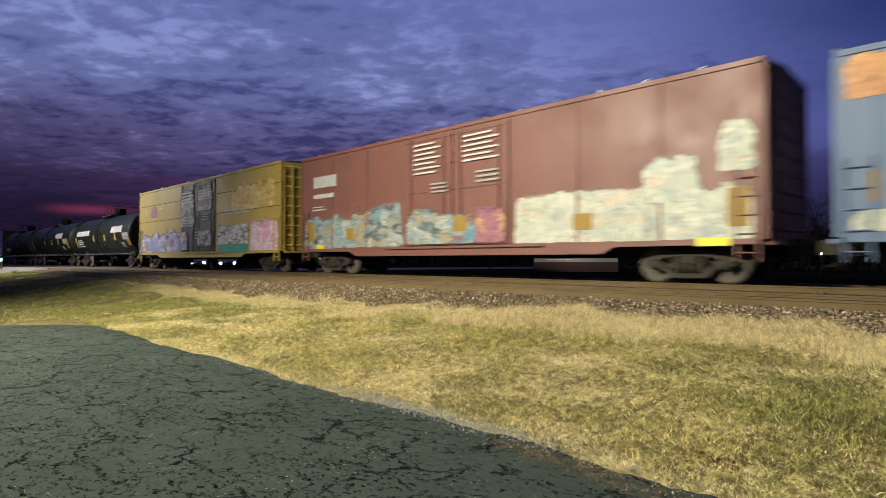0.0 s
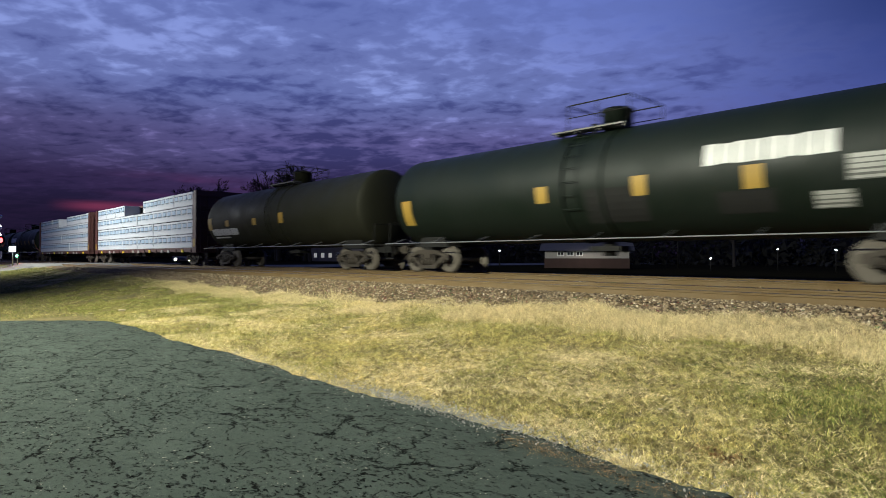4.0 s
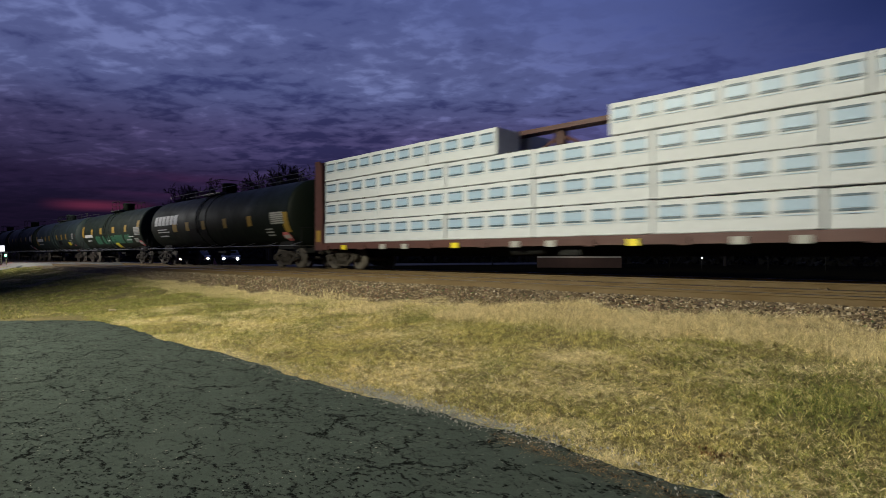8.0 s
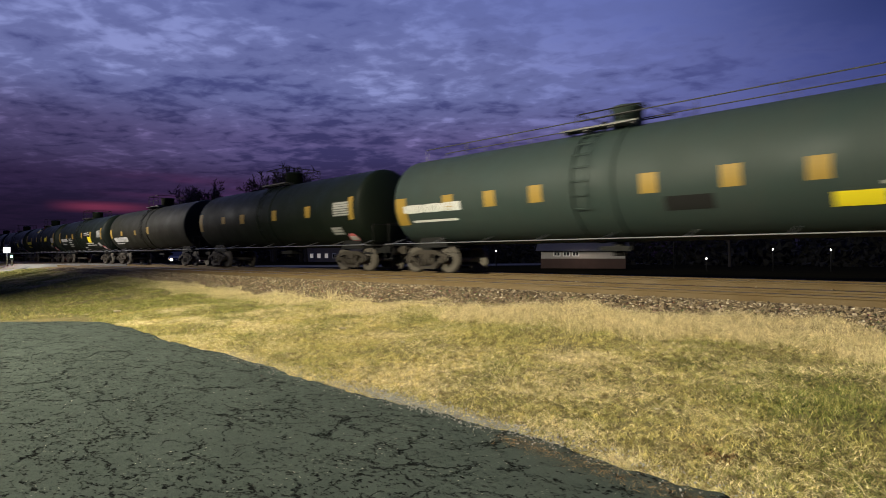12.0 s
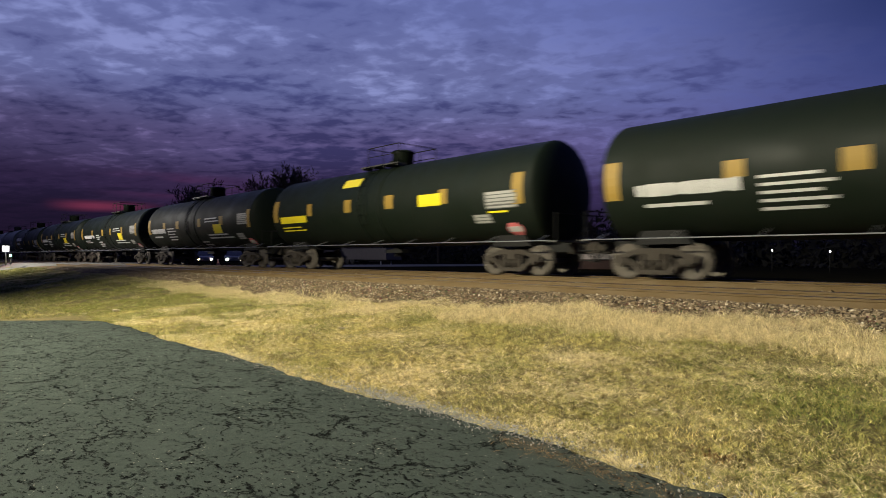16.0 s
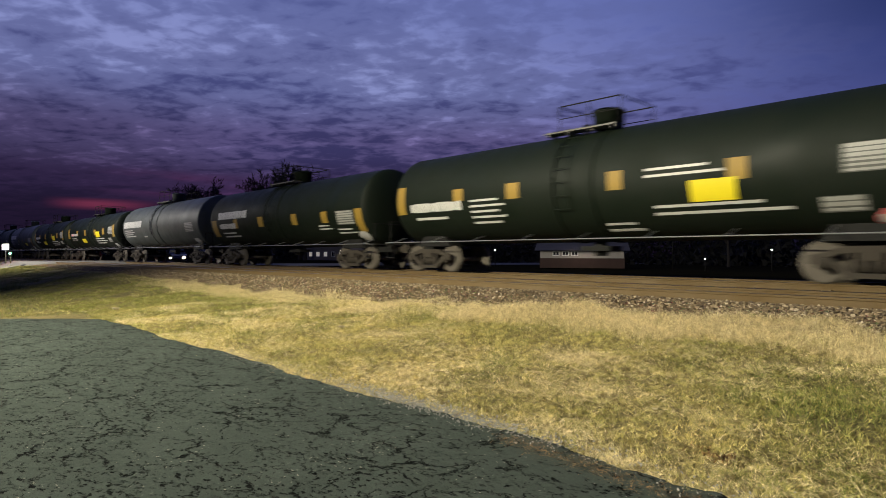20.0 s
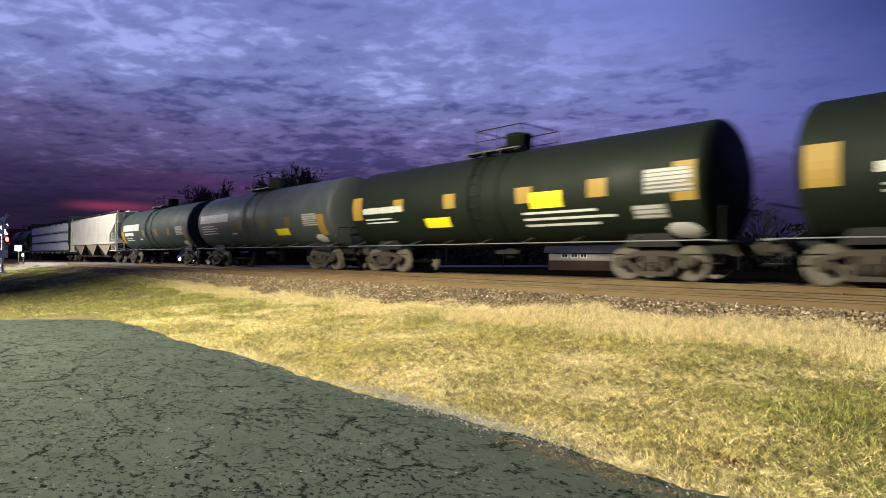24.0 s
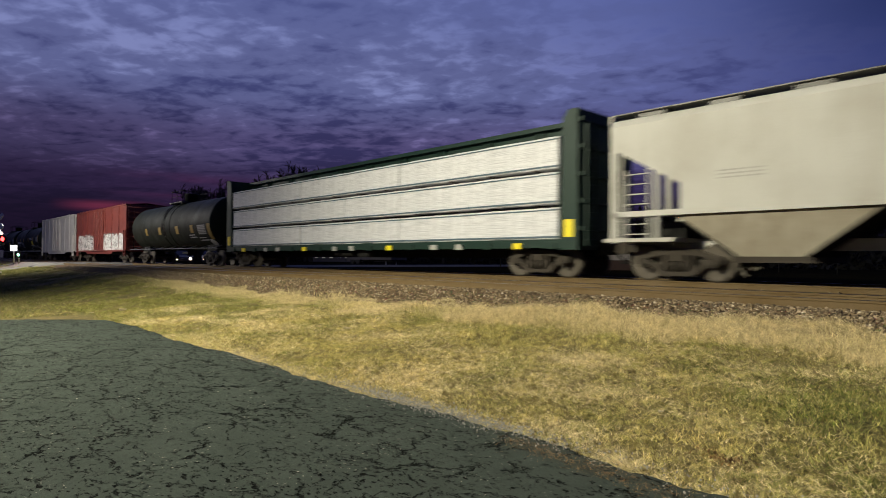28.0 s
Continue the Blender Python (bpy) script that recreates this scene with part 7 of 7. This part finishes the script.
for x, y, k, s, a in ((-158, 62, 0, 1.45, 10), (-149, 61, 2, 1.36, 80), (-118, 62, 0, 1.25, 20), (-113, 60, 2, 1.38, 200), (-106, 62, 0, 1.34, 140), (-99, 59, 1, 1.40, 30), (-102, 63, 2, 1.25, 75), (-70, 66, 1, 1.05, 300), (-178, 64, 2, 1.0, 250), (-210, 60, 0, 1.0, 33), (-250, 64, 1, 1.1, 70), (-40, 62, 1, 0.62, 0), (-22, 58, 0, 0.5, 120), (-6, 60, 2, 0.45, 210), (8, 60, 1, 0.52, 100), (20, 62, 0, 0.5, 10), (34, 60, 2, 0.55, 55)):
    bare_tree(x, y, 0.5, k, s, a)

# far woods behind, one mass
rs = np.random.RandomState(21)
sets = []
for i in range(70):
    k = i % 3
    for v, f in TREES[k][3:]:
        a, s = rs.rand() * 6.283, rs.uniform(0.55, 0.85)
        p = np.array((-330 + 420 * (i + rs.rand()) / 70, 78 + rs.uniform(-6, 10), 0.4))
        c, q = math.cos(a), math.sin(a)
        sets.append((np.stack([v[:, 0] * c - v[:, 1] * q, v[:, 0] * q + v[:, 1] * c, v[:, 2]], -1) * s + p, f))
wv, wf = joined(sets)
tagged(new("far_woods", np_mesh("far_woods", wv, wf, (M["bark"],))), "dark leafless woods along the horizon", "woods", "", "stuff")
n = 150000
x, y = rs.uniform(-420, 130, n), rs.uniform(66, 90, n)
top = 4.8 + 1.6 * np.sin(x * 0.11) + 1.2 * np.sin(x * 0.31 + 1) + 0.8 * np.sin(x * 0.83)
z = 0.3 + top * rs.rand(n) ** 1.4
d = rs.randn(n, 3, 3) * 0.30
bv = (np.stack([x, y, z], -1)[:, None] + d).reshape(-1, 3)
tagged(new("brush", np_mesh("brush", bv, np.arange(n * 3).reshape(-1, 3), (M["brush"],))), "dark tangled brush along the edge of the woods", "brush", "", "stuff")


# ---- what moves ----
def motions():
    for car, tc in CARS:
        walk(car, [(t, pose(SIDE_X - SPEED * (tc - t), TRAIN_TRACK, RAIL)) for t in (0, 7, 14, 21, 28)])
    # every wheel pair rolls alike in its bogie
    first = WHEELSETS[0]
    turn = math.degrees(SPEED / WHEEL_R)
    walk(first, [(k / FPS, pose(0, 0, WHEEL_R, 0, 0, 0) @ Matrix.Rotation(radians(turn * k / FPS), 4, "Y")) for k in range(28 * FPS + 1)])
    act, slot = first.animation_data.action, first.animation_data.action_slot
    for w in WHEELSETS[1:]:
        w.rotation_mode = "QUATERNION"
        w.animation_data_create()
        w.animation_data.action, w.animation_data.action_slot = act, slot


motions()
